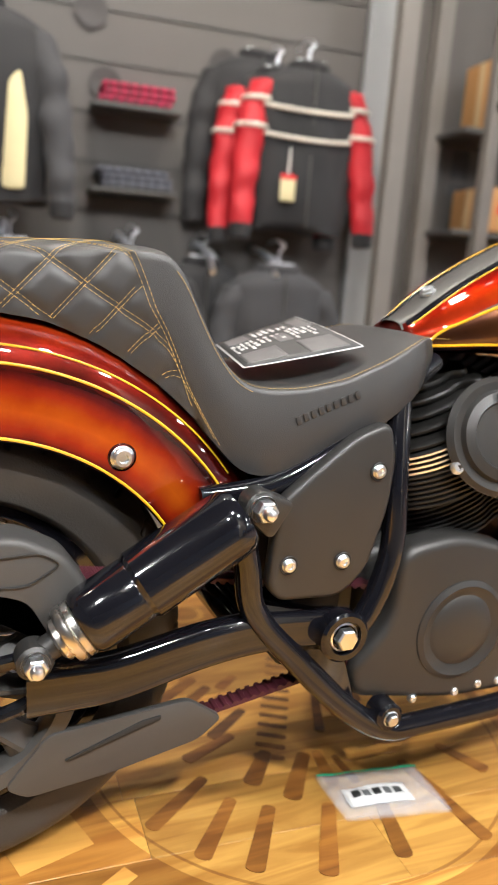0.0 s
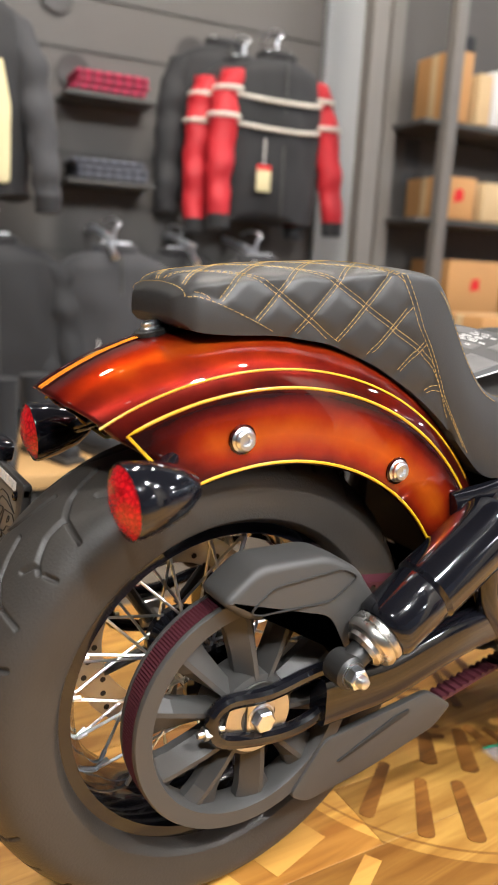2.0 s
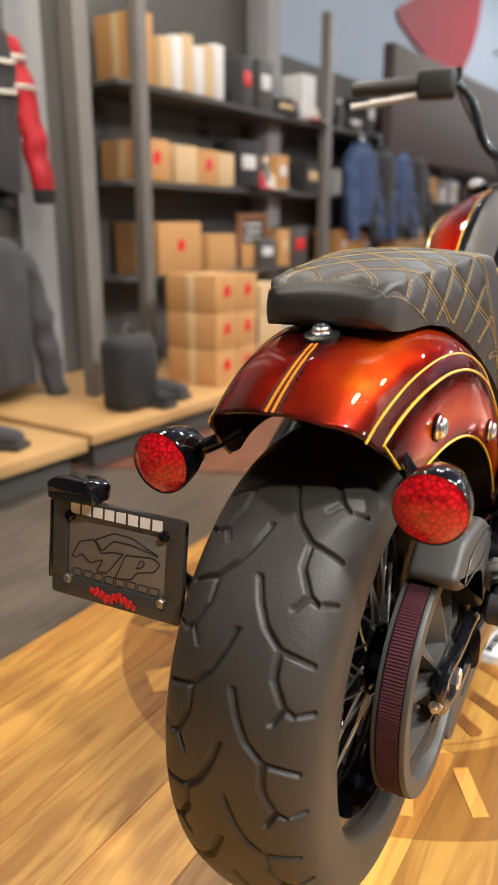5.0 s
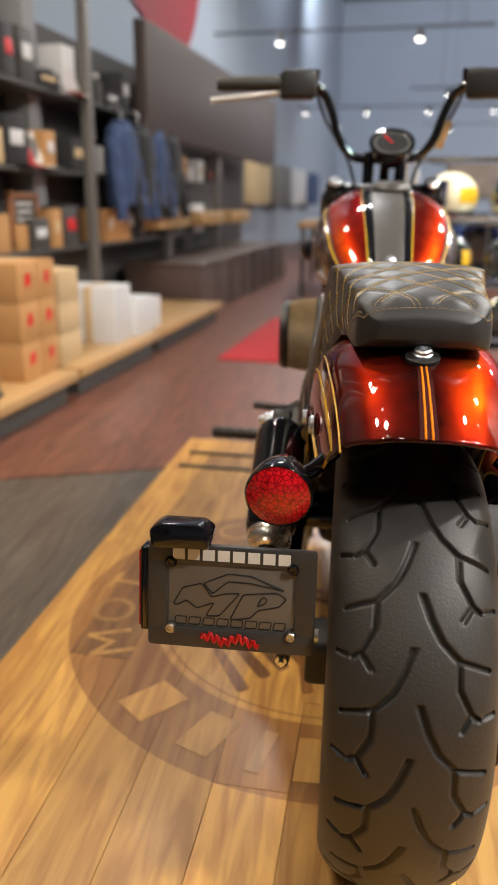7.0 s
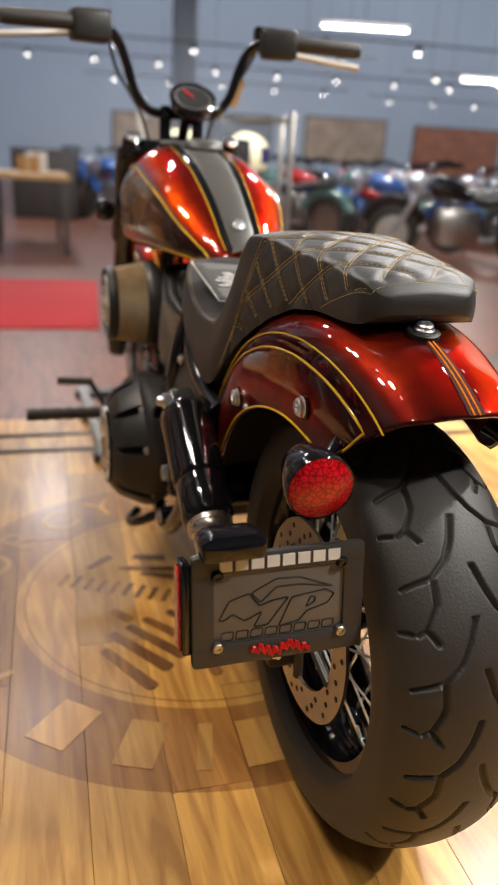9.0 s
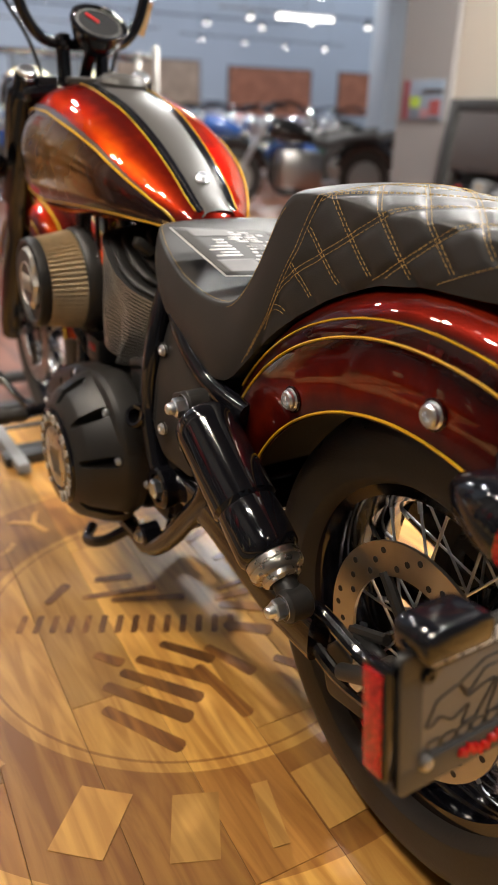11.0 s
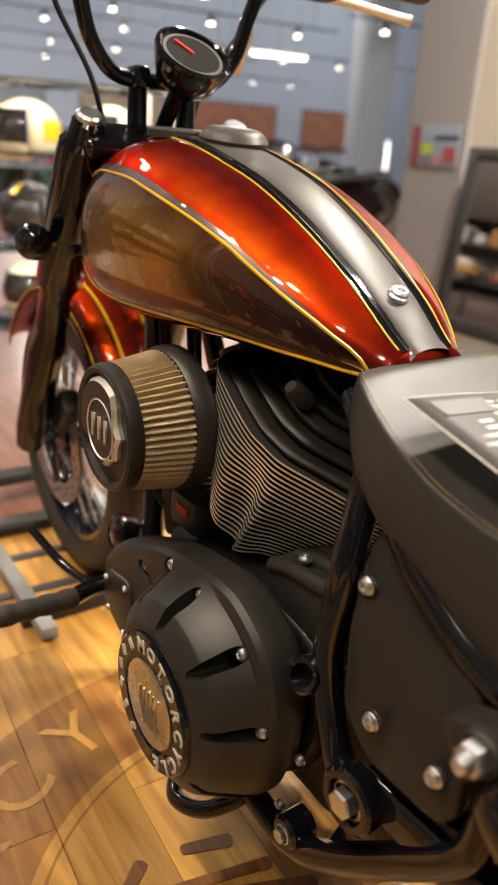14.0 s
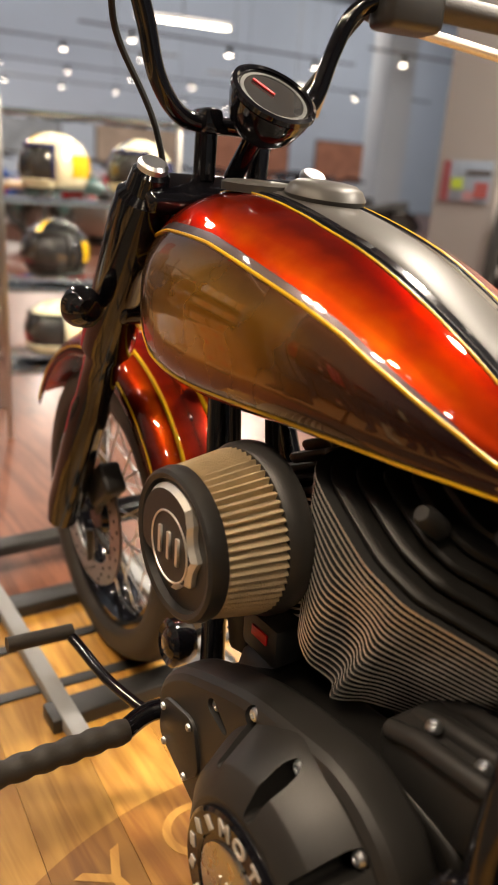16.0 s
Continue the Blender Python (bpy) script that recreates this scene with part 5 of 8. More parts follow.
for a, b in zip(grid, grid[1:]):
    for j in range(12):
        bm.faces.new((a[j], a[j + 1], b[j + 1], b[j]))
dash = part("tank_dash", bm, DASHM, tank, "satin graphite tank dash panel", 1.2)
for s in (-1, 1):
    bm = bmesh.new()
    tube(bm, [Vector((0.66 + 0.56 * i / 40, s * lerp([(0.66, 0.034), (0.72, 0.041), (0.9, 0.050), (1.0, 0.054), (1.22, 0.054)], 0.66 + 0.56 * i / 40)[0], smoothed(TANK, 0.66 + 0.56 * i / 40, 0.03)[2] - 0.005)) for i in range(41)], 0.0042, 10)
    part("dash_rim", bm, BLACK, tank)
bolt("dash_screw", 0.716, 0, 0.820, (-0.45, 0, 1), 0.011, tank, "socket")
bm = bmesh.new()
lathe(bm, [(0, 0), (0.050, 0), (0.052, 0.006), (0.046, 0.016), (0.038, 0.021), (0, 0.023)], facing(1.10, -0.012, 0.972, (-0.12, 0, 1)), 48)
part("fuel_cap", bm, DASHM, tank, "satin graphite fuel cap")
bm = bmesh.new()
lathe(bm, [(0, 0), (0.050, 0), (0.050, 0.010), (0.042, 0.013), (0, 0.013)], facing(1.185, 0.03, 0.976, (-0.05, 0, 1)), 40)
part("tank_collar", bm, DASHM, tank)

# ---- front end ----
front = new("front_end")
front.parent = bike
rake = math.radians(29)
down = Vector((math.sin(rake), 0, -math.cos(rake)))
for s in (-1, 1):
    top = Vector((1.292, s * 0.135, 0.985))
    bm = bmesh.new()
    m = facing(*top, down)
    lathe(bm, [(0, -0.012), (0.020, -0.012), (0.026, -0.006), (0.030, 0.02), (0.040, 0.03), (0.043, 0.06), (0.043, 0.30), (0.032, 0.32), (0.030, 0.42), (0.034, 0.44), (0.036, 0.70), (0.030, 0.76), (0, 0.77)], m, 32)
    leg = part("fork_leg", bm, BLACK, bike, "black fork leg with cover")
    bm = bmesh.new()
    lathe(bm, [(0, -0.022), (0.017, -0.022), (0.021, -0.018), (0.021, -0.010), (0, -0.01)], m, 32)
    part("fork_cap", bm, CHROME, leg)
bm = bmesh.new()
for z0, w in ((0.965, 0.03), (0.80, 0.035)):
    c = Vector((1.292, 0, 0.985)) + down * ((0.985 - z0) / math.cos(rake))
    box(bm, 0.075, 0.30, w, Matrix.Translation(c - Vector((0.012, 0, 0))) @ Matrix.Rotation(-rake, 4, "Y"), 0.012, 3)
part("triple_clamp", bm, BLACK, front)
bars = new("handlebar")
bars.parent = bike
half = [(1.305, 0.0, 1.058), (1.30, 0.05, 1.058), (1.295, 0.095, 1.068), (1.29, 0.130, 1.11), (1.285, 0.150, 1.17), (1.278, 0.175, 1.222), (1.258, 0.215, 1.246), (1.226, 0.30, 1.246), (1.192, 0.450, 1.240)]
bm = bmesh.new()
tube(bm, spline([(x, -y, z) for x, y, z in half[:0:-1]] + half, 8), 0.0125, 14)
part("bar", bm, BLACK, bars, "gloss black handlebar")
for s in (-1, 1):
    bm = bmesh.new()
    tube(bm, [(1.231, s * 0.285, 1.246), (1.226, s * 0.30, 1.246), (1.194, s * 0.448, 1.240), (1.190, s * 0.462, 1.240)], [0.018, 0.019, 0.019, 0.016], 20)
    part("grip", bm, RUBBER, bars, "black rubber grip")
    bm = bmesh.new()
    box(bm, 0.062, 0.098, 0.072, Matrix.Translation((1.244, s * 0.248, 1.243)) @ Matrix.Rotation(s * 0.18, 4, "Z"), 0.012, 3)
    box(bm, 0.03, 0.04, 0.05, Matrix.Translation((1.28, s * 0.225, 1.246)) @ Matrix.Rotation(s * 0.18, 4, "Z"), 0.008, 3)
    part("switch_housing", bm, SATIN, bars, "black switch housing")
    bm = bmesh.new()
    tube(bm, spline([(1.295, s * 0.25, 1.240), (1.312, s * 0.30, 1.232), (1.282, s * 0.40, 1.218), (1.255, s * 0.49, 1.206)], 6), [0.0085] * 18 + [0.011], 10)
    part("lever", bm, PALE, bars, "pale alloy hand lever")
    bm = bmesh.new()
    box(bm, 0.045, 0.062, 0.032, Matrix.Translation((1.292, s * 0.225, 1.272)) @ Matrix.Rotation(s * 0.18, 4, "Z"), 0.007, 3)
    part("reservoir", bm, SATIN, bars, "black fluid reservoir")
    bm = bmesh.new()
    tube(bm, [(1.270, s * 0.205, 1.24), (1.275, s * 0.198, 1.285)], 0.0085, 10)
    part("mirror_boss", bm, BLACK, bars)
    bm = bmesh.new()
    tube(bm, spline([(1.27, s * 0.2, 1.235), (1.33, s * 0.17, 1.16), (1.35, s * 0.10, 1.05), (1.36, s * 0.06, 0.9)], 8), 0.0045, 8)
    part("cable", bm, DARK, bars)
    bm = bmesh.new()
    tube(bm, [(1.305, s * 0.045, 0.985), (1.302, s * 0.045, 1.06)], 0.016, 16)
    box(bm, 0.045, 0.03, 0.034, Matrix.Translation((1.302, s * 0.045, 1.062)), 0.008)
    part("riser", bm, BLACK, bars)
gd = (-0.62, 0, 0.78)
bm = bmesh.new()
lathe(bm, [(0, -0.055), (0.030, -0.052), (0.048, -0.035), (0.058, -0.008), (0.060, 0.006), (0.056, 0.012), (0.052, 0.010), (0.051, 0.004)], facing(1.235, -0.014, 1.09, gd), 48)
gauge = part("speedometer", bm, BLACK, bike, "round speedometer in a black shell")
bm = bmesh.new()
lathe(bm, [(0.052, 0.0086), (0.03, 0.0090), (0, 0.0091)], facing(1.235, -0.014, 1.09, gd), 40)
part("dial", bm, GLASS, gauge)
bm = bmesh.new()
lathe(bm, [(0.060, 0.004), (0.0625, 0.007), (0.0615, 0.013), (0.056, 0.015), (0.053, 0.0125)], facing(1.235, -0.014, 1.09, gd), 48)
part("bezel", bm, BLACK, gauge)
bm = bmesh.new()
lathe(bm, [(0.049, 0.0080), (0.049, 0.0094), (0.044, 0.0096), (0.044, 0.0080)], facing(1.235, -0.014, 1.09, gd), 40, True)
part("dial_scale", bm, DIALM, gauge, "pale dial scale ring")
bm = bmesh.new()
box(bm, 0.036, 0.004, 0.002, facing(1.235, -0.014, 1.09, gd) @ Matrix.Translation((0, 0, 0.0112)) @ Matrix.Rotation(2.2, 4, "Z") @ Matrix.Translation((0.018, 0, 0)))
part("needle", bm, REDPRINT, gauge)
bm = bmesh.new()
tube(bm, [(1.245, 0, 1.05), (1.30, 0, 0.99)], 0.014, 12)
part("gauge_stem", bm, BLACK, gauge)
bm = bmesh.new()
box(bm, 0.004, 0.030, 0.075, Matrix.Translation((1.315, -0.155, 1.125)) @ Matrix.Rotation(0.35, 4, "X"), 0.001)
part("paper_tag", bm, surface("manila_tag", (0.6, 0.42, 0.2), 0.7), bars, "manila paper tag on the bar")
for s in (-1, 1):
    bm = bmesh.new()
    c = Vector((1.36, s * 0.205, 0.80))
    lathe(bm, [(0, -0.03), (0.016, -0.028), (0.028, -0.012), (0.031, 0.008), (0.027, 0.016), (0, 0.018)], facing(*c, (1, 0, 0)), 32)
    tube(bm, [c + Vector((0, 0, 0)), (1.375, s * 0.15, 0.80)], 0.008, 10)
    part("front_signal", bm, BLACK, front, "small black bullet signal lamp")
# headlight
bm = bmesh.new()
lathe(bm, [(0, -0.10), (0.04, -0.095), (0.075, -0.06), (0.088, -0.01), (0.09, 0.02), (0.084, 0.026)], facing(1.43, 0, 0.90, (1, 0, -0.05)), 48)
part("headlight_shell", bm, BLACK, front)

# front wheel
fw = new("front_wheel")
fw.parent = bike
fm = wheel_turn(1.645, 0.318)
tyre("tyre", fw, 0.318, 0.066, 0.236, fm, False, 128)
bm = bmesh.new()
lathe(bm, [(0.226, -0.05), (0.246, -0.051), (0.246, -0.046), (0.222, -0.02), (0.216, 0), (0.222, 0.02), (0.246, 0.046), (0.246, 0.051), (0.226, 0.05), (0.208, 0.02), (0.205, 0), (0.208, -0.02)], fm, 80, True)
part("rim", bm, BLACK, fw)
bm = bmesh.new()
lathe(bm, [(0, -0.07), (0.03, -0.07), (0.042, -0.055), (0.026, -0.04), (0.026, 0.04), (0.042, 0.055), (0.03, 0.07), (0, 0.07)], fm, 32)
part("hub", bm, BLACK, fw)
bm = bmesh.new()
for k in range(36):
    bm = bmesh.new()
    side = 1 if k % 2 else -1
    a = 2 * math.pi * k / 36
    b = a + (0.7 if (k // 2) % 2 else -0.7)
    tube(bm, [fm @ Vector((0.04 * math.cos(b), 0.04 * math.sin(b), 0.05 * side)), fm @ Vector((0.212 * math.cos(a), 0.212 * math.sin(a), 0.012 * side))], 0.002, 5)
    part("spoke", bm, CHROME, fw)
brake_disc(bike, fm, 0.145, 0.078)
bm = bmesh.new()
slab(bm, rounded([(-0.05, -0.03), (0.05, -0.03), (0.055, 0.03), (-0.045, 0.035)], 0.015), 0.062, 0.105, 0.008, 3, Matrix.Translation((1.56, 0, 0.42)) @ Matrix.Rotation(0.7, 4, "Y"))
part("front_caliper", bm, SATIN, bike, "black front brake caliper")
# front fender
bm = bmesh.new()
lay = bm.verts.layers.float.new("burst")
grid = []
for i in range(41):
    th = math.radians(28 + 142 * i / 40)
    row = []
    for j in range(25):
        q = -1 + j / 12
        r = 0.372 - 0.05 * abs(q) ** 2.6
        v = bm.verts.new((1.645 + r * math.cos(th), 0.088 * math.sin(q * 1.45) / math.sin(1.45), 0.325 + r * math.sin(th)))
        v[lay] = max(0, 0.75 - abs(abs(q) - 0.45) * 1.6)
        row.append(v)
    grid.append(row)
for a, b in zip(grid, grid[1:]):
    for j in range(24):
        bm.faces.new((a[j], a[j + 1], b[j + 1], b[j]))
ffen = part("front_fender", bm, PAINT, bike, "airbrushed red front fender with yellow stripes", 1.3)
so = ffen.modifiers.new("thickness", "SOLIDIFY")
so.thickness = 0.003
for q0, r in ((-0.3, 0.004), (0.3, 0.004), (0.86, 0.002), (-0.86, 0.002)):
    bm = bmesh.new()
    tube(bm, [Vector((1.645 + (0.3735 - 0.05 * abs(q0) ** 2.6) * math.cos(math.radians(28 + 142 * i / 40)), 0.0885 * math.sin(q0 * 1.45) / math.sin(1.45), 0.325 + (0.3735 - 0.05 * abs(q0) ** 2.6) * math.sin(math.radians(28 + 142 * i / 40)))) for i in range(41)], r, 6)
    part("pinstripe", bm, STRIPE, ffen)

# ---- tail lamps and plate ----
for s in (-1, 1):
    c = Vector((-0.178, s * 0.162, 0.613))
    ax = Vector((-1, s * 0.03, -0.10)).normalized()
    m = facing(*c, ax)
    bm = bmesh.new()
    lathe(bm, [(0, -0.085), (0.014, -0.08), (0.028, -0.06), (0.037, -0.03), (0.0405, -0.004), (0.039, 0.0), (0.036, -0.002), (0, -0.004)], m, 44)
    tl = part("tail_lamp", bm, BLACK, bike, "bullet tail lamp with a red lens")
    bm = bmesh.new()
    dome = []
    for i in range(11):
        rr = 0.0385 * i / 10
        for_h = 0.011 - 0.0125 * (i / 10) ** 2.4
        dome.append([bm.verts.new(m @ Vector((rr * math.cos(2 * math.pi * (k + 0.5 * (i % 2)) / 40), rr * math.sin(2 * math.pi * (k + 0.5 * (i % 2)) / 40), for_h))) for k in range(40)] if i else [bm.verts.new(m @ Vector((0, 0, for_h)))])
    for a, b in zip(dome, dome[1:]):
        for k in range(40):
            bm.faces.new(tuple(dict.fromkeys((a[k % len(a)], a[(k + 1) % len(a)], b[(k + 1) % 40], b[k]))))
    part("lens", bm, REDLENS, tl, "red domed lens", 1.5)
    bm = bmesh.new()
    tube(bm, spline([tuple(c - ax * 0.045), (c.x + 0.055, s * 0.13, c.z + 0.012), (c.x + 0.085, s * 0.10, c.z + 0.03)], 6), 0.010, 12)
    part("stalk", bm, BLACK, tl)
ph = new("number_plate_holder")
ph.parent = bike
pm = Matrix.Translation((-0.202, 0.2125, 0.491)) @ Matrix.Rotation(math.radians(-90), 4, "Z") @ Matrix.Rotation(math.radians(-8), 4, "X") @ Matrix.Scale(0.97, 4)


def plate_slab(name, outline, d0, d1, mat_, parent, bevel=0.001, label=""):
    bm = bmesh.new()
    slab(bm, outline, d0, d1, bevel, 2, pm)
    return part(name, bm, mat_, parent, label)


W, Hh = 0.100, 0.064
outer = rounded([(-W, -Hh), (W, -Hh), (W, Hh), (-W, Hh)], 0.012)
fr = plate_slab("plate_backing", outer, 0.0, 0.006, GREYP, ph, 0.0015)
plate_slab("plate", rounded([(-0.082, -0.044), (0.082, -0.044), (0.082, 0.044), (-0.082, 0.044)], 0.004), -0.004, 0.001, PLATE, ph, 0.0005, "blank grey dealer plate with outlined marks")
for z0, z1, nm in ((0.043, 0.066, "a"), (-0.066, -0.040, "b")):
    plate_slab("frame_bar", rounded([(-0.103, z0), (0.103, z0), (0.103, z1), (-0.103, z1)], 0.006), -0.008, 0.002, GREYP, ph, 0.0015)
for x0, x1 in ((-0.103, -0.078), (0.078, 0.103)):
    plate_slab("frame_bar", rounded([(x0, -0.062), (x1, -0.062), (x1, 0.062), (x0, 0.062)], 0.004), -0.0078, 0.002, GREYP, ph, 0.0015)
for k in range(8):
    bm = bmesh.new()
    slab(bm, [(-0.072 + 0.0184 * k, 0.0475), (-0.0575 + 0.0184 * k, 0.0475), (-0.0575 + 0.0184 * k, 0.0610), (-0.072 + 0.0184 * k, 0.0610)], -0.0092, -0.0082, 0, 2, pm)
    part("lettering_bar", bm, WHITE, ph)
for outline in (
        [(-0.072, -0.012), (-0.060, 0.010), (-0.036, 0.017), (-0.024, 0.000), (-0.009, 0.005), (0.011, 0.007), (-0.014, -0.024), (-0.031, -0.025), (-0.021, -0.007), (-0.042, -0.016), (-0.056, -0.006), (-0.066, -0.013)],
        [(0.015, 0.006), (0.057, 0.011), (0.068, 0.004), (0.059, -0.007), (0.034, -0.013), (0.024, -0.024), (-0.001, -0.028)],
        [(0.038, 0.004), (0.044, 0.003), (0.043, -0.003), (0.032, -0.009)],
        [(-0.034, 0.017), (-0.004, 0.031), (0.024, 0.030), (0.066, 0.014), (0.024, 0.021), (-0.004, 0.021), (-0.023, 0.004)]):
    bm = bmesh.new()
    tube(bm, [pm @ Vector((x, -0.0046, z)) for x, z in rounded(outline, 0.003, 3)], 0.0008, 5, True)
    part("plate_outline", bm, DARK, ph)
for k in range(8):
    bm = bmesh.new()
    x0 = -0.070 + 0.0175 * k
    tube(bm, [pm @ Vector((x, -0.0046, z)) for x, z in rounded([(x0, -0.037), (x0 + 0.014, -0.037), (x0 + 0.0155, -0.0275), (x0 + 0.0015, -0.0275)], 0.002, 2)], 0.00055, 5, True)
    part("plate_outline", bm, DARK, ph)
bm = bmesh.new()
tube(bm, [pm @ Vector((-0.035 + 0.07 * k / 40, -0.0092, -0.0525 + 0.0055 * math.sin(k * 1.25) + 0.003 * math.sin(k * 0.3))) for k in range(41)], 0.0024, 6)
part("frame_script", bm, REDPRINT, ph)
for x in (-0.0745, 0.0745):
    for z in (-0.042, 0.043):
        q = pm @ Vector((x, -0.008, z))
        bolt("plate_screw", q.x, q.y, q.z, (-1, 0, 0.1), 0.006, ph, "socket", BLACK if z > 0 else STEEL)
bm = bmesh.new()
slab(bm, rounded([(-0.035, 0.066), (0.035, 0.066), (0.038, 0.088), (0.026, 0.097), (-0.026, 0.097), (-0.038, 0.088)], 0.006), -0.03, 0.012, 0.005, 2, pm @ Matrix.Translation((-0.06, 0, 0)))
part("plate_lamp", bm, BLACK, ph, "black plate lamp")
bm = bmesh.new()
slab(bm, rounded([(-0.114, -0.05), (-0.103, -0.05), (-0.103, 0.058), (-0.114, 0.058)], 0.003), -0.004, 0.026, 0.003, 2, pm)
part("side_bracket", bm, BLACK, ph)
bm = bmesh.new()
slab(bm, rounded([(-0.1165, -0.045), (-0.114, -0.045), (-0.114, 0.052), (-0.1165, 0.052)], 0.001), 0.0, 0.022, 0.0008, 2, pm)
part("side_reflector", bm, REDLENS, ph, "red side reflector")
bm = bmesh.new()
tube(bm, spline([(-0.19, 0.20, 0.46), (-0.12, 0.19, 0.44), (-0.04, 0.18, 0.36), (0.02, 0.175, 0.32)], 6), 0.011, 12)
box(bm, 0.02, 0.035, 0.05, Matrix.Translation((-0.185, 0.17, 0.455)), 0.006)
part("plate_bracket", bm, SATIN, ph)

# rear caliper
bm = bmesh.new()
slab(bm, rounded([(0.02, 0.215), (0.10, 0.20), (0.125, 0.26), (0.09, 0.30), (0.03, 0.285)], 0.014), 0.075, 0.13, 0.008, 3)
part("rear_caliper", bm, SATIN, bike, "black rear brake caliper")

# foot controls and stand
pipe("foot_peg_arm", [(1.06, 0.16, 0.30), (1.08, 0.22, 0.295), (1.06, 0.27, 0.298)], 0.014)
bm = bmesh.new()
tube(bm, [(1.06, 0.265 + 0.0105 * k, 0.298 + 0.0002 * k) for k in range(19)], [0.017 if k % 3 else 0.0145 for k in range(19)], 16)
part("foot_peg", bm, RUBBER, bike, "ribbed rubber foot peg")
pipe("shift_lever", [(1.10, 0.21, 0.27), (1.18, 0.24, 0.285), (1.25, 0.262, 0.315), (1.27, 0.27, 0.325)], 0.008)
bm = bmesh.new()
tube(bm, [(1.268, 0.262, 0.325), (1.27, 0.36, 0.33)], 0.0115, 14)
part("shift_peg", bm, RUBBER, bike)
pipe("side_stand", [(0.70, 0.15, 0.17), (0.74, 0.21, 0.125), (0.80, 0.225, 0.10), (0.84, 0.20, 0.105)], 0.012)

# ---- platform boards (pieces of the setting, last) ----
platform = thing("platform", "low platform of pale oak boards with a stained round emblem", "platform", kind="structure")
platform.matrix_basis = pose(0, 0, 0, 0, 0, -3.0)
random.seed(4)
y = 0.800
while y > -1.6:
    x = -2.2 + random.uniform(-0.5, 0)
    while x < 1.80:
        ln = min(1.88 - x, random.choice((0.9, 1.15, 1.4)))
        x0, x1 = max(x, -2.2), x + ln
        if x1 - x0 > 0.05:
            bm = bmesh.new()
            box(bm, x1 - x0 - 0.0006, 0.1305 - 0.0006, 0.055, Matrix.Translation(((x0 + x1) / 2, y - 0.065, -0.0275)), 0.0006, 1)
            part("board", bm, OAK, platform)
        x += ln
    y -= 0.1305
for x0 in (1.545, 1.70):
    bm = bmesh.new()
    box(bm, 0.028, 2.2, 0.004, Matrix.Translation((x0, -0.345, 0.002)), 0.001)
    part("inlay_strip", bm, SATIN, platform, "dark inlay strip across the boards")

TURNED = Matrix.Rotation(math.radians(3), 4, "Z")
for k, ch in enumerate("MOTORCYCLE"):
    a = math.radians(112 - 15.6 * k)
    lettering("inlay_letter", ch, 0.145, 0.0003, PALEOAK, platform, TURNED @ Matrix.Translation((EMBLEM[0] + 0.502 * math.cos(a), EMBLEM[1] + 0.502 * math.sin(a), 0.0008)) @ Matrix.Rotation(a - math.radians(90), 4, "Z"))
for a, wide in ((139, 0.085), (156, 0.075), (168.5, 0.032), (180, 0.080), (198, 0.085), (213, 0.032)):
    a = math.radians(a)
    bm = bmesh.new()
    slab(bm, [(-0.055, -wide / 2), (0.055, -wide / 2 + 0.006), (0.055, wide / 2), (-0.055, wide / 2 - 0.006)], 0, 0.0006, 0, 2, TURNED @ Matrix.Translation((EMBLEM[0] + 0.50 * math.cos(a), EMBLEM[1] + 0.50 * math.sin(a), 0.0008)) @ Matrix.Rotation(a, 4, "Z") @ Matrix.Rotation(math.radians(90), 4, "X"))
    part("inlay_bar", bm, PALEOAK, platform)


def floor_stroke(name, ax, ay, bx, by, w0, w1, lift):
    """A flat tapered stroke with round ends, stained into the boards."""
    d = Vector((bx - ax, by - ay))
    across = Vector((-d.y, d.x)).normalized()
    ahead = d.normalized()
    rim = []
    for c, w, a0 in ((Vector((bx, by)), w1, 90), (Vector((ax, ay)), w0, 270)):
        for q in range(7):
            a = math.radians(a0 - 180 * q / 6)
            rim.append(c + across * w * math.sin(a) + ahead * w * 0.6 * math.cos(a))
    bm = bmesh.new()
    lo, hi = [bm.verts.new((p.x, p.y, -0.002)) for p in rim], [bm.verts.new((p.x, p.y, lift)) for p in rim]
    bm.faces.new(hi), bm.faces.new(lo)
    for q in range(len(rim)):
        bm.faces.new((lo[q], lo[(q + 1) % len(rim)], hi[(q + 1) % len(rim)], hi[q]))
    ob = part(name, bm, STAINOAK, platform)
    ob.matrix_basis = TURNED


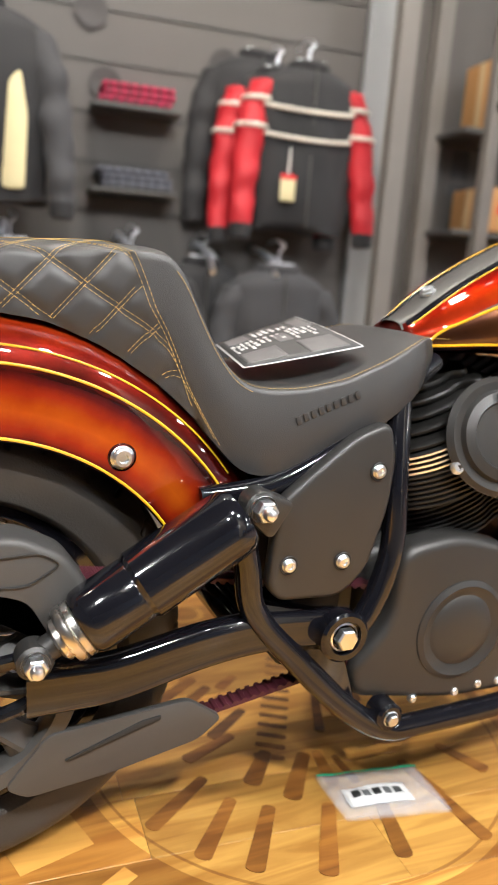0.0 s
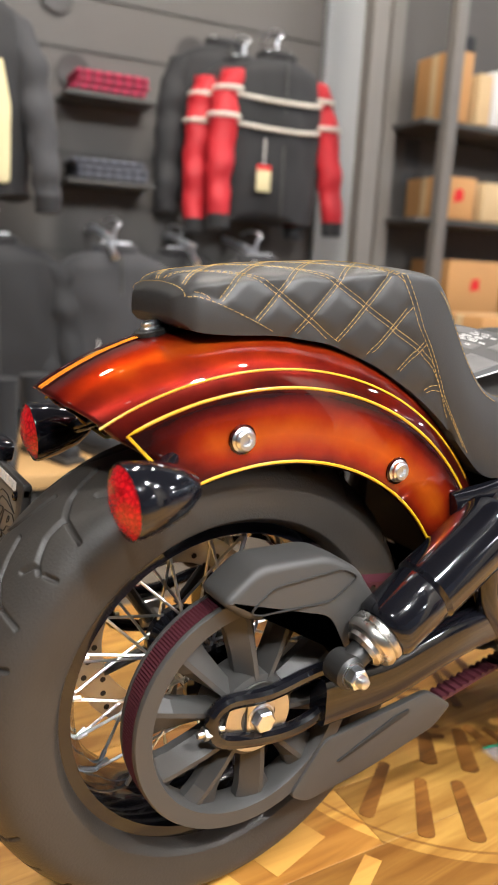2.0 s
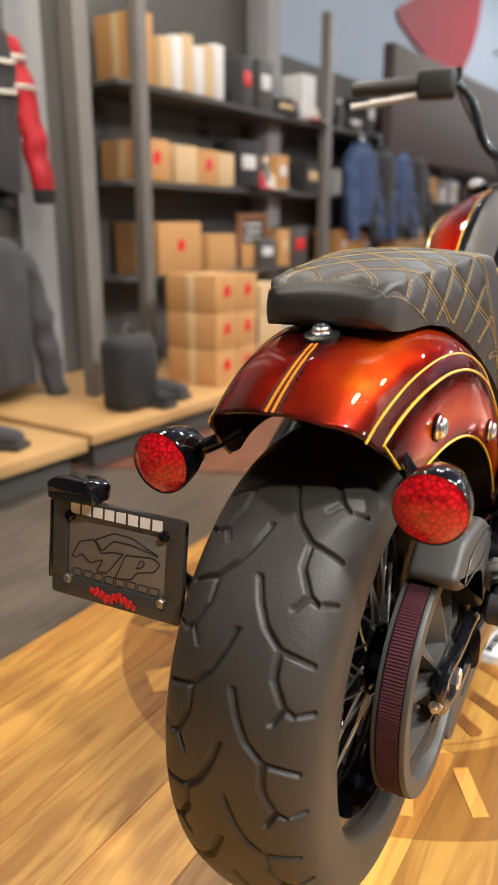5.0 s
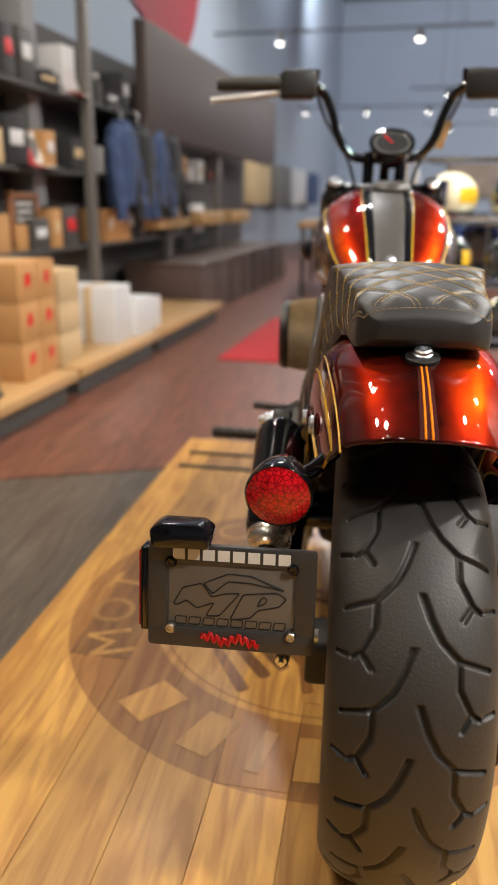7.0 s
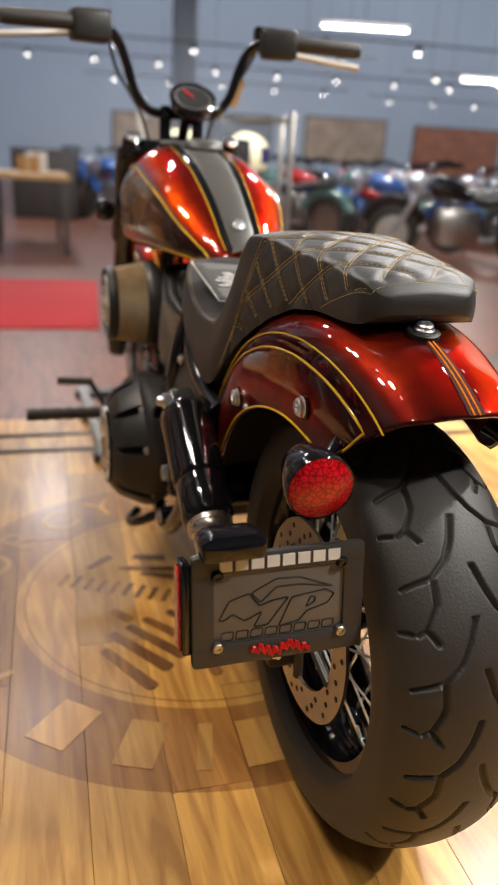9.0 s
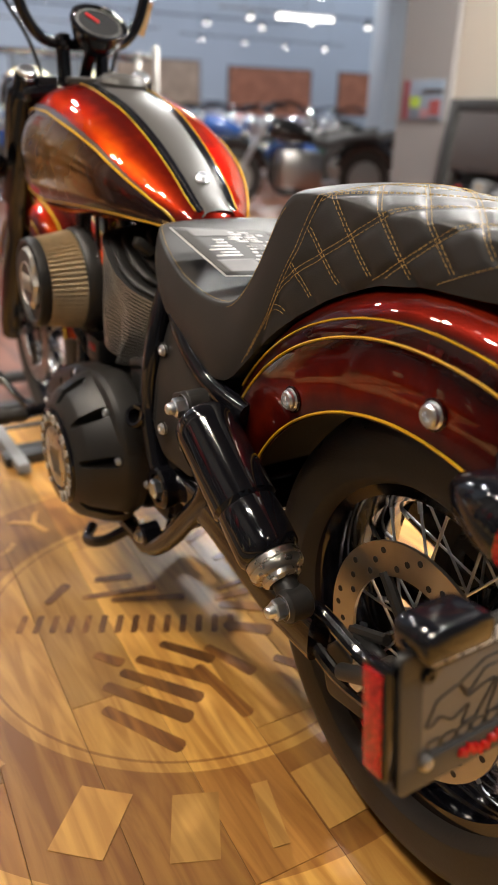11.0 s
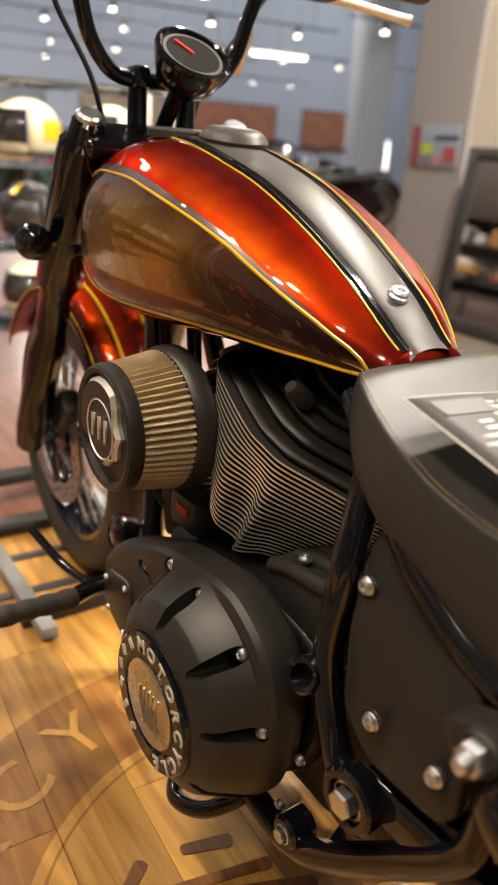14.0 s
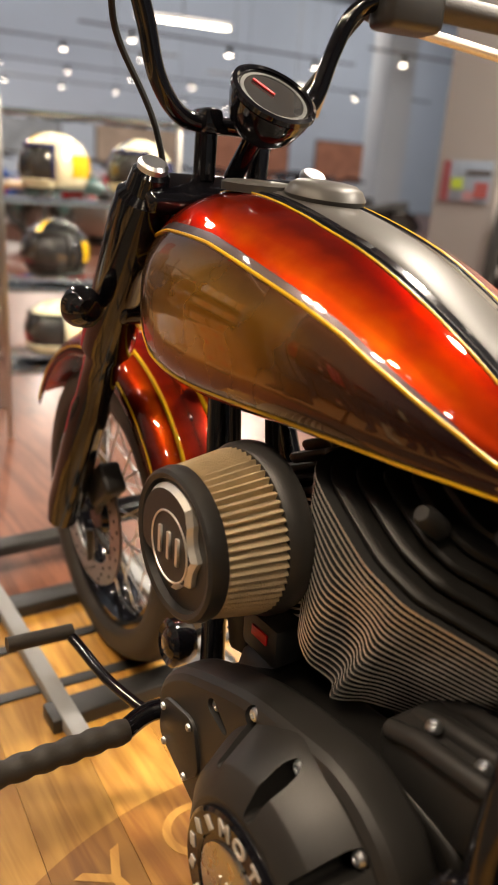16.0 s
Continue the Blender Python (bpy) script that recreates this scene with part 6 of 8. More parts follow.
# feathers fanning from a laddered headband
for k in range(14):
    t = k / 13
    cx, cy = 0.715 + (0.525 - 0.715) * t, 0.395 + (0.035 - 0.395) * t
    floor_stroke("headband_rung", cx + 0.021, cy - 0.012, cx - 0.021, cy + 0.012, 0.0065, 0.0065, 0.0004)
for k, (ax, ay, bx, by, w) in enumerate(((0.530, 0.180, 0.450, 0.120, 0.013), (0.512, 0.236, 0.400, 0.145, 0.014), (0.492, 0.275, 0.372, 0.185, 0.014), (0.473, 0.313, 0.340, 0.222, 0.015), (0.420, 0.335, 0.290, 0.262, 0.014), (0.560, 0.300, 0.520, 0.270, 0.012), (0.480, 0.110, 0.385, 0.070, 0.013), (0.440, 0.150, 0.300, 0.130, 0.013),
                          (0.742, 0.260, 0.708, 0.120, 0.010), (0.705, 0.210, 0.650, 0.080, 0.010), (0.790, 0.215, 0.770, 0.150, 0.012), (0.760, 0.330, 0.800, 0.280, 0.011),
                          (0.392, 0.012, 0.284, -0.066, 0.013), (0.418, -0.050, 0.338, -0.145, 0.014), (0.521, 0.045, 0.470, -0.018, 0.016), (0.585, 0.020, 0.520, -0.070, 0.016), (0.470, -0.085, 0.402, -0.190, 0.015), (0.610, 0.020, 0.600, -0.060, 0.012), (0.636, 0.000, 0.640, -0.070, 0.008), (0.565, -0.110, 0.500, -0.230, 0.015), (0.655, -0.120, 0.625, -0.235, 0.014), (0.745, -0.050, 0.760, -0.140, 0.012), (0.760, -0.150, 0.770, -0.245, 0.013), (0.840, -0.030, 0.880, -0.110, 0.012))):
    floor_stroke("feather", ax, ay, bx, by, w * 0.75, w, 0.0007 + 0.00006 * k)


# ---- leaflet on the seat, bag on the platform ----
PAPER = surface("dark_printed_paper", (0.04, 0.039, 0.039), 0.55, 0, 0.0, 0.4, 18)
PAPERW = surface("white_paper", (0.55, 0.54, 0.53), 0.45, 0, 0, 0.06)
PHOTO = surface("grey_photo_print", (0.10, 0.095, 0.095), 0.5, 0, 0.0, 0.5, 40)
leaflet = thing("leaflet", "folded black and white printed leaflet lying on the seat", "leaflet")
LA, LB, LC, LD = Vector((0.362, -0.110, 0.708)), Vector((0.545, -0.104, 0.737)), Vector((0.557, 0.142, 0.759)), Vector((0.409, 0.124, 0.714))


def leaf_point(a, b, lift=0.0):
    p = (LA * (1 - a) + LB * a) * (1 - b) + (LD * (1 - a) + LC * a) * b
    p.z += 0.006 * math.sin(a * 2.6) * math.sin(b * 3) + 0.004 * a * a + lift
    return p


def leaf_patch(name, a0, a1, b0, b1, lift, mat_, parent, n=10):
    bm = bmesh.new()
    grid = [[bm.verts.new(leaf_point(a0 + (a1 - a0) * i / n, b0 + (b1 - b0) * j / n, lift)) for j in range(n + 1)] for i in range(n + 1)]
    for a, b in zip(grid, grid[1:]):
        for j in range(n):
            bm.faces.new((a[j], a[j + 1], b[j + 1], b[j]))
    ob = part(name, bm, mat_, parent)
    so = ob.modifiers.new("thickness", "SOLIDIFY")
    so.thickness = 0.0005
    return ob


sheet = leaf_patch("sheet", 0, 1, 0, 1, 0.0, PAPERW, leaflet)
leaf_patch("back_fold", 0.10, 1.03, 0.05, 0.98, -0.0025, PAPERW, leaflet)
leaf_patch("print", 0.018, 0.985, 0.014, 0.986, 0.0008, PAPER, leaflet)
for a0, a1, b0, b1 in ((0.06, 0.40, 0.08, 0.36), (0.58, 0.92, 0.06, 0.34), (0.46, 0.60, 0.40, 0.62), (0.07, 0.30, 0.70, 0.94), (0.78, 0.94, 0.62, 0.92)):
    leaf_patch("photo", a0, a1, b0, b1, 0.0014, PHOTO, leaflet)
random.seed(31)
for a0 in (0.07, 0.12, 0.17, 0.22, 0.27, 0.34, 0.40, 0.47, 0.53, 0.64, 0.69, 0.74, 0.81, 0.87):
    b = 0.40 + random.uniform(0, 0.1)
    while b < 0.66:
        w = random.uniform(0.03, 0.11)
        leaf_patch("text_bar", a0, a0 + random.choice((0.02, 0.028, 0.036)), b, min(b + w, 0.70), 0.0014, PAPERW, leaflet, 3)
        b += w + 0.025
for a0 in (0.36, 0.42, 0.48, 0.55, 0.62, 0.68):
    leaf_patch("text_bar", a0, a0 + 0.03, 0.74, 0.80 + random.uniform(0, 0.14), 0.0014, PAPERW, leaflet, 3)

POLY = bpy.data.materials.new("clear_polythene")
POLY.use_nodes = True
pn = POLY.node_tree.nodes["Principled BSDF"]
pn.inputs["Base Color"].default_value = (0.85, 0.87, 0.9, 1)
pn.inputs["Roughness"].default_value = 0.16
pn.inputs["Alpha"].default_value = 0.09
pn.inputs["Specular IOR Level"].default_value = 0.9
GREEN = surface("green_zip", (0.02, 0.32, 0.16), 0.4, 0, 0, 0.1)
bag = thing("zip_bag", "clear plastic zip bag with a white label lying on the boards", "plastic bag")
BA, BB, BC, BD = Vector((0.573, -0.045, 0.003)), Vector((0.755, -0.071, 0.003)), Vector((0.751, -0.187, 0.003)), Vector((0.574, -0.153, 0.003))


def bag_point(a, b, lift):
    p = (BA * (1 - a) + BB * a) * (1 - b) + (BD * (1 - a) + BC * a) * b
    p.z += lift + 0.010 * math.sin(a * 3.1) * math.sin(b * 3.1) + 0.0035 * noise.noise(Vector((a * 6, b * 5, 3)))
    return p


def bag_patch(name, a0, a1, b0, b1, lift, mat_, n=22):
    bm = bmesh.new()
    grid = [[bm.verts.new(bag_point(a0 + (a1 - a0) * i / n, b0 + (b1 - b0) * j / n, lift)) for j in range(n + 1)] for i in range(n + 1)]
    for a, b in zip(grid, grid[1:]):
        for j in range(n):
            bm.faces.new((a[j], a[j + 1], b[j + 1], b[j]))
    ob = part(name, bm, mat_, bag, sharp=0.35)
    so = ob.modifiers.new("thickness", "SOLIDIFY")
    so.thickness = 0.0006
    return ob


bag_patch("film", 0, 1, 0, 1, 0.006, POLY)
bag_patch("film", 0, 1, 0, 1, 0.0, POLY, 12)
bag_patch("zip_strip", 0, 1, 0.03, 0.08, 0.0085, GREEN, 16)
bag_patch("label", 0.12, 0.72, 0.42, 0.78, 0.0035, PAPERW, 12)
for k in range(5):
    bag_patch("text_bar", 0.18 + 0.1 * k, 0.25 + 0.1 * k, 0.52, 0.64, 0.0055, DARK, 4)

# ---- the display wall: clothes ----
CLOTH = surface("black_jacket_fabric", (0.011, 0.011, 0.013), 0.75, 0, 0, 0.45, 9, 0.4, 60, sheen=0.08)
CHARCOAL = surface("charcoal_fabric", (0.036, 0.036, 0.040), 0.8, 0, 0, 0.45, 8, 0.4, 60, sheen=0.08)
REDCLOTH = surface("red_jacket_fabric", (0.42, 0.008, 0.016), 0.65, 0, 0, 0.25, 9, 0.3, 90)
CREAM = surface("cream_fabric", (0.62, 0.55, 0.32), 0.7, 0, 0, 0.12, 9)
OFFWHITE = surface("off_white_trim", (0.62, 0.59, 0.52), 0.7, 0, 0, 0.1, 9)
BLUECLOTH = surface("blue_denim", (0.04, 0.07, 0.16), 0.8, 0, 0, 0.3, 9)
CARD = surface("brown_cardboard", (0.48, 0.25, 0.09), 0.7, 0, 0, 0.15, 4, 0.1, 60)
CARD2 = surface("pale_cardboard", (0.55, 0.40, 0.22), 0.7, 0, 0, 0.15, 4)
WHITEBOX = surface("white_carton", (0.62, 0.62, 0.62), 0.6, 0, 0, 0.08, 4)
POSTM = surface("beige_grey_steel_post", (0.17, 0.158, 0.145), 0.5, 0.1, 0, 0.15, 6)
POSTW = surface("pale_grey_column_paint", (0.27, 0.275, 0.28), 0.6, 0, 0, 0.08, 2)
SHELFM = surface("dark_shelf_board", (0.055, 0.053, 0.050), 0.5, 0, 0, 0.2, 6)


def P(x, y, z=0.0, rz=0.0):
    """A place in the room, turned with its walls."""
    return pose(x, y, z, 0, 0, -6.0 + rz)


# goods on the wall are laid out about a standpoint at eye height, then set at their distance
WALL = pose(-0.3, -0.8, 0.695) @ Matrix.Scale(1.13, 4) @ pose(0.3, 0.8, -0.84)
SHOP = WALL @ ROOM


def Q(x, y, z=0.0, rz=0.0):
    """A place on the display wall."""
    return WALL @ P(x, y, z, rz)


def loft(bm, rings, cap=True):
    vs = [[bm.verts.new(p) for p in r] for r in rings]
    n = len(vs[0])
    for a, b in zip(vs, vs[1:]):
        for k in range(n):
            bm.faces.new((a[k], a[(k + 1) % n], b[(k + 1) % n], b[k]))
    if cap:
        bm.faces.new(vs[0]), bm.faces.new(vs[-1])
    return bm


def jacket(m, label, body, sleeve, w=0.26, h=0.62, seed=1, bands=None, tag=True, patch=None, category="jacket"):
    """A jacket on a hanger; the local origin is at its collar, z up, front towards -y."""
    rnd = random.Random(seed)
    j = thing("jacket", label, category, m, "clothes on the display wall")
    cut = [(0, 0.07, 0.05), (0.02, 0.11, 0.065), (0.055, w * 0.72, 0.085), (0.11, w * 0.93, 0.10), (0.3, w, 0.11), (0.6, w * 0.97, 0.11), (0.85, w * 0.96, 0.105), (0.96, w * 0.93, 0.10), (1.0, w * 0.95, 0.098)]
    rings = []
    for i in range(31):
        t = (i / 30) ** 1.25
        ww, dd = lerp(cut, t)
        ring = []
        for k in range(44):
            a = 2 * math.pi * k / 44
            q = Vector((4.2 * math.cos(a), 4.2 * math.sin(a) + seed * 3.1, 3.2 * t))
            fold = 1 + (0.05 * math.sin(5 * a + 4 * t + seed) * t + 0.11 * noise.noise(q) + 0.05 * noise.noise(q * 2.7)) * min(1, 0.15 + t * 2)
            ring.append(Vector((ww * math.cos(a) * (1 + (fold - 1) * 0.5), dd * math.sin(a) * fold, -h * t + 0.012 * math.sin(3 * a + seed) * t)))
        rings.append(ring)
    bm = bmesh.new()
    loft(bm, rings)
    part("body", bm, body, j, sharp=1.5)

    def sleeve_x(z):
        return lerp([(-0.70, w + 0.045), (-0.45, w + 0.030), (-0.20, w - 0.005), (-0.07, w * 0.74)], z)[0]

    for s in (-1, 1):
        bm = bmesh.new()
        path = [Vector((s * sleeve_x(-0.075 - 0.585 * i / 30), 0.0 - 0.085 * i / 30 - 0.006 * math.sin(i * 0.7 + seed), -0.075 - 0.585 * i / 30)) for i in range(31)]
        arm = []
        for i, c in enumerate(path):
            r0 = 0.070 - 0.022 * i / 30
            arm.append([c + Vector((r0 * math.cos(2 * math.pi * k / 20), 0.85 * r0 * math.sin(2 * math.pi * k / 20), 0)) * (1 + 0.12 * noise.noise(Vector((3 * math.cos(2 * math.pi * k / 20), 3 * math.sin(2 * math.pi * k / 20) + seed, 0.42 * i))) + 0.05 * math.sin(1.1 * i + 2 * math.pi * k / 20)) for k in range(20)])
        loft(bm, arm)
        part("sleeve", bm, sleeve, j, sharp=1.5)
        bm = bmesh.new()
        tube(bm, [path[-1] + Vector((0, 0, 0.005)), path[-1] + Vector((0, -0.003, -0.05))], [0.049, 0.044], 16)
        part("cuff", bm, body, j)
    bm = bmesh.new()
    tube(bm, [Vector((0.075 * math.cos(a), 0.052 * math.sin(a), 0.0)) for a in [2 * math.pi * k / 20 for k in range(20)]], 0.022, 8, True)
    part("collar", bm, body, j)
    bm = bmesh.new()
    tube(bm, [(0, -0.108, -0.02), (0, -0.113, -h * 0.98)], 0.004, 6)
    part("zip", bm, SHELFM, j)
    if bands:
        for z0 in bands:
            bm = bmesh.new()
            tube(bm, [Vector((w * 0.97 * math.cos(a), -0.118 * math.sin(a), z0 - 0.04 * math.sin(a))) for a in [math.pi * k / 24 for k in range(25)]], 0.0085, 6)
            part("trim_band", bm, OFFWHITE, j)
            for s in (-1, 1):
                bm = bmesh.new()
                tube(bm, [Vector((s * sleeve_x(z0) + 0.069 * math.cos(a), 0.145 * (z0 + 0.075) + 0.060 * math.sin(a), z0)) for a in [2 * math.pi * k / 20 for k in range(20)]], 0.010, 6, True)
                part("trim_band", bm, OFFWHITE, j)
    if patch:
        bm = bmesh.new()
        slab(bm, rounded([(-0.045, -0.20), (0.035, -0.20), (0.045, 0.05), (0.02, 0.20), (-0.02, 0.16)], 0.02), -0.006, 0.006, 0.003, 2, Matrix.Translation((w * 0.50, -0.104, -0.42)))
        part("front_panel", bm, patch, j)
    if tag:
        bm = bmesh.new()
        box(bm, 0.065, 0.004, 0.10, Matrix.Translation((-0.10, -0.135, -0.50)), 0.001)
        tg = part("price_tag", bm, CREAM, j, "pale yellow price tag")
        bm = bmesh.new()
        box(bm, 0.065, 0.005, 0.02, Matrix.Translation((-0.10, -0.136, -0.455)), 0.001)
        part("tag_print", bm, REDPRINT, tg)
        bm = bmesh.new()
        tube(bm, [(-0.10, -0.133, -0.45), (-0.095, -0.125, -0.34)], 0.003, 6)
        part("tag_cord", bm, WHITE, tg)
    bm = bmesh.new()
    tube(bm, spline([(0, 0, 0.0), (0, 0, 0.07), (0.02, 0, 0.10), (0.0, 0.05, 0.12), (0, 0.16, 0.11)], 5), 0.006, 8)
    tube(bm, [(-0.06, -0.02, 0.02), (0.06, -0.02, 0.02)], 0.01, 8)
    part("hanger", bm, CHROME, j, "chrome hanger hook")
    return j


jacket(Q(1.445, 2.08, 1.82), "black motorcycle jacket with red sleeves and cream bands", CLOTH, REDCLOTH, 0.238, 0.66, 1, (-0.15, -0.26))
jacket(Q(1.345, 2.18, 1.80), "black jacket with red sleeves hung behind another", CLOTH, REDCLOTH, 0.20, 0.62, 12, (-0.15, -0.26), False)
# black shape added for the shadow mass behind the red-sleeved jackets
jacket(Q(1.29, 2.28, 1.88), "plain black jacket shape standing for the dark shadow mass behind", CLOTH, CLOTH, 0.23, 0.66, 2, tag=False)
jacket(Q(0.13, 2.05, 1.82), "black jacket with a cream front panel", CLOTH, CHARCOAL, 0.25, 0.66, 3, tag=False, patch=CREAM)
jacket(Q(-0.50, 2.08, 1.80), "dark textile riding jacket", CLOTH, CLOTH, 0.24, 0.66, 4)
jacket(Q(1.33, 1.98, 0.99), "charcoal denim riding jacket", CHARCOAL, CHARCOAL, 0.23, 0.62, 5)
jacket(Q(1.05, 2.16, 1.00), "faded black waxed jacket", CLOTH, CLOTH, 0.24, 0.66, 6, tag=False)
jacket(Q(0.70, 2.02, 1.00), "dark grey hooded riding shirt", CHARCOAL, CLOTH, 0.24, 0.64, 7)
jacket(Q(0.24, 2.05, 1.01), "black leather vest and shirt", CLOTH, CLOTH, 0.25, 0.60, 8, tag=False)


def shirt_shelf(m, cloth, seed):
    sh = thing("wall_shelf", "small dark wall shelf with a grey back", "shelf", m, "wall shelves")
    bm = bmesh.new()
    box(bm, 0.36, 0.24, 0.018, Matrix.Translation((0, -0.12, 0)), 0.003)
    part("board", bm, SHELFM, sh)
    bm = bmesh.new()
    slab(bm, [(-0.18, 0.0), (0.18, 0.0), (0.17, 0.26), (-0.17, 0.26)], -0.012, 0.0)
    part("back_panel", bm, DARKWALL, sh)
    rnd = random.Random(seed)
    for k in range(3):
        s = thing("folded_shirt", "folded plaid shirt stacked on a shelf", "shirt", m @ Matrix.Translation((rnd.uniform(-0.01, 0.01), -0.13, 0.026 + 0.026 * k)), "folded shirts")
        bm = bmesh.new()
        box(bm, 0.29, 0.20, 0.024, None, 0.010, 3)
        part("fold", bm, cloth, s, sharp=1.5)
        bm = bmesh.new()
        for q in range(7):
            box(bm, 0.008, 0.202, 0.0245, Matrix.Translation((-0.12 + 0.04 * q, 0, 0)), 0.003)
        part("plaid_stripes", bm, OFFWHITE if q % 2 else CLOTH, s)


PLAIDR = surface("red_plaid", (0.30, 0.012, 0.05), 0.8, 0, 0, 0.3, 12)
PLAIDB = surface("blue_plaid", (0.08, 0.085, 0.11), 0.8, 0, 0, 0.3, 12)
shirt_shelf(Q(0.76, 2.375, 1.575), PLAIDR, 1)
shirt_shelf(Q(0.76, 2.375, 1.255), PLAIDB, 2)
for x, z in ((0.24, 1.08), (0.70, 1.07), (1.05, 1.06), (1.33, 1.06)):
    rail = thing("hanging_rail", "chrome waterfall hanging rail on the wall", "rail", Q(x, 2.32, z), "hanging rails")
    bm = bmesh.new()
    tube(bm, spline([(0, 0.05, 0), (0, -0.1, 0.01), (0, -0.3, -0.03), (0, -0.42, -0.10)], 5), 0.012, 10)
    part("arm", bm, CHROME, rail)
    for k in range(5):
        bm = bmesh.new()
        lathe(bm, [(0, -0.012), (0.016, -0.006), (0.016, 0.006), (0, 0.012)], Matrix.Translation((0, -0.08 - 0.07 * k, 0.02 - 0.012 * k)), 12)
        part("knob", bm, CHROME, rail)

# round printed discs on the dark wall
WALLPRINT = surface("wall_print", (0.05, 0.046, 0.046), 0.7, 0, 0, 0.3, 20)
random.seed(11)
for k in range(22):
    x, z = -1.2 + 3.0 * random.random(), 0.6 + 1.7 * random.random()
    d = thing("wall_disc", "round dark printed mark on the display wall", "wall print", P(x, 2.816 - 0.105 * x - 0.012, z), "wall prints", "structure")
    bm = bmesh.new()
    lathe(bm, [(0, 0.0), (0.075, 0.0), (0.075, 0.004), (0.06, 0.004), (0.055, 0.002), (0, 0.002)], Matrix.Rotation(math.radians(90), 4, "X"), 28)
    part("disc", bm, WALLPRINT, d)
# horizontal boards on the wall
for k in range(12):
    flat("trim", -4.0, 1.77, 2.792, 2.80, 0.2 + 0.22 * k, 0.206 + 0.22 * k, SHELFM, "dark joint between wall boards")

# column and corner post
flat("column", 1.765, 1.985, 2.76, 2.80, FLOOR, 7.5, POSTW, "pale grey painted wall strip")
flat("corner_post", 2.12, 2.20, 2.70, 2.79, FLOOR, 7.5, POSTM, "beige-grey steel wall post of the shelving")
flat("bay_post", 1.66, 1.745, 2.19, 2.26, FLOOR, 4.0, POSTM, "beige-grey steel upright at the end of the shelving")

# ---- shelving bays and plinths ----
def room_box(name, x0, x1, y0, y1, z0, z1, mat_, label, category="", kind="", group="", bevel=0.004, base=ROOM):
    """A plain bevelled piece in the room's own axes."""
    bm = bmesh.new()
    box(bm, x1 - x0, y1 - y0, z1 - z0, None, bevel)
    ob = part(name, bm, mat_)
    ob.matrix_basis = base @ Matrix.Translation(((x0 + x1) / 2, (y0 + y1) / 2, (z0 + z1) / 2))
    return tagged(ob, label, category, group, kind)


def plinth(x0, x1, y0, y1):
    p = thing("plinth", "low display plinth with an oak top and dark recessed base", "plinth", ROOM @ Matrix.Translation(((x0 + x1) / 2, (y0 + y1) / 2, 0)), "display plinths")
    bm = bmesh.new()
    box(bm, x1 - x0, y1 - y0, 0.05, Matrix.Translation((0, 0, 0.075)), 0.004)
    part("top", bm, PLINTHWOOD, p)
    bm = bmesh.new()
    box(bm, x1 - x0 - 0.1, y1 - y0 - 0.1, 0.11, Matrix.Translation((0, 0, FLOOR + 0.055)))
    part("base", bm, SHELFM, p)


plinth(-3.2, 1.10, 1.66, 2.78)
plinth(1.16, 2.48, 1.70, 2.78)
plinth(2.54, 3.76, 1.71, 2.78)
plinth(3.82, 5.4, 1.72, 2.78)
for k, x in enumerate((2.03, 3.80, 5.3, 6.8)):
    room_box("shelf_post", x - 0.03, x + 0.03, 2.02, 2.08, 0.314, 4.0 if k == 0 else 2.3, POSTM, "slim grey steel shelf upright", "post", "", "shelf posts", base=SHOP)
room_box("pale_column", 3.82, 3.98, 2.60, 2.78, FLOOR, 7.4, POSTW, "pale grey painted column", "column")
for x0, x1 in ((1.90, 3.77), (3.83, 5.27), (5.33, 6.77)):
    for z in (0.78, 1.225, 1.655):
        room_box("shelf_board", x0, x1, 2.06, 2.42, z - 0.025, z, SHELFM, "dark shelf board between steel uprights", "shelf", "", "shelf boards", base=SHOP)


def carton(x, y, z, sx, sy, sz, mat_=None, rz=0, marks=0, label="brown cardboard carton stacked on the plinth", base=ROOM):
    c = thing("carton", label, "box", base @ pose(x, y, z, 0, 0, rz), "cartons")
    bm = bmesh.new()
    box(bm, sx, sy, sz, Matrix.Translation((0, 0, sz / 2)), 0.003)
    part("box", bm, mat_ or CARD, c)
    bm = bmesh.new()
    box(bm, sx * 1.004, 0.05, sz * 1.003, Matrix.Translation((0, 0, sz / 2)), 0.002)
    part("tape", bm, CARD2, c)
    for k in range(marks):
        bm = bmesh.new()
        slab(bm, rounded([(-0.03, -0.03), (0.03, -0.02), (0.025, 0.035), (-0.02, 0.03)], 0.01), -0.0015, 0, 0, 2, Matrix.Translation((-sx / 2 + sx * (k + 0.5) / marks, -sy / 2, sz * 0.55)))
        part("red_mark", bm, REDPRINT, c)


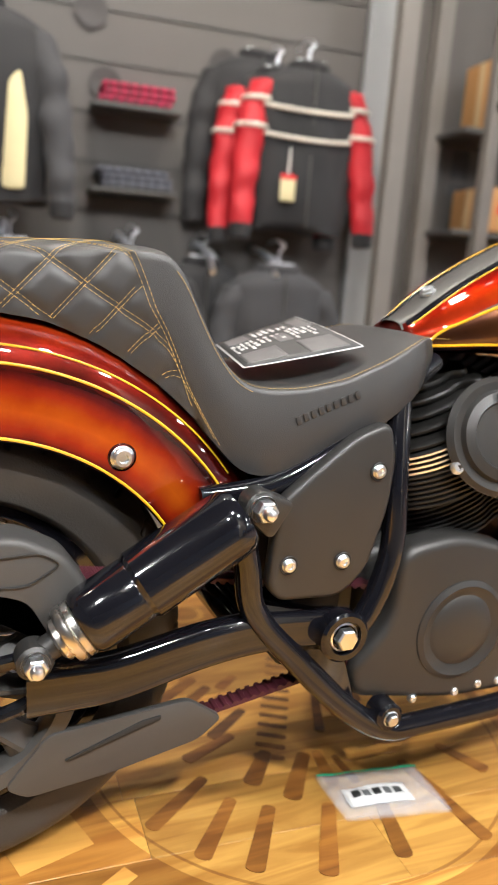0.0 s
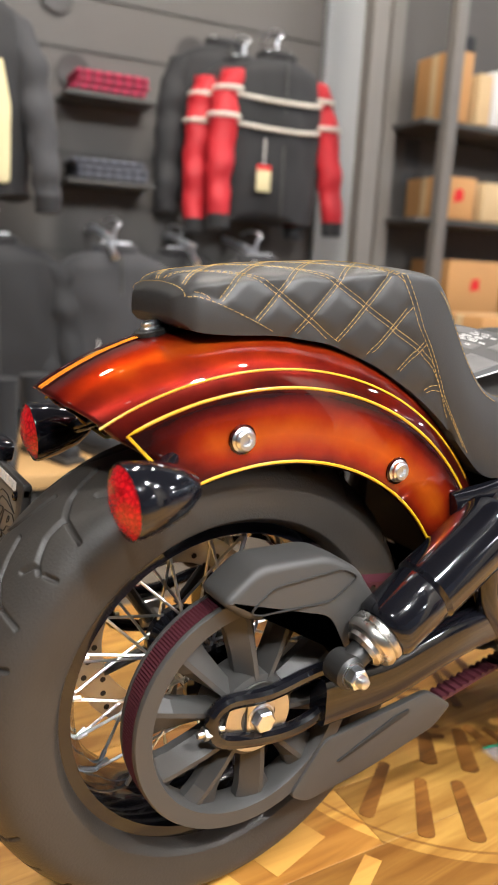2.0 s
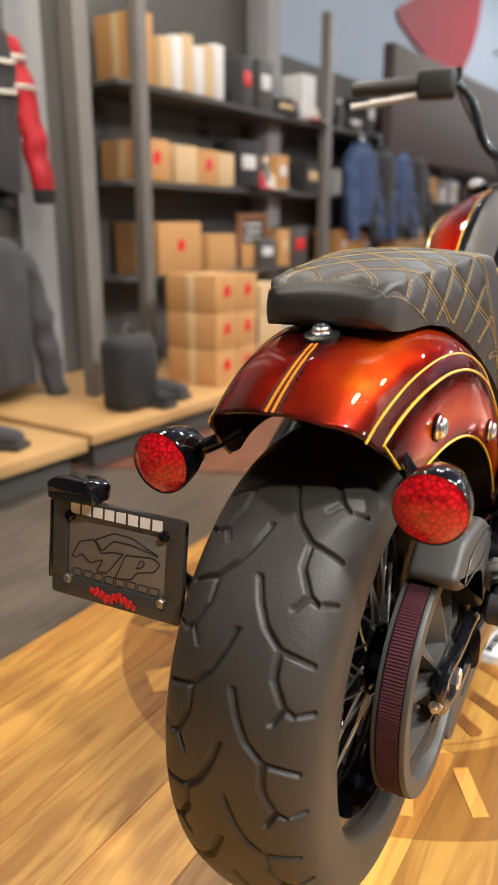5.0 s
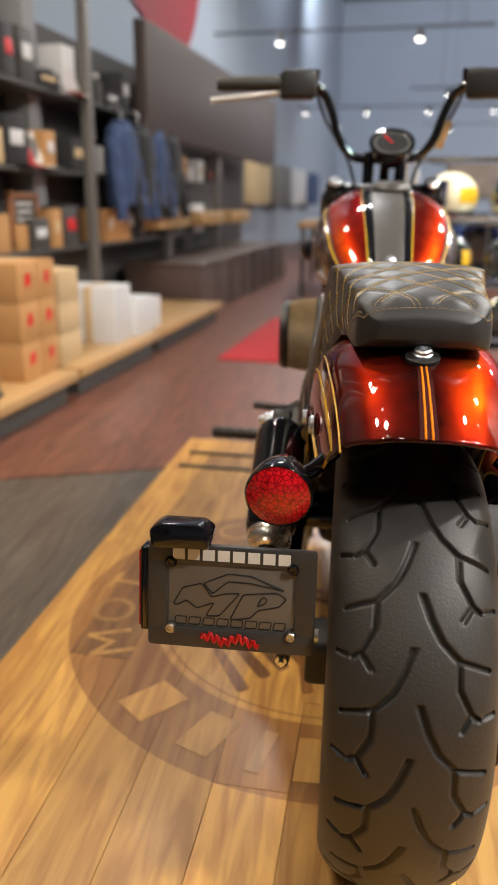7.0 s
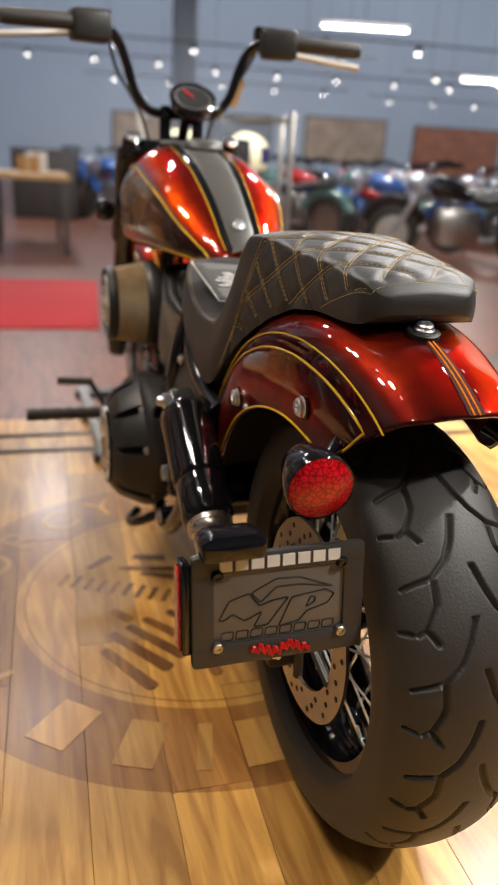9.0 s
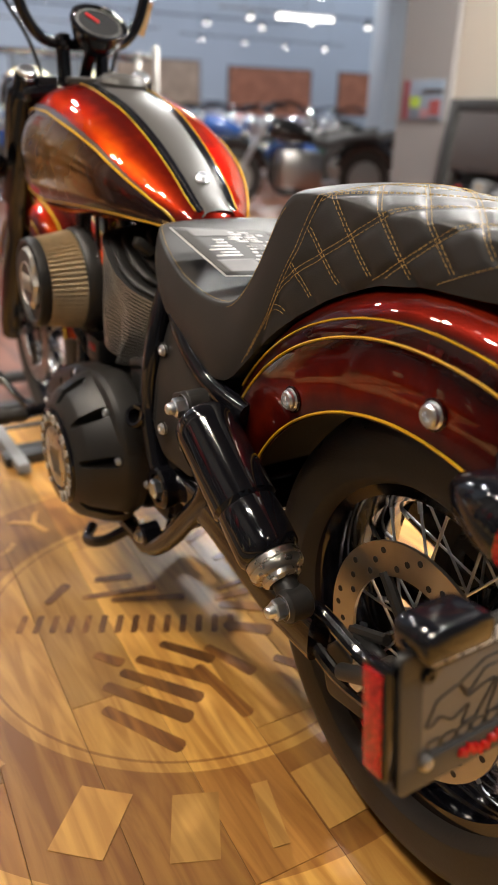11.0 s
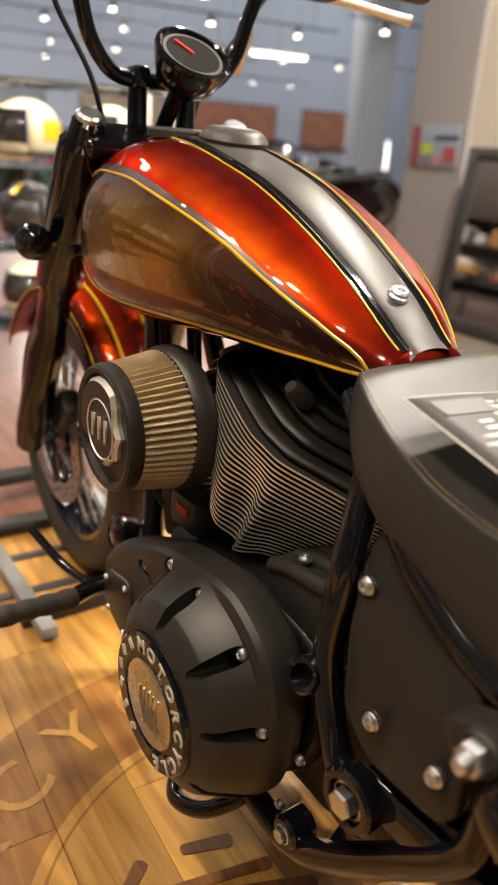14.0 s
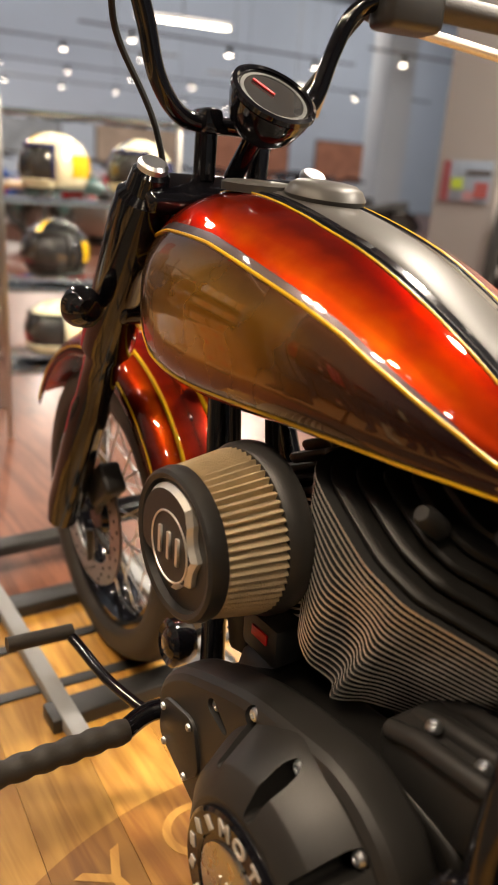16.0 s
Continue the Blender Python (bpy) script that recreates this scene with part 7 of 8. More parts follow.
random.seed(5)
for col in range(2):
    for row in range(3):
        carton(2.24 + 0.185 * col, 1.98, 0.10 + 0.187 * row, 0.18, 0.32, 0.185, CARD, random.uniform(-1.5, 1.5), 1)
for row in range(3):
    carton(2.68, 1.97, 0.10 + 0.165 * row, 0.24, 0.28, 0.163, CARD2, random.uniform(-2, 2), 0)
for k, (x, z, sx, sy, sz, mm) in enumerate(((2.30, 0.78, 0.34, 0.3, 0.26, CARD), (2.68, 0.78, 0.26, 0.26, 0.2, CARD), (2.15, 1.23, 0.2, 0.28, 0.19, CARD), (2.38, 1.23, 0.16, 0.28, 0.18, CARD2), (2.56, 1.23, 0.18, 0.28, 0.175, CARD), (2.72, 1.23, 0.14, 0.28, 0.17, CARD2), (2.10, 1.66, 0.12, 0.26, 0.30, CARD), (3.05, 0.78, 0.22, 0.2, 0.14, CARD), (4.3, 0.78, 0.3, 0.3, 0.22, CARD), (4.7, 1.23, 0.3, 0.3, 0.2, WHITEBOX), (5.0, 1.23, 0.2, 0.3, 0.25, CARD2), (5.7, 1.23, 0.3, 0.3, 0.2, CARD), (6.2, 0.78, 0.3, 0.3, 0.25, WHITEBOX))):
    carton(x, 2.20, z, sx, sy, sz, mm, random.uniform(-2, 2), 1 if k in (0, 2, 4) else 0, "brown carton on a shelf", SHOP)
for k in range(6):
    carton(2.24 + 0.085 * k, 2.18, 1.66, 0.078, 0.24, 0.22 + 0.02 * (k % 3), WHITEBOX if k % 2 else CARD2, 0, 0, "slim boxed product standing on a shelf", SHOP)
carton(3.35, 1.98, 0.10, 0.30, 0.34, 0.34, WHITEBOX, 3, 0, "white carton on the plinth")
carton(3.65, 1.95, 0.10, 0.28, 0.34, 0.24, WHITEBOX, -2, 0, "white carton on the plinth")
carton(3.94, 1.96, 0.10, 0.24, 0.30, 0.20, WHITEBOX, 4, 0, "white carton on the plinth")


def cap(x, y, z, col):
    c = thing("cap", "dark baseball cap on a shelf", "cap", SHOP @ pose(x, y, z, 0, 0, random.uniform(-30, 30)), "caps")
    bm = bmesh.new()
    lathe(bm, [(0.085, 0), (0.09, 0.03), (0.08, 0.08), (0.05, 0.11), (0, 0.12)], None, 20)
    part("crown", bm, col, c)
    bm = bmesh.new()
    slab(bm, rounded([(-0.07, 0), (0.07, 0), (0.06, 0.09), (-0.06, 0.09)], 0.03), 0, 0.006, 0, 2, Matrix.Translation((0, -0.07, 0.012)) @ Matrix.Rotation(math.radians(100), 4, "X"))
    part("peak", bm, col, c)


for k in range(7):
    cap(2.95 + 0.13 * k + 0.02 * (k % 2), 2.16, 1.23 if k < 4 else 1.66, (CLOTH, REDCLOTH, OFFWHITE, CLOTH)[k % 4])
sign = thing("framed_sign", "small framed dark menu board on a shelf", "sign", Q(3.28, 1.80, 0.78), "")
bm = bmesh.new()
for q in ((0, 0.02), (0, 0.28)):
    box(bm, 0.30, 0.03, 0.035, Matrix.Translation((q[0], 0, q[1] + 0.015)), 0.003)
for q in (-0.135, 0.135):
    box(bm, 0.035, 0.03, 0.30, Matrix.Translation((q, 0, 0.165)), 0.003)
part("frame", bm, surface("sign_wood", (0.25, 0.10, 0.04), 0.5), sign)
bm = bmesh.new()
box(bm, 0.25, 0.012, 0.26, Matrix.Translation((0, 0, 0.165)))
part("board", bm, SHELFM, sign)
for k in range(5):
    bm = bmesh.new()
    box(bm, 0.17 - 0.02 * (k % 2), 0.004, 0.012, Matrix.Translation((0, -0.008, 0.25 - 0.04 * k)))
    part("text_bar", bm, WHITE, sign)


def boots(x, y, z, mat_, rz):
    b = thing("boot", "tall riding boot standing on the plinth", "boot", P(x, y, z, rz), "boots")
    bm = bmesh.new()
    tube(bm, spline([(0, 0.03, 0.06), (0, 0.04, 0.15), (0, 0.045, 0.30)], 4), [0.048 + 0.001 * i for i in range(9)], 14)
    tube(bm, spline([(0, 0.06, 0.045), (0, -0.05, 0.045), (0, -0.16, 0.04), (0, -0.20, 0.035)], 4), [0.044, 0.045, 0.046, 0.046, 0.045, 0.044, 0.042, 0.04, 0.038, 0.036, 0.034, 0.03, 0.022], 14)
    part("upper", bm, mat_, b)
    bm = bmesh.new()
    box(bm, 0.095, 0.30, 0.025, Matrix.Translation((0, -0.06, 0.0125)), 0.008)
    part("sole", bm, RUBBER, b)


for x, y, mm in ((0.78, 1.84, CREAM), (0.55, 1.88, CLOTH), (1.0, 1.85, CHARCOAL), (0.2, 1.86, CLOTH), (0.36, 1.92, CLOTH), (1.86, 1.74, CLOTH), (2.02, 1.78, CHARCOAL)):
    boots(x, y, 0.10, mm, random.uniform(-25, 25))

# panelled counter run and hanging clothes further along
COUNTERM = surface("brown_counter_panel", (0.09, 0.06, 0.05), 0.45, 0, 0, 0.2, 3)
for k in range(4):
    cu = thing("counter_unit", "low brown panelled counter unit with an oak top", "counter", ROOM @ Matrix.Translation((5.95 + 1.04 * k, 2.30, FLOOR)), "counter units")
    bm = bmesh.new()
    box(bm, 1.0, 0.70, 0.44, Matrix.Translation((0, 0, 0.22)), 0.006)
    part("body", bm, COUNTERM, cu)
    for q in (-0.25, 0.25):
        bm = bmesh.new()
        box(bm, 0.46, 0.016, 0.36, Matrix.Translation((q, -0.356, 0.22)), 0.005)
        part("panel", bm, COUNTERM, cu)
    bm = bmesh.new()
    box(bm, 1.03, 0.74, 0.03, Matrix.Translation((0, 0, 0.456)), 0.005)
    part("top", bm, COUNTERM, cu)
room_box("fascia", 5.2, 10.5, 2.30, 2.40, 1.45, 2.3, surface("brown_fascia", (0.075, 0.055, 0.05), 0.5, 0, 0, 0.15, 2), "brown fascia panel above the wall bays", "", "structure")
for k in range(4):
    jacket(P(5.0 + 0.35 * k, 1.85 - 0.04 * k, 1.5), "dark garment on a rail" if k % 2 else "blue denim jacket on a rail", BLUECLOTH if k in (0, 2) else CLOTH, BLUECLOTH if k in (0, 2) else CLOTH, 0.2, 0.6, 20 + k, tag=False)
for k in range(3):
    room_box("wall_block", 5.4 + 1.3 * k, 6.3 + 1.3 * k, 2.30, 2.80, 0.70, 0.84, PLINTHWOOD, "pale oak shelf block", "shelf", "", "oak blocks")
mural = thing("wall_mural", "large red painted emblem on the blue wall", "mural", ROOM @ Matrix.Translation((9.3, 3.485, 3.5)) @ Matrix.Diagonal((1.65, 1, 1.0, 1)), "", "structure")
bm = bmesh.new()
slab(bm, [(p.x, p.z) for p in spline([(-0.9, 0, -0.3), (-0.5, 0, 0.1), (-0.6, 0, 0.7), (0.0, 0, 0.9), (0.7, 0, 0.9), (0.75, 0, 0.1), (0.3, 0, -0.7), (-0.3, 0, -0.6)], 6, True)], -0.012, 0.0)
part("emblem", bm, surface("faded_red_paint", (0.30, 0.03, 0.04), 0.7, 0, 0, 0.2, 3), mural)

# rug and far tables
rug = room_box("rug", 3.7, 5.6, 0.35, 1.30, FLOOR, FLOOR + 0.012, surface("red_rug", (0.40, 0.02, 0.025), 0.9, 0, 0, 0.2, 12, 0.3, 200), "plain red rug lying on the brown floor", "rug")


def table(x, y, sx, sy, h, rz=0):
    t = thing("display_table", "display table with an oak top and black steel legs", "table", P(x, y, FLOOR, rz), "display tables")
    bm = bmesh.new()
    box(bm, sx, sy, 0.06, Matrix.Translation((0, 0, h - 0.03)), 0.006)
    part("tabletop", bm, PLINTHWOOD, t)
    for a in (-1, 1):
        for b in (-1, 1):
            bm = bmesh.new()
            box(bm, 0.05, 0.05, h - 0.06, Matrix.Translation((a * (sx / 2 - 0.06), b * (sy / 2 - 0.06), (h - 0.06) / 2)), 0.004)
            part("leg", bm, SHELFM, t)


table(8.2, 0.2, 1.8, 0.8, 0.8, 5)
table(10.5, -2.0, 2.0, 0.9, 0.8, 15)
for k, (x, y, z) in enumerate(((8.0, 0.2, 0.74), (8.6, 0.1, 0.74))):
    carton(x, y + 0.105 * x, z, 0.26, 0.22, 0.16 + 0.05 * (k % 2), WHITEBOX if k % 2 else CARD, 12 * k, 0, "small box standing on a display table")


# ---- glass helmet cabinet ----
def helmet(m, shell, label, band=None, mark=None):
    """A helmet facing local +x; band colours the edge of the face opening, mark the patch on each side."""
    h = thing("helmet", label, "helmet", m, "helmets on the glass shelves")

    def patch(bm, a0, a1, q0, q1, grow):
        rings = []
        for i in range(12):
            a = math.radians(a0 + (a1 - a0) * i / 11)
            r = max(0.128 * math.cos(a), 0.002) * grow
            rings.append([bm.verts.new((r * math.cos(q) * 1.12, r * math.sin(q), 0.12 + 0.128 * grow * math.sin(a))) for q in [math.radians(q0 + (q1 - q0) * k / 16) for k in range(17)]])
        for a, b in zip(rings, rings[1:]):
            for k in range(16):
                bm.faces.new((a[k], a[k + 1], b[k + 1], b[k]))
        return bm

    bm = bmesh.new()
    patch(bm, -38, 90, 62, 298, 1.0)
    patch(bm, 36, 90, -62, 62, 1.0)
    patch(bm, -38, -20, -62, 62, 1.03)
    sh = part("shell", bm, shell, h, sharp=1.3)
    thick = sh.modifiers.new("thickness", "SOLIDIFY")
    thick.thickness = 0.006
    bm = patch(bmesh.new(), -36, 60, 0, 360, 0.93)
    part("lining", bm, DARK, h)
    bm = bmesh.new()
    patch(bm, -20, 37, -60, 60, 0.985)
    part("visor", bm, GLASS, h)
    edge = [Vector((0.128 * math.cos(math.radians(a)) * math.cos(math.radians(q)) * 1.13, 0.129 * math.cos(math.radians(a)) * math.sin(math.radians(q)), 0.12 + 0.129 * math.sin(math.radians(a)))) for a, q in [(-20 + 56 * k / 8, 62) for k in range(9)] + [(36, 62 - 124 * k / 12) for k in range(13)] + [(36 - 56 * k / 8, -62) for k in range(9)]]
    bm = bmesh.new()
    tube(bm, edge, 0.007, 8)
    part("edge_band", bm, band or DARK, h, "dark band round the face opening")
    if mark:
        for s in (-1, 1):
            bm = patch(bmesh.new(), -14, 22, s * 92, s * 150, 1.012)
            part("side_mark", bm, mark, h, "coloured patch on the shell")
        bm = patch(bmesh.new(), 38, 88, -9, 9, 1.012)
        patch(bm, -30, 88, 171, 189, 1.012)
        part("crown_stripe", bm, mark, h, "stripe over the crown")
    bm = bmesh.new()
    tube(bm, [Vector((0.112 * math.cos(a), 0.100 * math.sin(a), 0.040)) for a in [2 * math.pi * k / 28 for k in range(28)]], 0.009, 8, True)
    part("rim_trim", bm, DARK, h)
    return h


CREAMP = surface("cream_gloss_shell", (0.72, 0.66, 0.46), 0.2, 0, 0.8, 0.08)
YELP = surface("yellow_gloss_shell", (0.70, 0.42, 0.02), 0.2, 0, 0.8, 0.08)
BLKP = surface("black_gloss_shell", (0.012, 0.012, 0.013), 0.2, 0, 0.8, 0.08)
CLEAR = bpy.data.materials.new("shelf_glass")
CLEAR.use_nodes = True
cn = CLEAR.node_tree.nodes["Principled BSDF"]
cn.inputs["Base Color"].default_value = (0.8, 0.92, 0.88, 1)
cn.inputs["Roughness"].default_value = 0.03
cn.inputs["Transmission Weight"].default_value = 1.0
cab = thing("glass_shelf_unit", "glass shelf unit with steel corner posts", "shelf unit", pose(3.3, -0.62, FLOOR, 0, 0, -12))
for z in (0.27, 0.59, 0.91, 1.22):
    bm = bmesh.new()
    box(bm, 0.45, 0.80, 0.012, Matrix.Translation((0, 0, z)), 0.002)
    part("glass_shelf", bm, CLEAR, cab).visible_shadow = False
for a in (-0.21, 0.21):
    for b in (-0.39, 0.39):
        bm = bmesh.new()
        box(bm, 0.025, 0.025, 1.26, Matrix.Translation((a, b, 0.63)), 0.003)
        part("corner_post", bm, STEEL, cab)
BLUEP = surface("dark_blue_gloss_band", (0.02, 0.025, 0.10), 0.25, 0, 0.8, 0.08)
HELMETS = ((CREAMP, "cream gloss helmet with an amber side patch", BLUEP, YELP), (CREAMP, "cream gloss helmet with a dark blue edge", BLUEP, BLUEP),
           (BLKP, "black gloss helmet with yellow side patches", DARK, YELP), (BLKP, "plain black gloss helmet", DARK, None),
           (CREAMP, "plain cream gloss helmet", DARK, None), (BLKP, "black gloss helmet with cream side patches", DARK, CREAMP))
for k, (shell, text, band, mark) in enumerate(HELMETS):
    row, col = k // 2, k % 2
    helmet(pose(3.3, -0.62, FLOOR, 0, 0, -12) @ pose(0, 0.17 - 0.34 * col, (0.917, 0.597, 0.277)[row], 0, 0, 112 + 12 * (k % 3)), shell, text, band, mark)

# lit panel on the far wall and the small coloured sign on the partition
LITP = bpy.data.materials.new("lit_white_panel")
LITP.use_nodes = True
LITP.node_tree.nodes["Principled BSDF"].inputs["Emission Color"].default_value = (0.95, 0.98, 1.0, 1)
LITP.node_tree.nodes["Principled BSDF"].inputs["Emission Strength"].default_value = 2.2
lit = thing("lit_panel", "tall narrow white lit panel standing by the far wall", "light panel", pose(24.0, -22.3, -0.3, 0, 0, 45))
bm = bmesh.new()
box(bm, 0.12, 0.34, 1.9, Matrix.Translation((0, 0, 0.95)), 0.02)
part("diffuser", bm, LITP, lit)
bm = bmesh.new()
box(bm, 0.5, 0.5, 0.9, Matrix.Translation((0, 0, -0.45 + 0.0)), 0.02)
part("base", bm, DARK, lit)

# wheel chock rails in front
chock = thing("wheel_chock", "steel wheel chock frame with rubber feet on the platform", "wheel stand", pose(0, 0, 0))
for yy in (0.19, -0.14):
    bm = bmesh.new()
    box(bm, 0.85, 0.035, 0.03, Matrix.Translation((1.78, yy + 0.02, 0.02)), 0.004)
    part("rail", bm, POSTW, chock)
for xx in (1.45, 1.85, 2.15):
    bm = bmesh.new()
    box(bm, 0.06, 0.40, 0.03, Matrix.Translation((xx, 0.045, 0.016)), 0.004)
    part("crossbar", bm, SATIN, chock)


# ---- far showroom: motorcycles, lights, pillars, mirror ----
def far_bike(m, paint, label):
    b = thing("parked_motorcycle", label, "motorcycle", m, "motorcycles across the showroom")
    for x in (-0.75, 0.80):
        bm = bmesh.new()
        tube(bm, [Vector((x + 0.26 * math.cos(a), 0, 0.32 + 0.26 * math.sin(a))) for a in [2 * math.pi * k / 28 for k in range(28)]], 0.06, 8, True)
        part("tyre", bm, RUBBER, b)
        bm = bmesh.new()
        lathe(bm, [(0, -0.03), (0.2, -0.02), (0.21, 0.02), (0, 0.03)], Matrix.Translation((x, 0, 0.32)) @ Matrix.Rotation(math.radians(90), 4, "X"), 20)
        part("wheel_disc", bm, STEEL, b)
    bm = bmesh.new()
    box(bm, 0.5, 0.34, 0.40, Matrix.Translation((0.05, 0, 0.42)), 0.05, 2)
    part("engine", bm, STEEL, b)
    bm = bmesh.new()
    loft(bm, [[Vector((x, w * math.cos(a), z + h * math.sin(a))) for a in [2 * math.pi * k / 16 for k in range(16)]] for x, w, z, h in ((-0.12, 0.05, 0.76, 0.04), (0.0, 0.13, 0.79, 0.10), (0.2, 0.17, 0.83, 0.14), (0.36, 0.14, 0.86, 0.12), (0.42, 0.05, 0.86, 0.05))])
    part("fuel_tank", bm, paint, b)
    bm = bmesh.new()
    loft(bm, [[Vector((x, w * math.cos(a), z + 0.06 * math.sin(a))) for a in [2 * math.pi * k / 14 for k in range(14)]] for x, w, z in ((-0.85, 0.08, 0.80), (-0.5, 0.14, 0.76), (-0.25, 0.15, 0.70), (-0.08, 0.10, 0.74))])
    part("seat", bm, LEATHER, b)
    for x, r0 in ((-0.75, 0.37), (0.80, 0.37)):
        bm = bmesh.new()
        tube(bm, [Vector((x + r0 * math.cos(a), 0, 0.32 + r0 * math.sin(a))) for a in [math.radians(20 + 140 * k / 14) for k in range(15)]], 0.07, 8)
        part("fender", bm, paint, b)
    bm = bmesh.new()
    for s in (-1, 1):
        tube(bm, [(0.80, s * 0.1, 0.32), (0.45, s * 0.1, 0.95)], 0.03, 8)
    part("fork", bm, CHROME, b)
    bm = bmesh.new()
    tube(bm, spline([(0.15, -0.42, 1.08), (0.32, -0.25, 1.12), (0.42, 0, 1.02), (0.32, 0.25, 1.12), (0.15, 0.42, 1.08)], 5), 0.02, 8)
    part("handlebar", bm, BLACK, b)
    bm = bmesh.new()
    lathe(bm, [(0, -0.1), (0.09, -0.06), (0.1, 0.0), (0.09, 0.01), (0, 0.02)], Matrix.Translation((0.62, 0, 0.88)) @ Matrix.Rotation(math.radians(90), 4, "Y"), 18)
    part("headlight", bm, CHROME, b)
    bm = bmesh.new()
    tube(bm, spline([(0.2, -0.2, 0.35), (0.0, -0.22, 0.25), (-0.9, -0.22, 0.27)], 4), 0.045, 10)
    part("exhaust", bm, CHROME, b)
    return b


RED2 = surface("red_gloss_paint", (0.45, 0.012, 0.015), 0.25, 0, 0.8, 0.1)
BLUE2 = surface("blue_gloss_paint", (0.03, 0.10, 0.35), 0.25, 0, 0.8, 0.1)
GREEN2 = surface("sea_green_paint", (0.10, 0.20, 0.19), 0.25, 0, 0.8, 0.1)
proto = [far_bike(pose(10.4, -5.0, FLOOR, 0, 0, 40), GREEN2, "sea-green cruiser motorcycle parked in the showroom"), far_bike(pose(10.0, -3.9, FLOOR, 0, 0, 60), RED2, "red cruiser motorcycle parked in the showroom"), far_bike(pose(8.6, -4.6, FLOOR, 0, 0, 50), BLUE2, "blue sport motorcycle parked in the showroom"), far_bike(pose(7.0, -4.6, FLOOR, 0, 0, 70), BLKP, "black cruiser motorcycle parked in the showroom")]
random.seed(8)
spots = [(9.5, -3.2), (10.5, -4.4), (11.5, -3.6), (9.6, -5.8), (11.0, -6.4), (12.6, -5.0), (13.0, -7.4), (11.8, -8.4), (14.5, -6.4), (13.8, -9.6), (15.5, -8.4), (16.0, -4.8), (17.0, -7.0), (8.9, -6.9), (14.2, -3.4), (18.5, -5.6), (12.4, -3.7), (9.2, -5.9), (12.2, -6.2), (10.2, -7.4), (15.0, -5.2), (16.6, -9.8), (19.5, -9.0), (21.0, -7.0), (20.5, -11.5), (13.2, -4.2), (12.0, -1.4), (14.0, -1.0), (16.4, -2.2)]
for k, (x, y) in enumerate(spots):
    copy_thing(proto[(k * 7 + k // 3) % 4], pose(x, y, FLOOR, 0, 0, 30 + 60 * random.random()))

LIT = glow("lit_lamp_face", (1.0, 0.93, 0.82), 14.0)


def track(x, y, z, length, rz, heads):
    t = thing("track_light", "black ceiling track with lit spot heads", "track light", pose(x, y, z, 0, 0, rz), "track lights")
    bm = bmesh.new()
    box(bm, length, 0.035, 0.03, None, 0.004)
    part("rail", bm, SHELFM, t)
    for k in range(heads):
        xx = -length / 2 + length * (k + 0.5) / heads
        bm = bmesh.new()
        lathe(bm, [(0, 0.0), (0.03, 0.0), (0.045, -0.03), (0.055, -0.12), (0.05, -0.125)], Matrix.Translation((xx, 0, -0.03)), 14)
        hd = part("spot_head", bm, SATIN, t)
        bm = bmesh.new()
        lathe(bm, [(0, -0.125), (0.05, -0.125), (0.045, -0.135), (0, -0.14)], Matrix.Translation((xx, 0, -0.03)), 14)
        part("lamp_face", bm, LIT, hd)
    for q in (-0.4, 0.4):
        bm = bmesh.new()
        tube(bm, [(q * length, 0, 0), (q * length, 0, 7.5 - z)], 0.006, 6)
        part("drop_rod", bm, SHELFM, t)


for x, y, z, ln, rz, hd in ((12, -6.5, 3.0, 5, 84, 3), (15, -4.0, 3.1, 6, 84, 4), (15, -11.0, 3.0, 6, 84, 4), (19, -8.0, 3.2, 8, 84, 5), (23, -6.0, 3.2, 8, 84, 5), (23, -14.0, 3.2, 6, 84, 4), (11, 0.2, 3.3, 4, 84, 2), (19, -1.0, 3.2, 6, 84, 4), (9.5, -9.5, 2.9, 4, 84, 3), (0.1, -2.5, 3.6, 3, 0, 5), (0.6, 1.2, 3.6, 3, 0, 4)):
    track(x, y, z, ln, rz, hd)
for x, y, rz in ((9.5, -4.3, 75), (13.5, -9.0, 75)):
    tl = thing("tube_light", "hanging lit fluorescent tube fitting", "ceiling light", pose(x, y, 2.75, 0, 0, rz), "tube lights")
    bm = bmesh.new()
    box(bm, 1.2, 0.14, 0.05, None, 0.01)
    part("casing", bm, WHITE, tl)
    bm = bmesh.new()
    box(bm, 1.15, 0.10, 0.02, Matrix.Translation((0, 0, -0.032)), 0.006)
    part("diffuser", bm, LIT, tl)
    bm = bmesh.new()
    tube(bm, [(0, 0, 0.02), (0, 0, 4.75)], 0.006, 6)
    part("drop_rod", bm, SHELFM, tl)
for x, y in ((10.3, -8.6), (17.5, -3.6)):
    pl = thing("pillar", "square blue-grey painted pillar", "pillar", pose(x, y, FLOOR, 0, 0, -6), "pillars", "structure")
    bm = bmesh.new()
    box(bm, 0.5, 0.5, 7.56, Matrix.Translation((0, 0, 3.78)), 0.01)
    part("shaft", bm, BLUEWALL, pl)
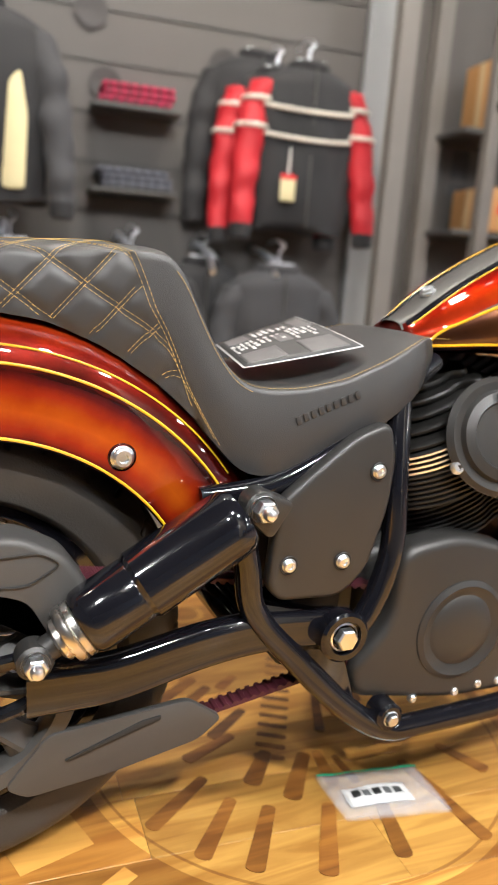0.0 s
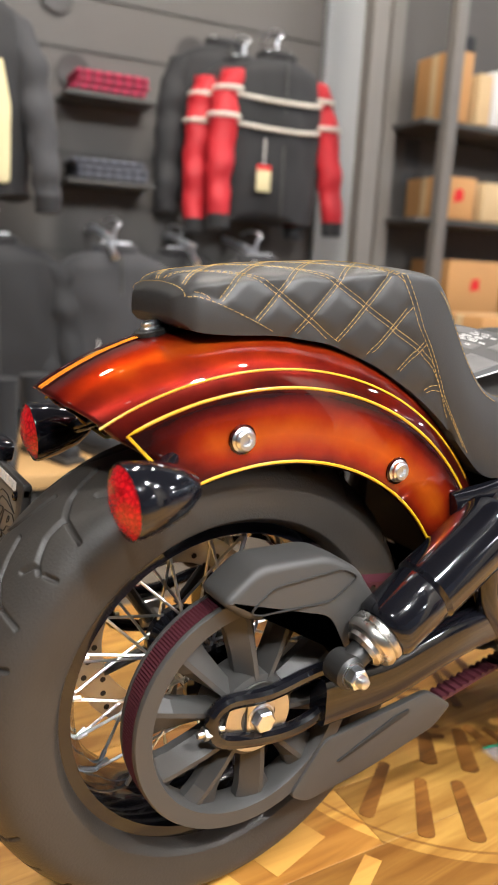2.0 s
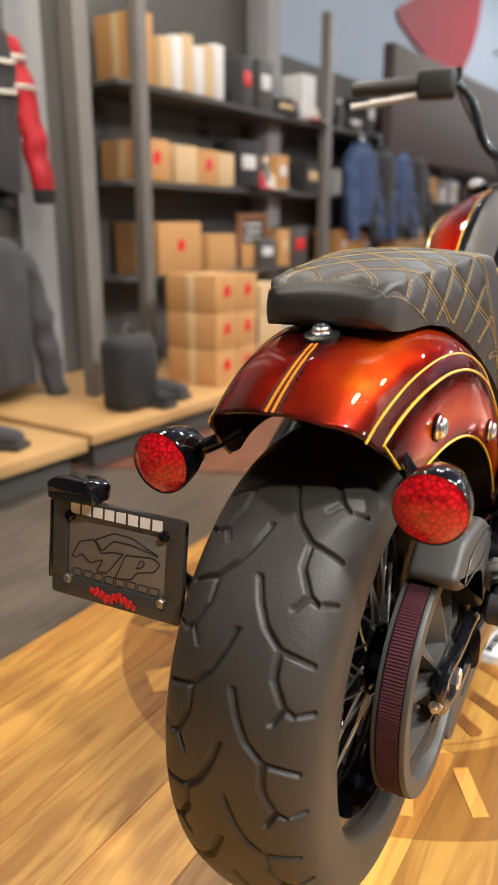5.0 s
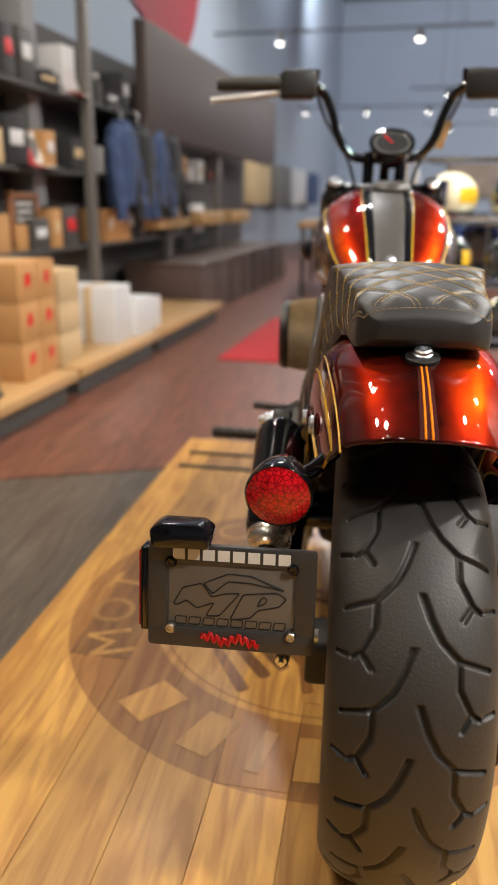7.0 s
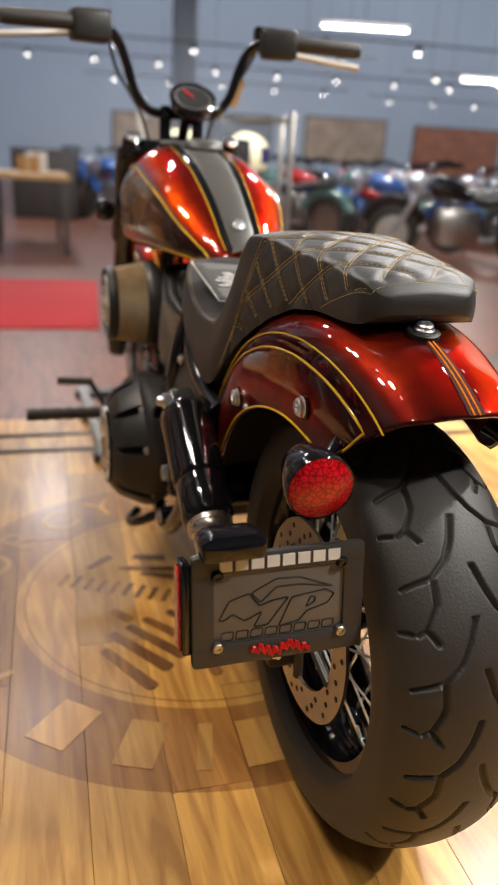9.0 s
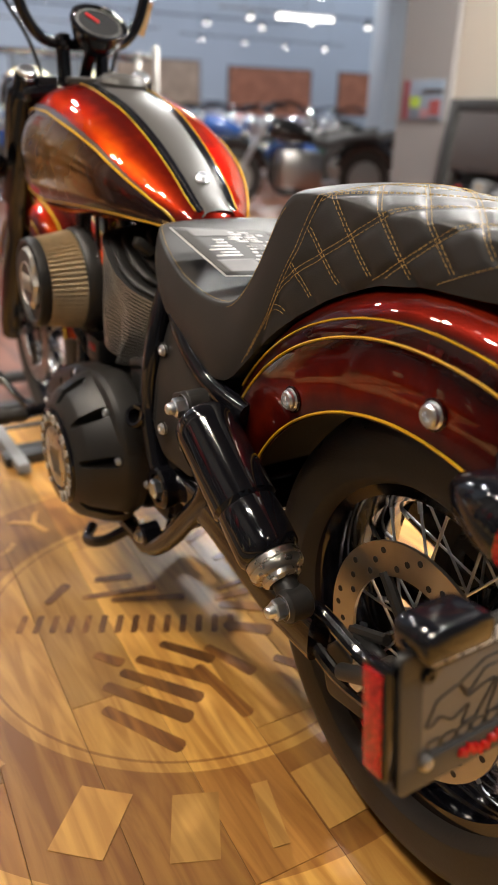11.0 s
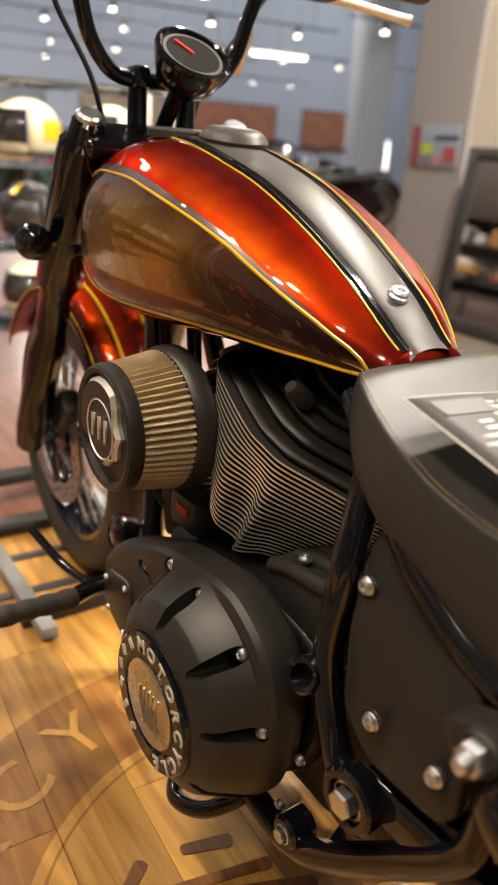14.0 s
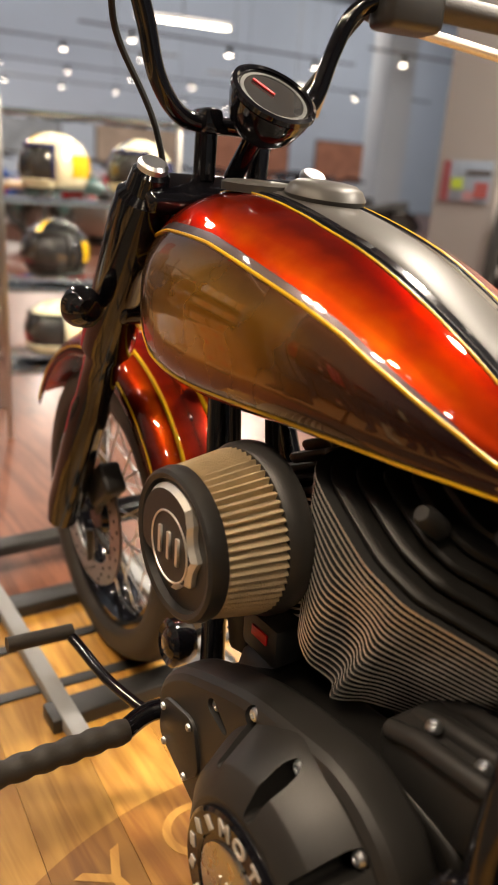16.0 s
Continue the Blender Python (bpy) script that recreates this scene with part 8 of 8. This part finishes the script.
# mirror leaning at a partition, with a small printed sign beside it
mir = thing("standing_mirror", "tall dark-framed mirror standing by a beige partition", "mirror", pose(3.08, -3.22, FLOOR, -7, 0, 181))
bm = bmesh.new()
for q in (-0.37, 0.37):
    box(bm, 0.08, 0.05, 1.13, Matrix.Translation((q, 0, 0.565)), 0.004)
for q in (0.04, 1.09):
    box(bm, 0.66, 0.05, 0.08, Matrix.Translation((0, 0, q)), 0.004)
part("frame", bm, SATIN, mir)
MIRROR = surface("mirror_silver", (0.85, 0.87, 0.87), 0.02, 1.0, 0, 0.01)
bm = bmesh.new()
box(bm, 0.66, 0.01, 0.97, Matrix.Translation((0, 0, 0.565)))
part("glass", bm, MIRROR, mir)
flat("partition", 2.3, 3.98, -3.26, -3.09, FLOOR, 7.5, surface("beige_wall_paint", (0.5, 0.45, 0.38), 0.7, 0, 0, 0.06, 1), "beige partition wall behind the mirror")
flat("partition_end", 3.98, 4.57, -3.24, -3.05, FLOOR, 7.5, surface("warm_grey_panel", (0.27, 0.255, 0.25), 0.6, 0, 0, 0.08, 1.5), "warm grey panel at the end of the partition")
ws = thing("wall_sign", "small colourful printed sign on the grey partition", "sign", ROOM @ Matrix.Translation((4.26, -3.046, 1.06)))
bm = bmesh.new()
box(bm, 0.46, 0.012, 0.26, Matrix.Translation((0, 0.006, 0)), 0.003)
part("board", bm, surface("pale_blue_print", (0.20, 0.25, 0.32), 0.5, 0, 0, 0.3, 14), ws)
for name, x0, x1, z0, z1, col in (("red_edge", 0.15, 0.23, -0.13, 0.13, (0.22, 0.05, 0.06)), ("green_patch", 0.02, 0.13, -0.05, 0.02, (0.35, 0.48, 0.04)), ("red_patch", -0.22, -0.10, -0.10, 0.0, (0.30, 0.07, 0.07)), ("dark_strip", -0.23, 0.0, 0.04, 0.07, (0.06, 0.05, 0.05)), ("pink_patch", -0.09, 0.0, -0.12, -0.06, (0.35, 0.18, 0.2))):
    bm = bmesh.new()
    box(bm, x1 - x0, 0.004, z1 - z0, Matrix.Translation(((x0 + x1) / 2, 0.0145, (z0 + z1) / 2)))
    part(name, bm, surface(name + "_print", col, 0.5, 0, 0, 0.2, 20), ws)
# posters on the far walls
POST = [surface("poster_sepia", (0.32, 0.24, 0.18), 0.5, 0, 0, 0.6, 2.5), surface("poster_rust", (0.30, 0.12, 0.07), 0.5, 0, 0, 0.6, 3), surface("poster_grey", (0.2, 0.22, 0.24), 0.5, 0, 0, 0.6, 2.5)]
for k, (y, z, w, h) in enumerate(((-9.0, 1.9, 3.2, 1.6), (-13.5, 1.7, 3.6, 1.8), (-5.0, 1.9, 2.4, 1.4), (-1.5, 1.8, 2.2, 1.3), (-18.0, 1.8, 3.0, 1.6))):
    p = thing("wall_poster", "large framed photographic poster on the far wall", "poster", ROOM @ pose(27.86, y, z), "wall posters")
    bm = bmesh.new()
    box(bm, 0.04, w, h, None, 0.006)
    part("frame", bm, SHELFM, p)
    bm = bmesh.new()
    box(bm, 0.03, w - 0.12, h - 0.12, Matrix.Translation((-0.012, 0, 0)))
    part("print", bm, POST[k % 3], p)
room_box("service_counter", 12.0, 16.5, 0.6, 1.6, FLOOR, 1.0, surface("dark_counter", (0.05, 0.045, 0.045), 0.4), "dark service counter at the back", "counter")
for k in range(5):
    room_box("wall_display", 10.5 + 2.3 * k, 12.3 + 2.3 * k, 3.2, 3.50, 0.9, 1.7, (SHELFM, CARD2, POSTM, WHITEBOX, BLUECLOTH)[k], "wall-mounted product display case", "display case", "", "display cases")


# ---- small goods on the shelves ----
GOODS = [SHELFM, CLOTH, CHARCOAL, CARD, CLOTH, POSTM, CHARCOAL, BLUECLOTH, SHELFM, CLOTH, WHITEBOX]
random.seed(21)


def bottle(m, mat_):
    b = thing("bottle", "small dark product bottle on a shelf", "bottle", m, "bottles on the shelves")
    bm = bmesh.new()
    lathe(bm, [(0, 0), (0.035, 0), (0.036, 0.01), (0.036, 0.12), (0.02, 0.15), (0.014, 0.155), (0, 0.155)], None, 18)
    part("body", bm, mat_, b)
    bm = bmesh.new()
    lathe(bm, [(0, 0.155), (0.016, 0.155), (0.016, 0.185), (0, 0.187)], None, 14)
    part("cap", bm, WHITE, b)


for x0, x1 in ((2.85, 3.65), (4.05, 5.3), (5.5, 6.8)):
    for z in (0.78, 1.23, 1.66):
        x = x0
        while x < x1:
            if random.random() < 0.3:
                bottle(SHOP @ pose(x + 0.04, 2.10 + random.uniform(0, 0.1), z), random.choice(GOODS))
                x += 0.10
            else:
                w, h = random.uniform(0.10, 0.24), random.uniform(0.08, 0.26)
                c = thing("boxed_goods", "small boxed accessory on a shelf", "box", SHOP @ pose(x + w / 2, 2.16, z, 0, 0, random.uniform(-6, 6)), "goods on the shelves")
                bm = bmesh.new()
                box(bm, w, 0.2, h, Matrix.Translation((0, 0, h / 2)), 0.004)
                part("box", bm, random.choice(GOODS), c)
                bm = bmesh.new()
                box(bm, w * 0.6, 0.004, h * 0.3, Matrix.Translation((0, -0.1015, h * 0.55)), 0.001)
                part("label", bm, random.choice((WHITEBOX, REDPRINT, CARD2)), c)
                x += w + random.uniform(0.02, 0.12)
for k in range(7):
    x, z = 2.1 + 0.28 * k, 1.95 + 0.12 * (k % 2)
    g = thing("hanging_glove", "dark riding glove hung on the wall", "glove", SHOP @ pose(x, 2.40, z - 0.4 * (k % 3 == 0)), "gloves on the wall")
    bm = bmesh.new()
    box(bm, 0.10, 0.04, 0.14, None, 0.015, 2)
    for q in range(4):
        tube(bm, [(-0.036 + 0.024 * q, 0, -0.06), (-0.04 + 0.027 * q, -0.01, -0.15)], 0.012, 8)
    part("glove", bm, CLOTH if k % 2 else CHARCOAL, g)
for x, y, z, s in ((1.58, 1.88, 0.10, 1.1), (2.66, 1.93, 0.10, 1.2), (2.78, 2.15, 0.10, 1.3)):
    r = thing("rucksack", "black riding rucksack on the plinth", "bag", ROOM @ pose(x, y, z), "bags")
    bm = bmesh.new()
    box(bm, 0.22 * s, 0.16 * s, 0.30 * s, Matrix.Translation((0, 0, 0.15 * s)), 0.05 * s, 3)
    part("body", bm, CLOTH, r)
    bm = bmesh.new()
    tube(bm, spline([(-0.04, 0, 0.29 * s), (0, 0, 0.34 * s), (0.04, 0, 0.29 * s)], 5), 0.008, 8)
    part("handle", bm, SHELFM, r)
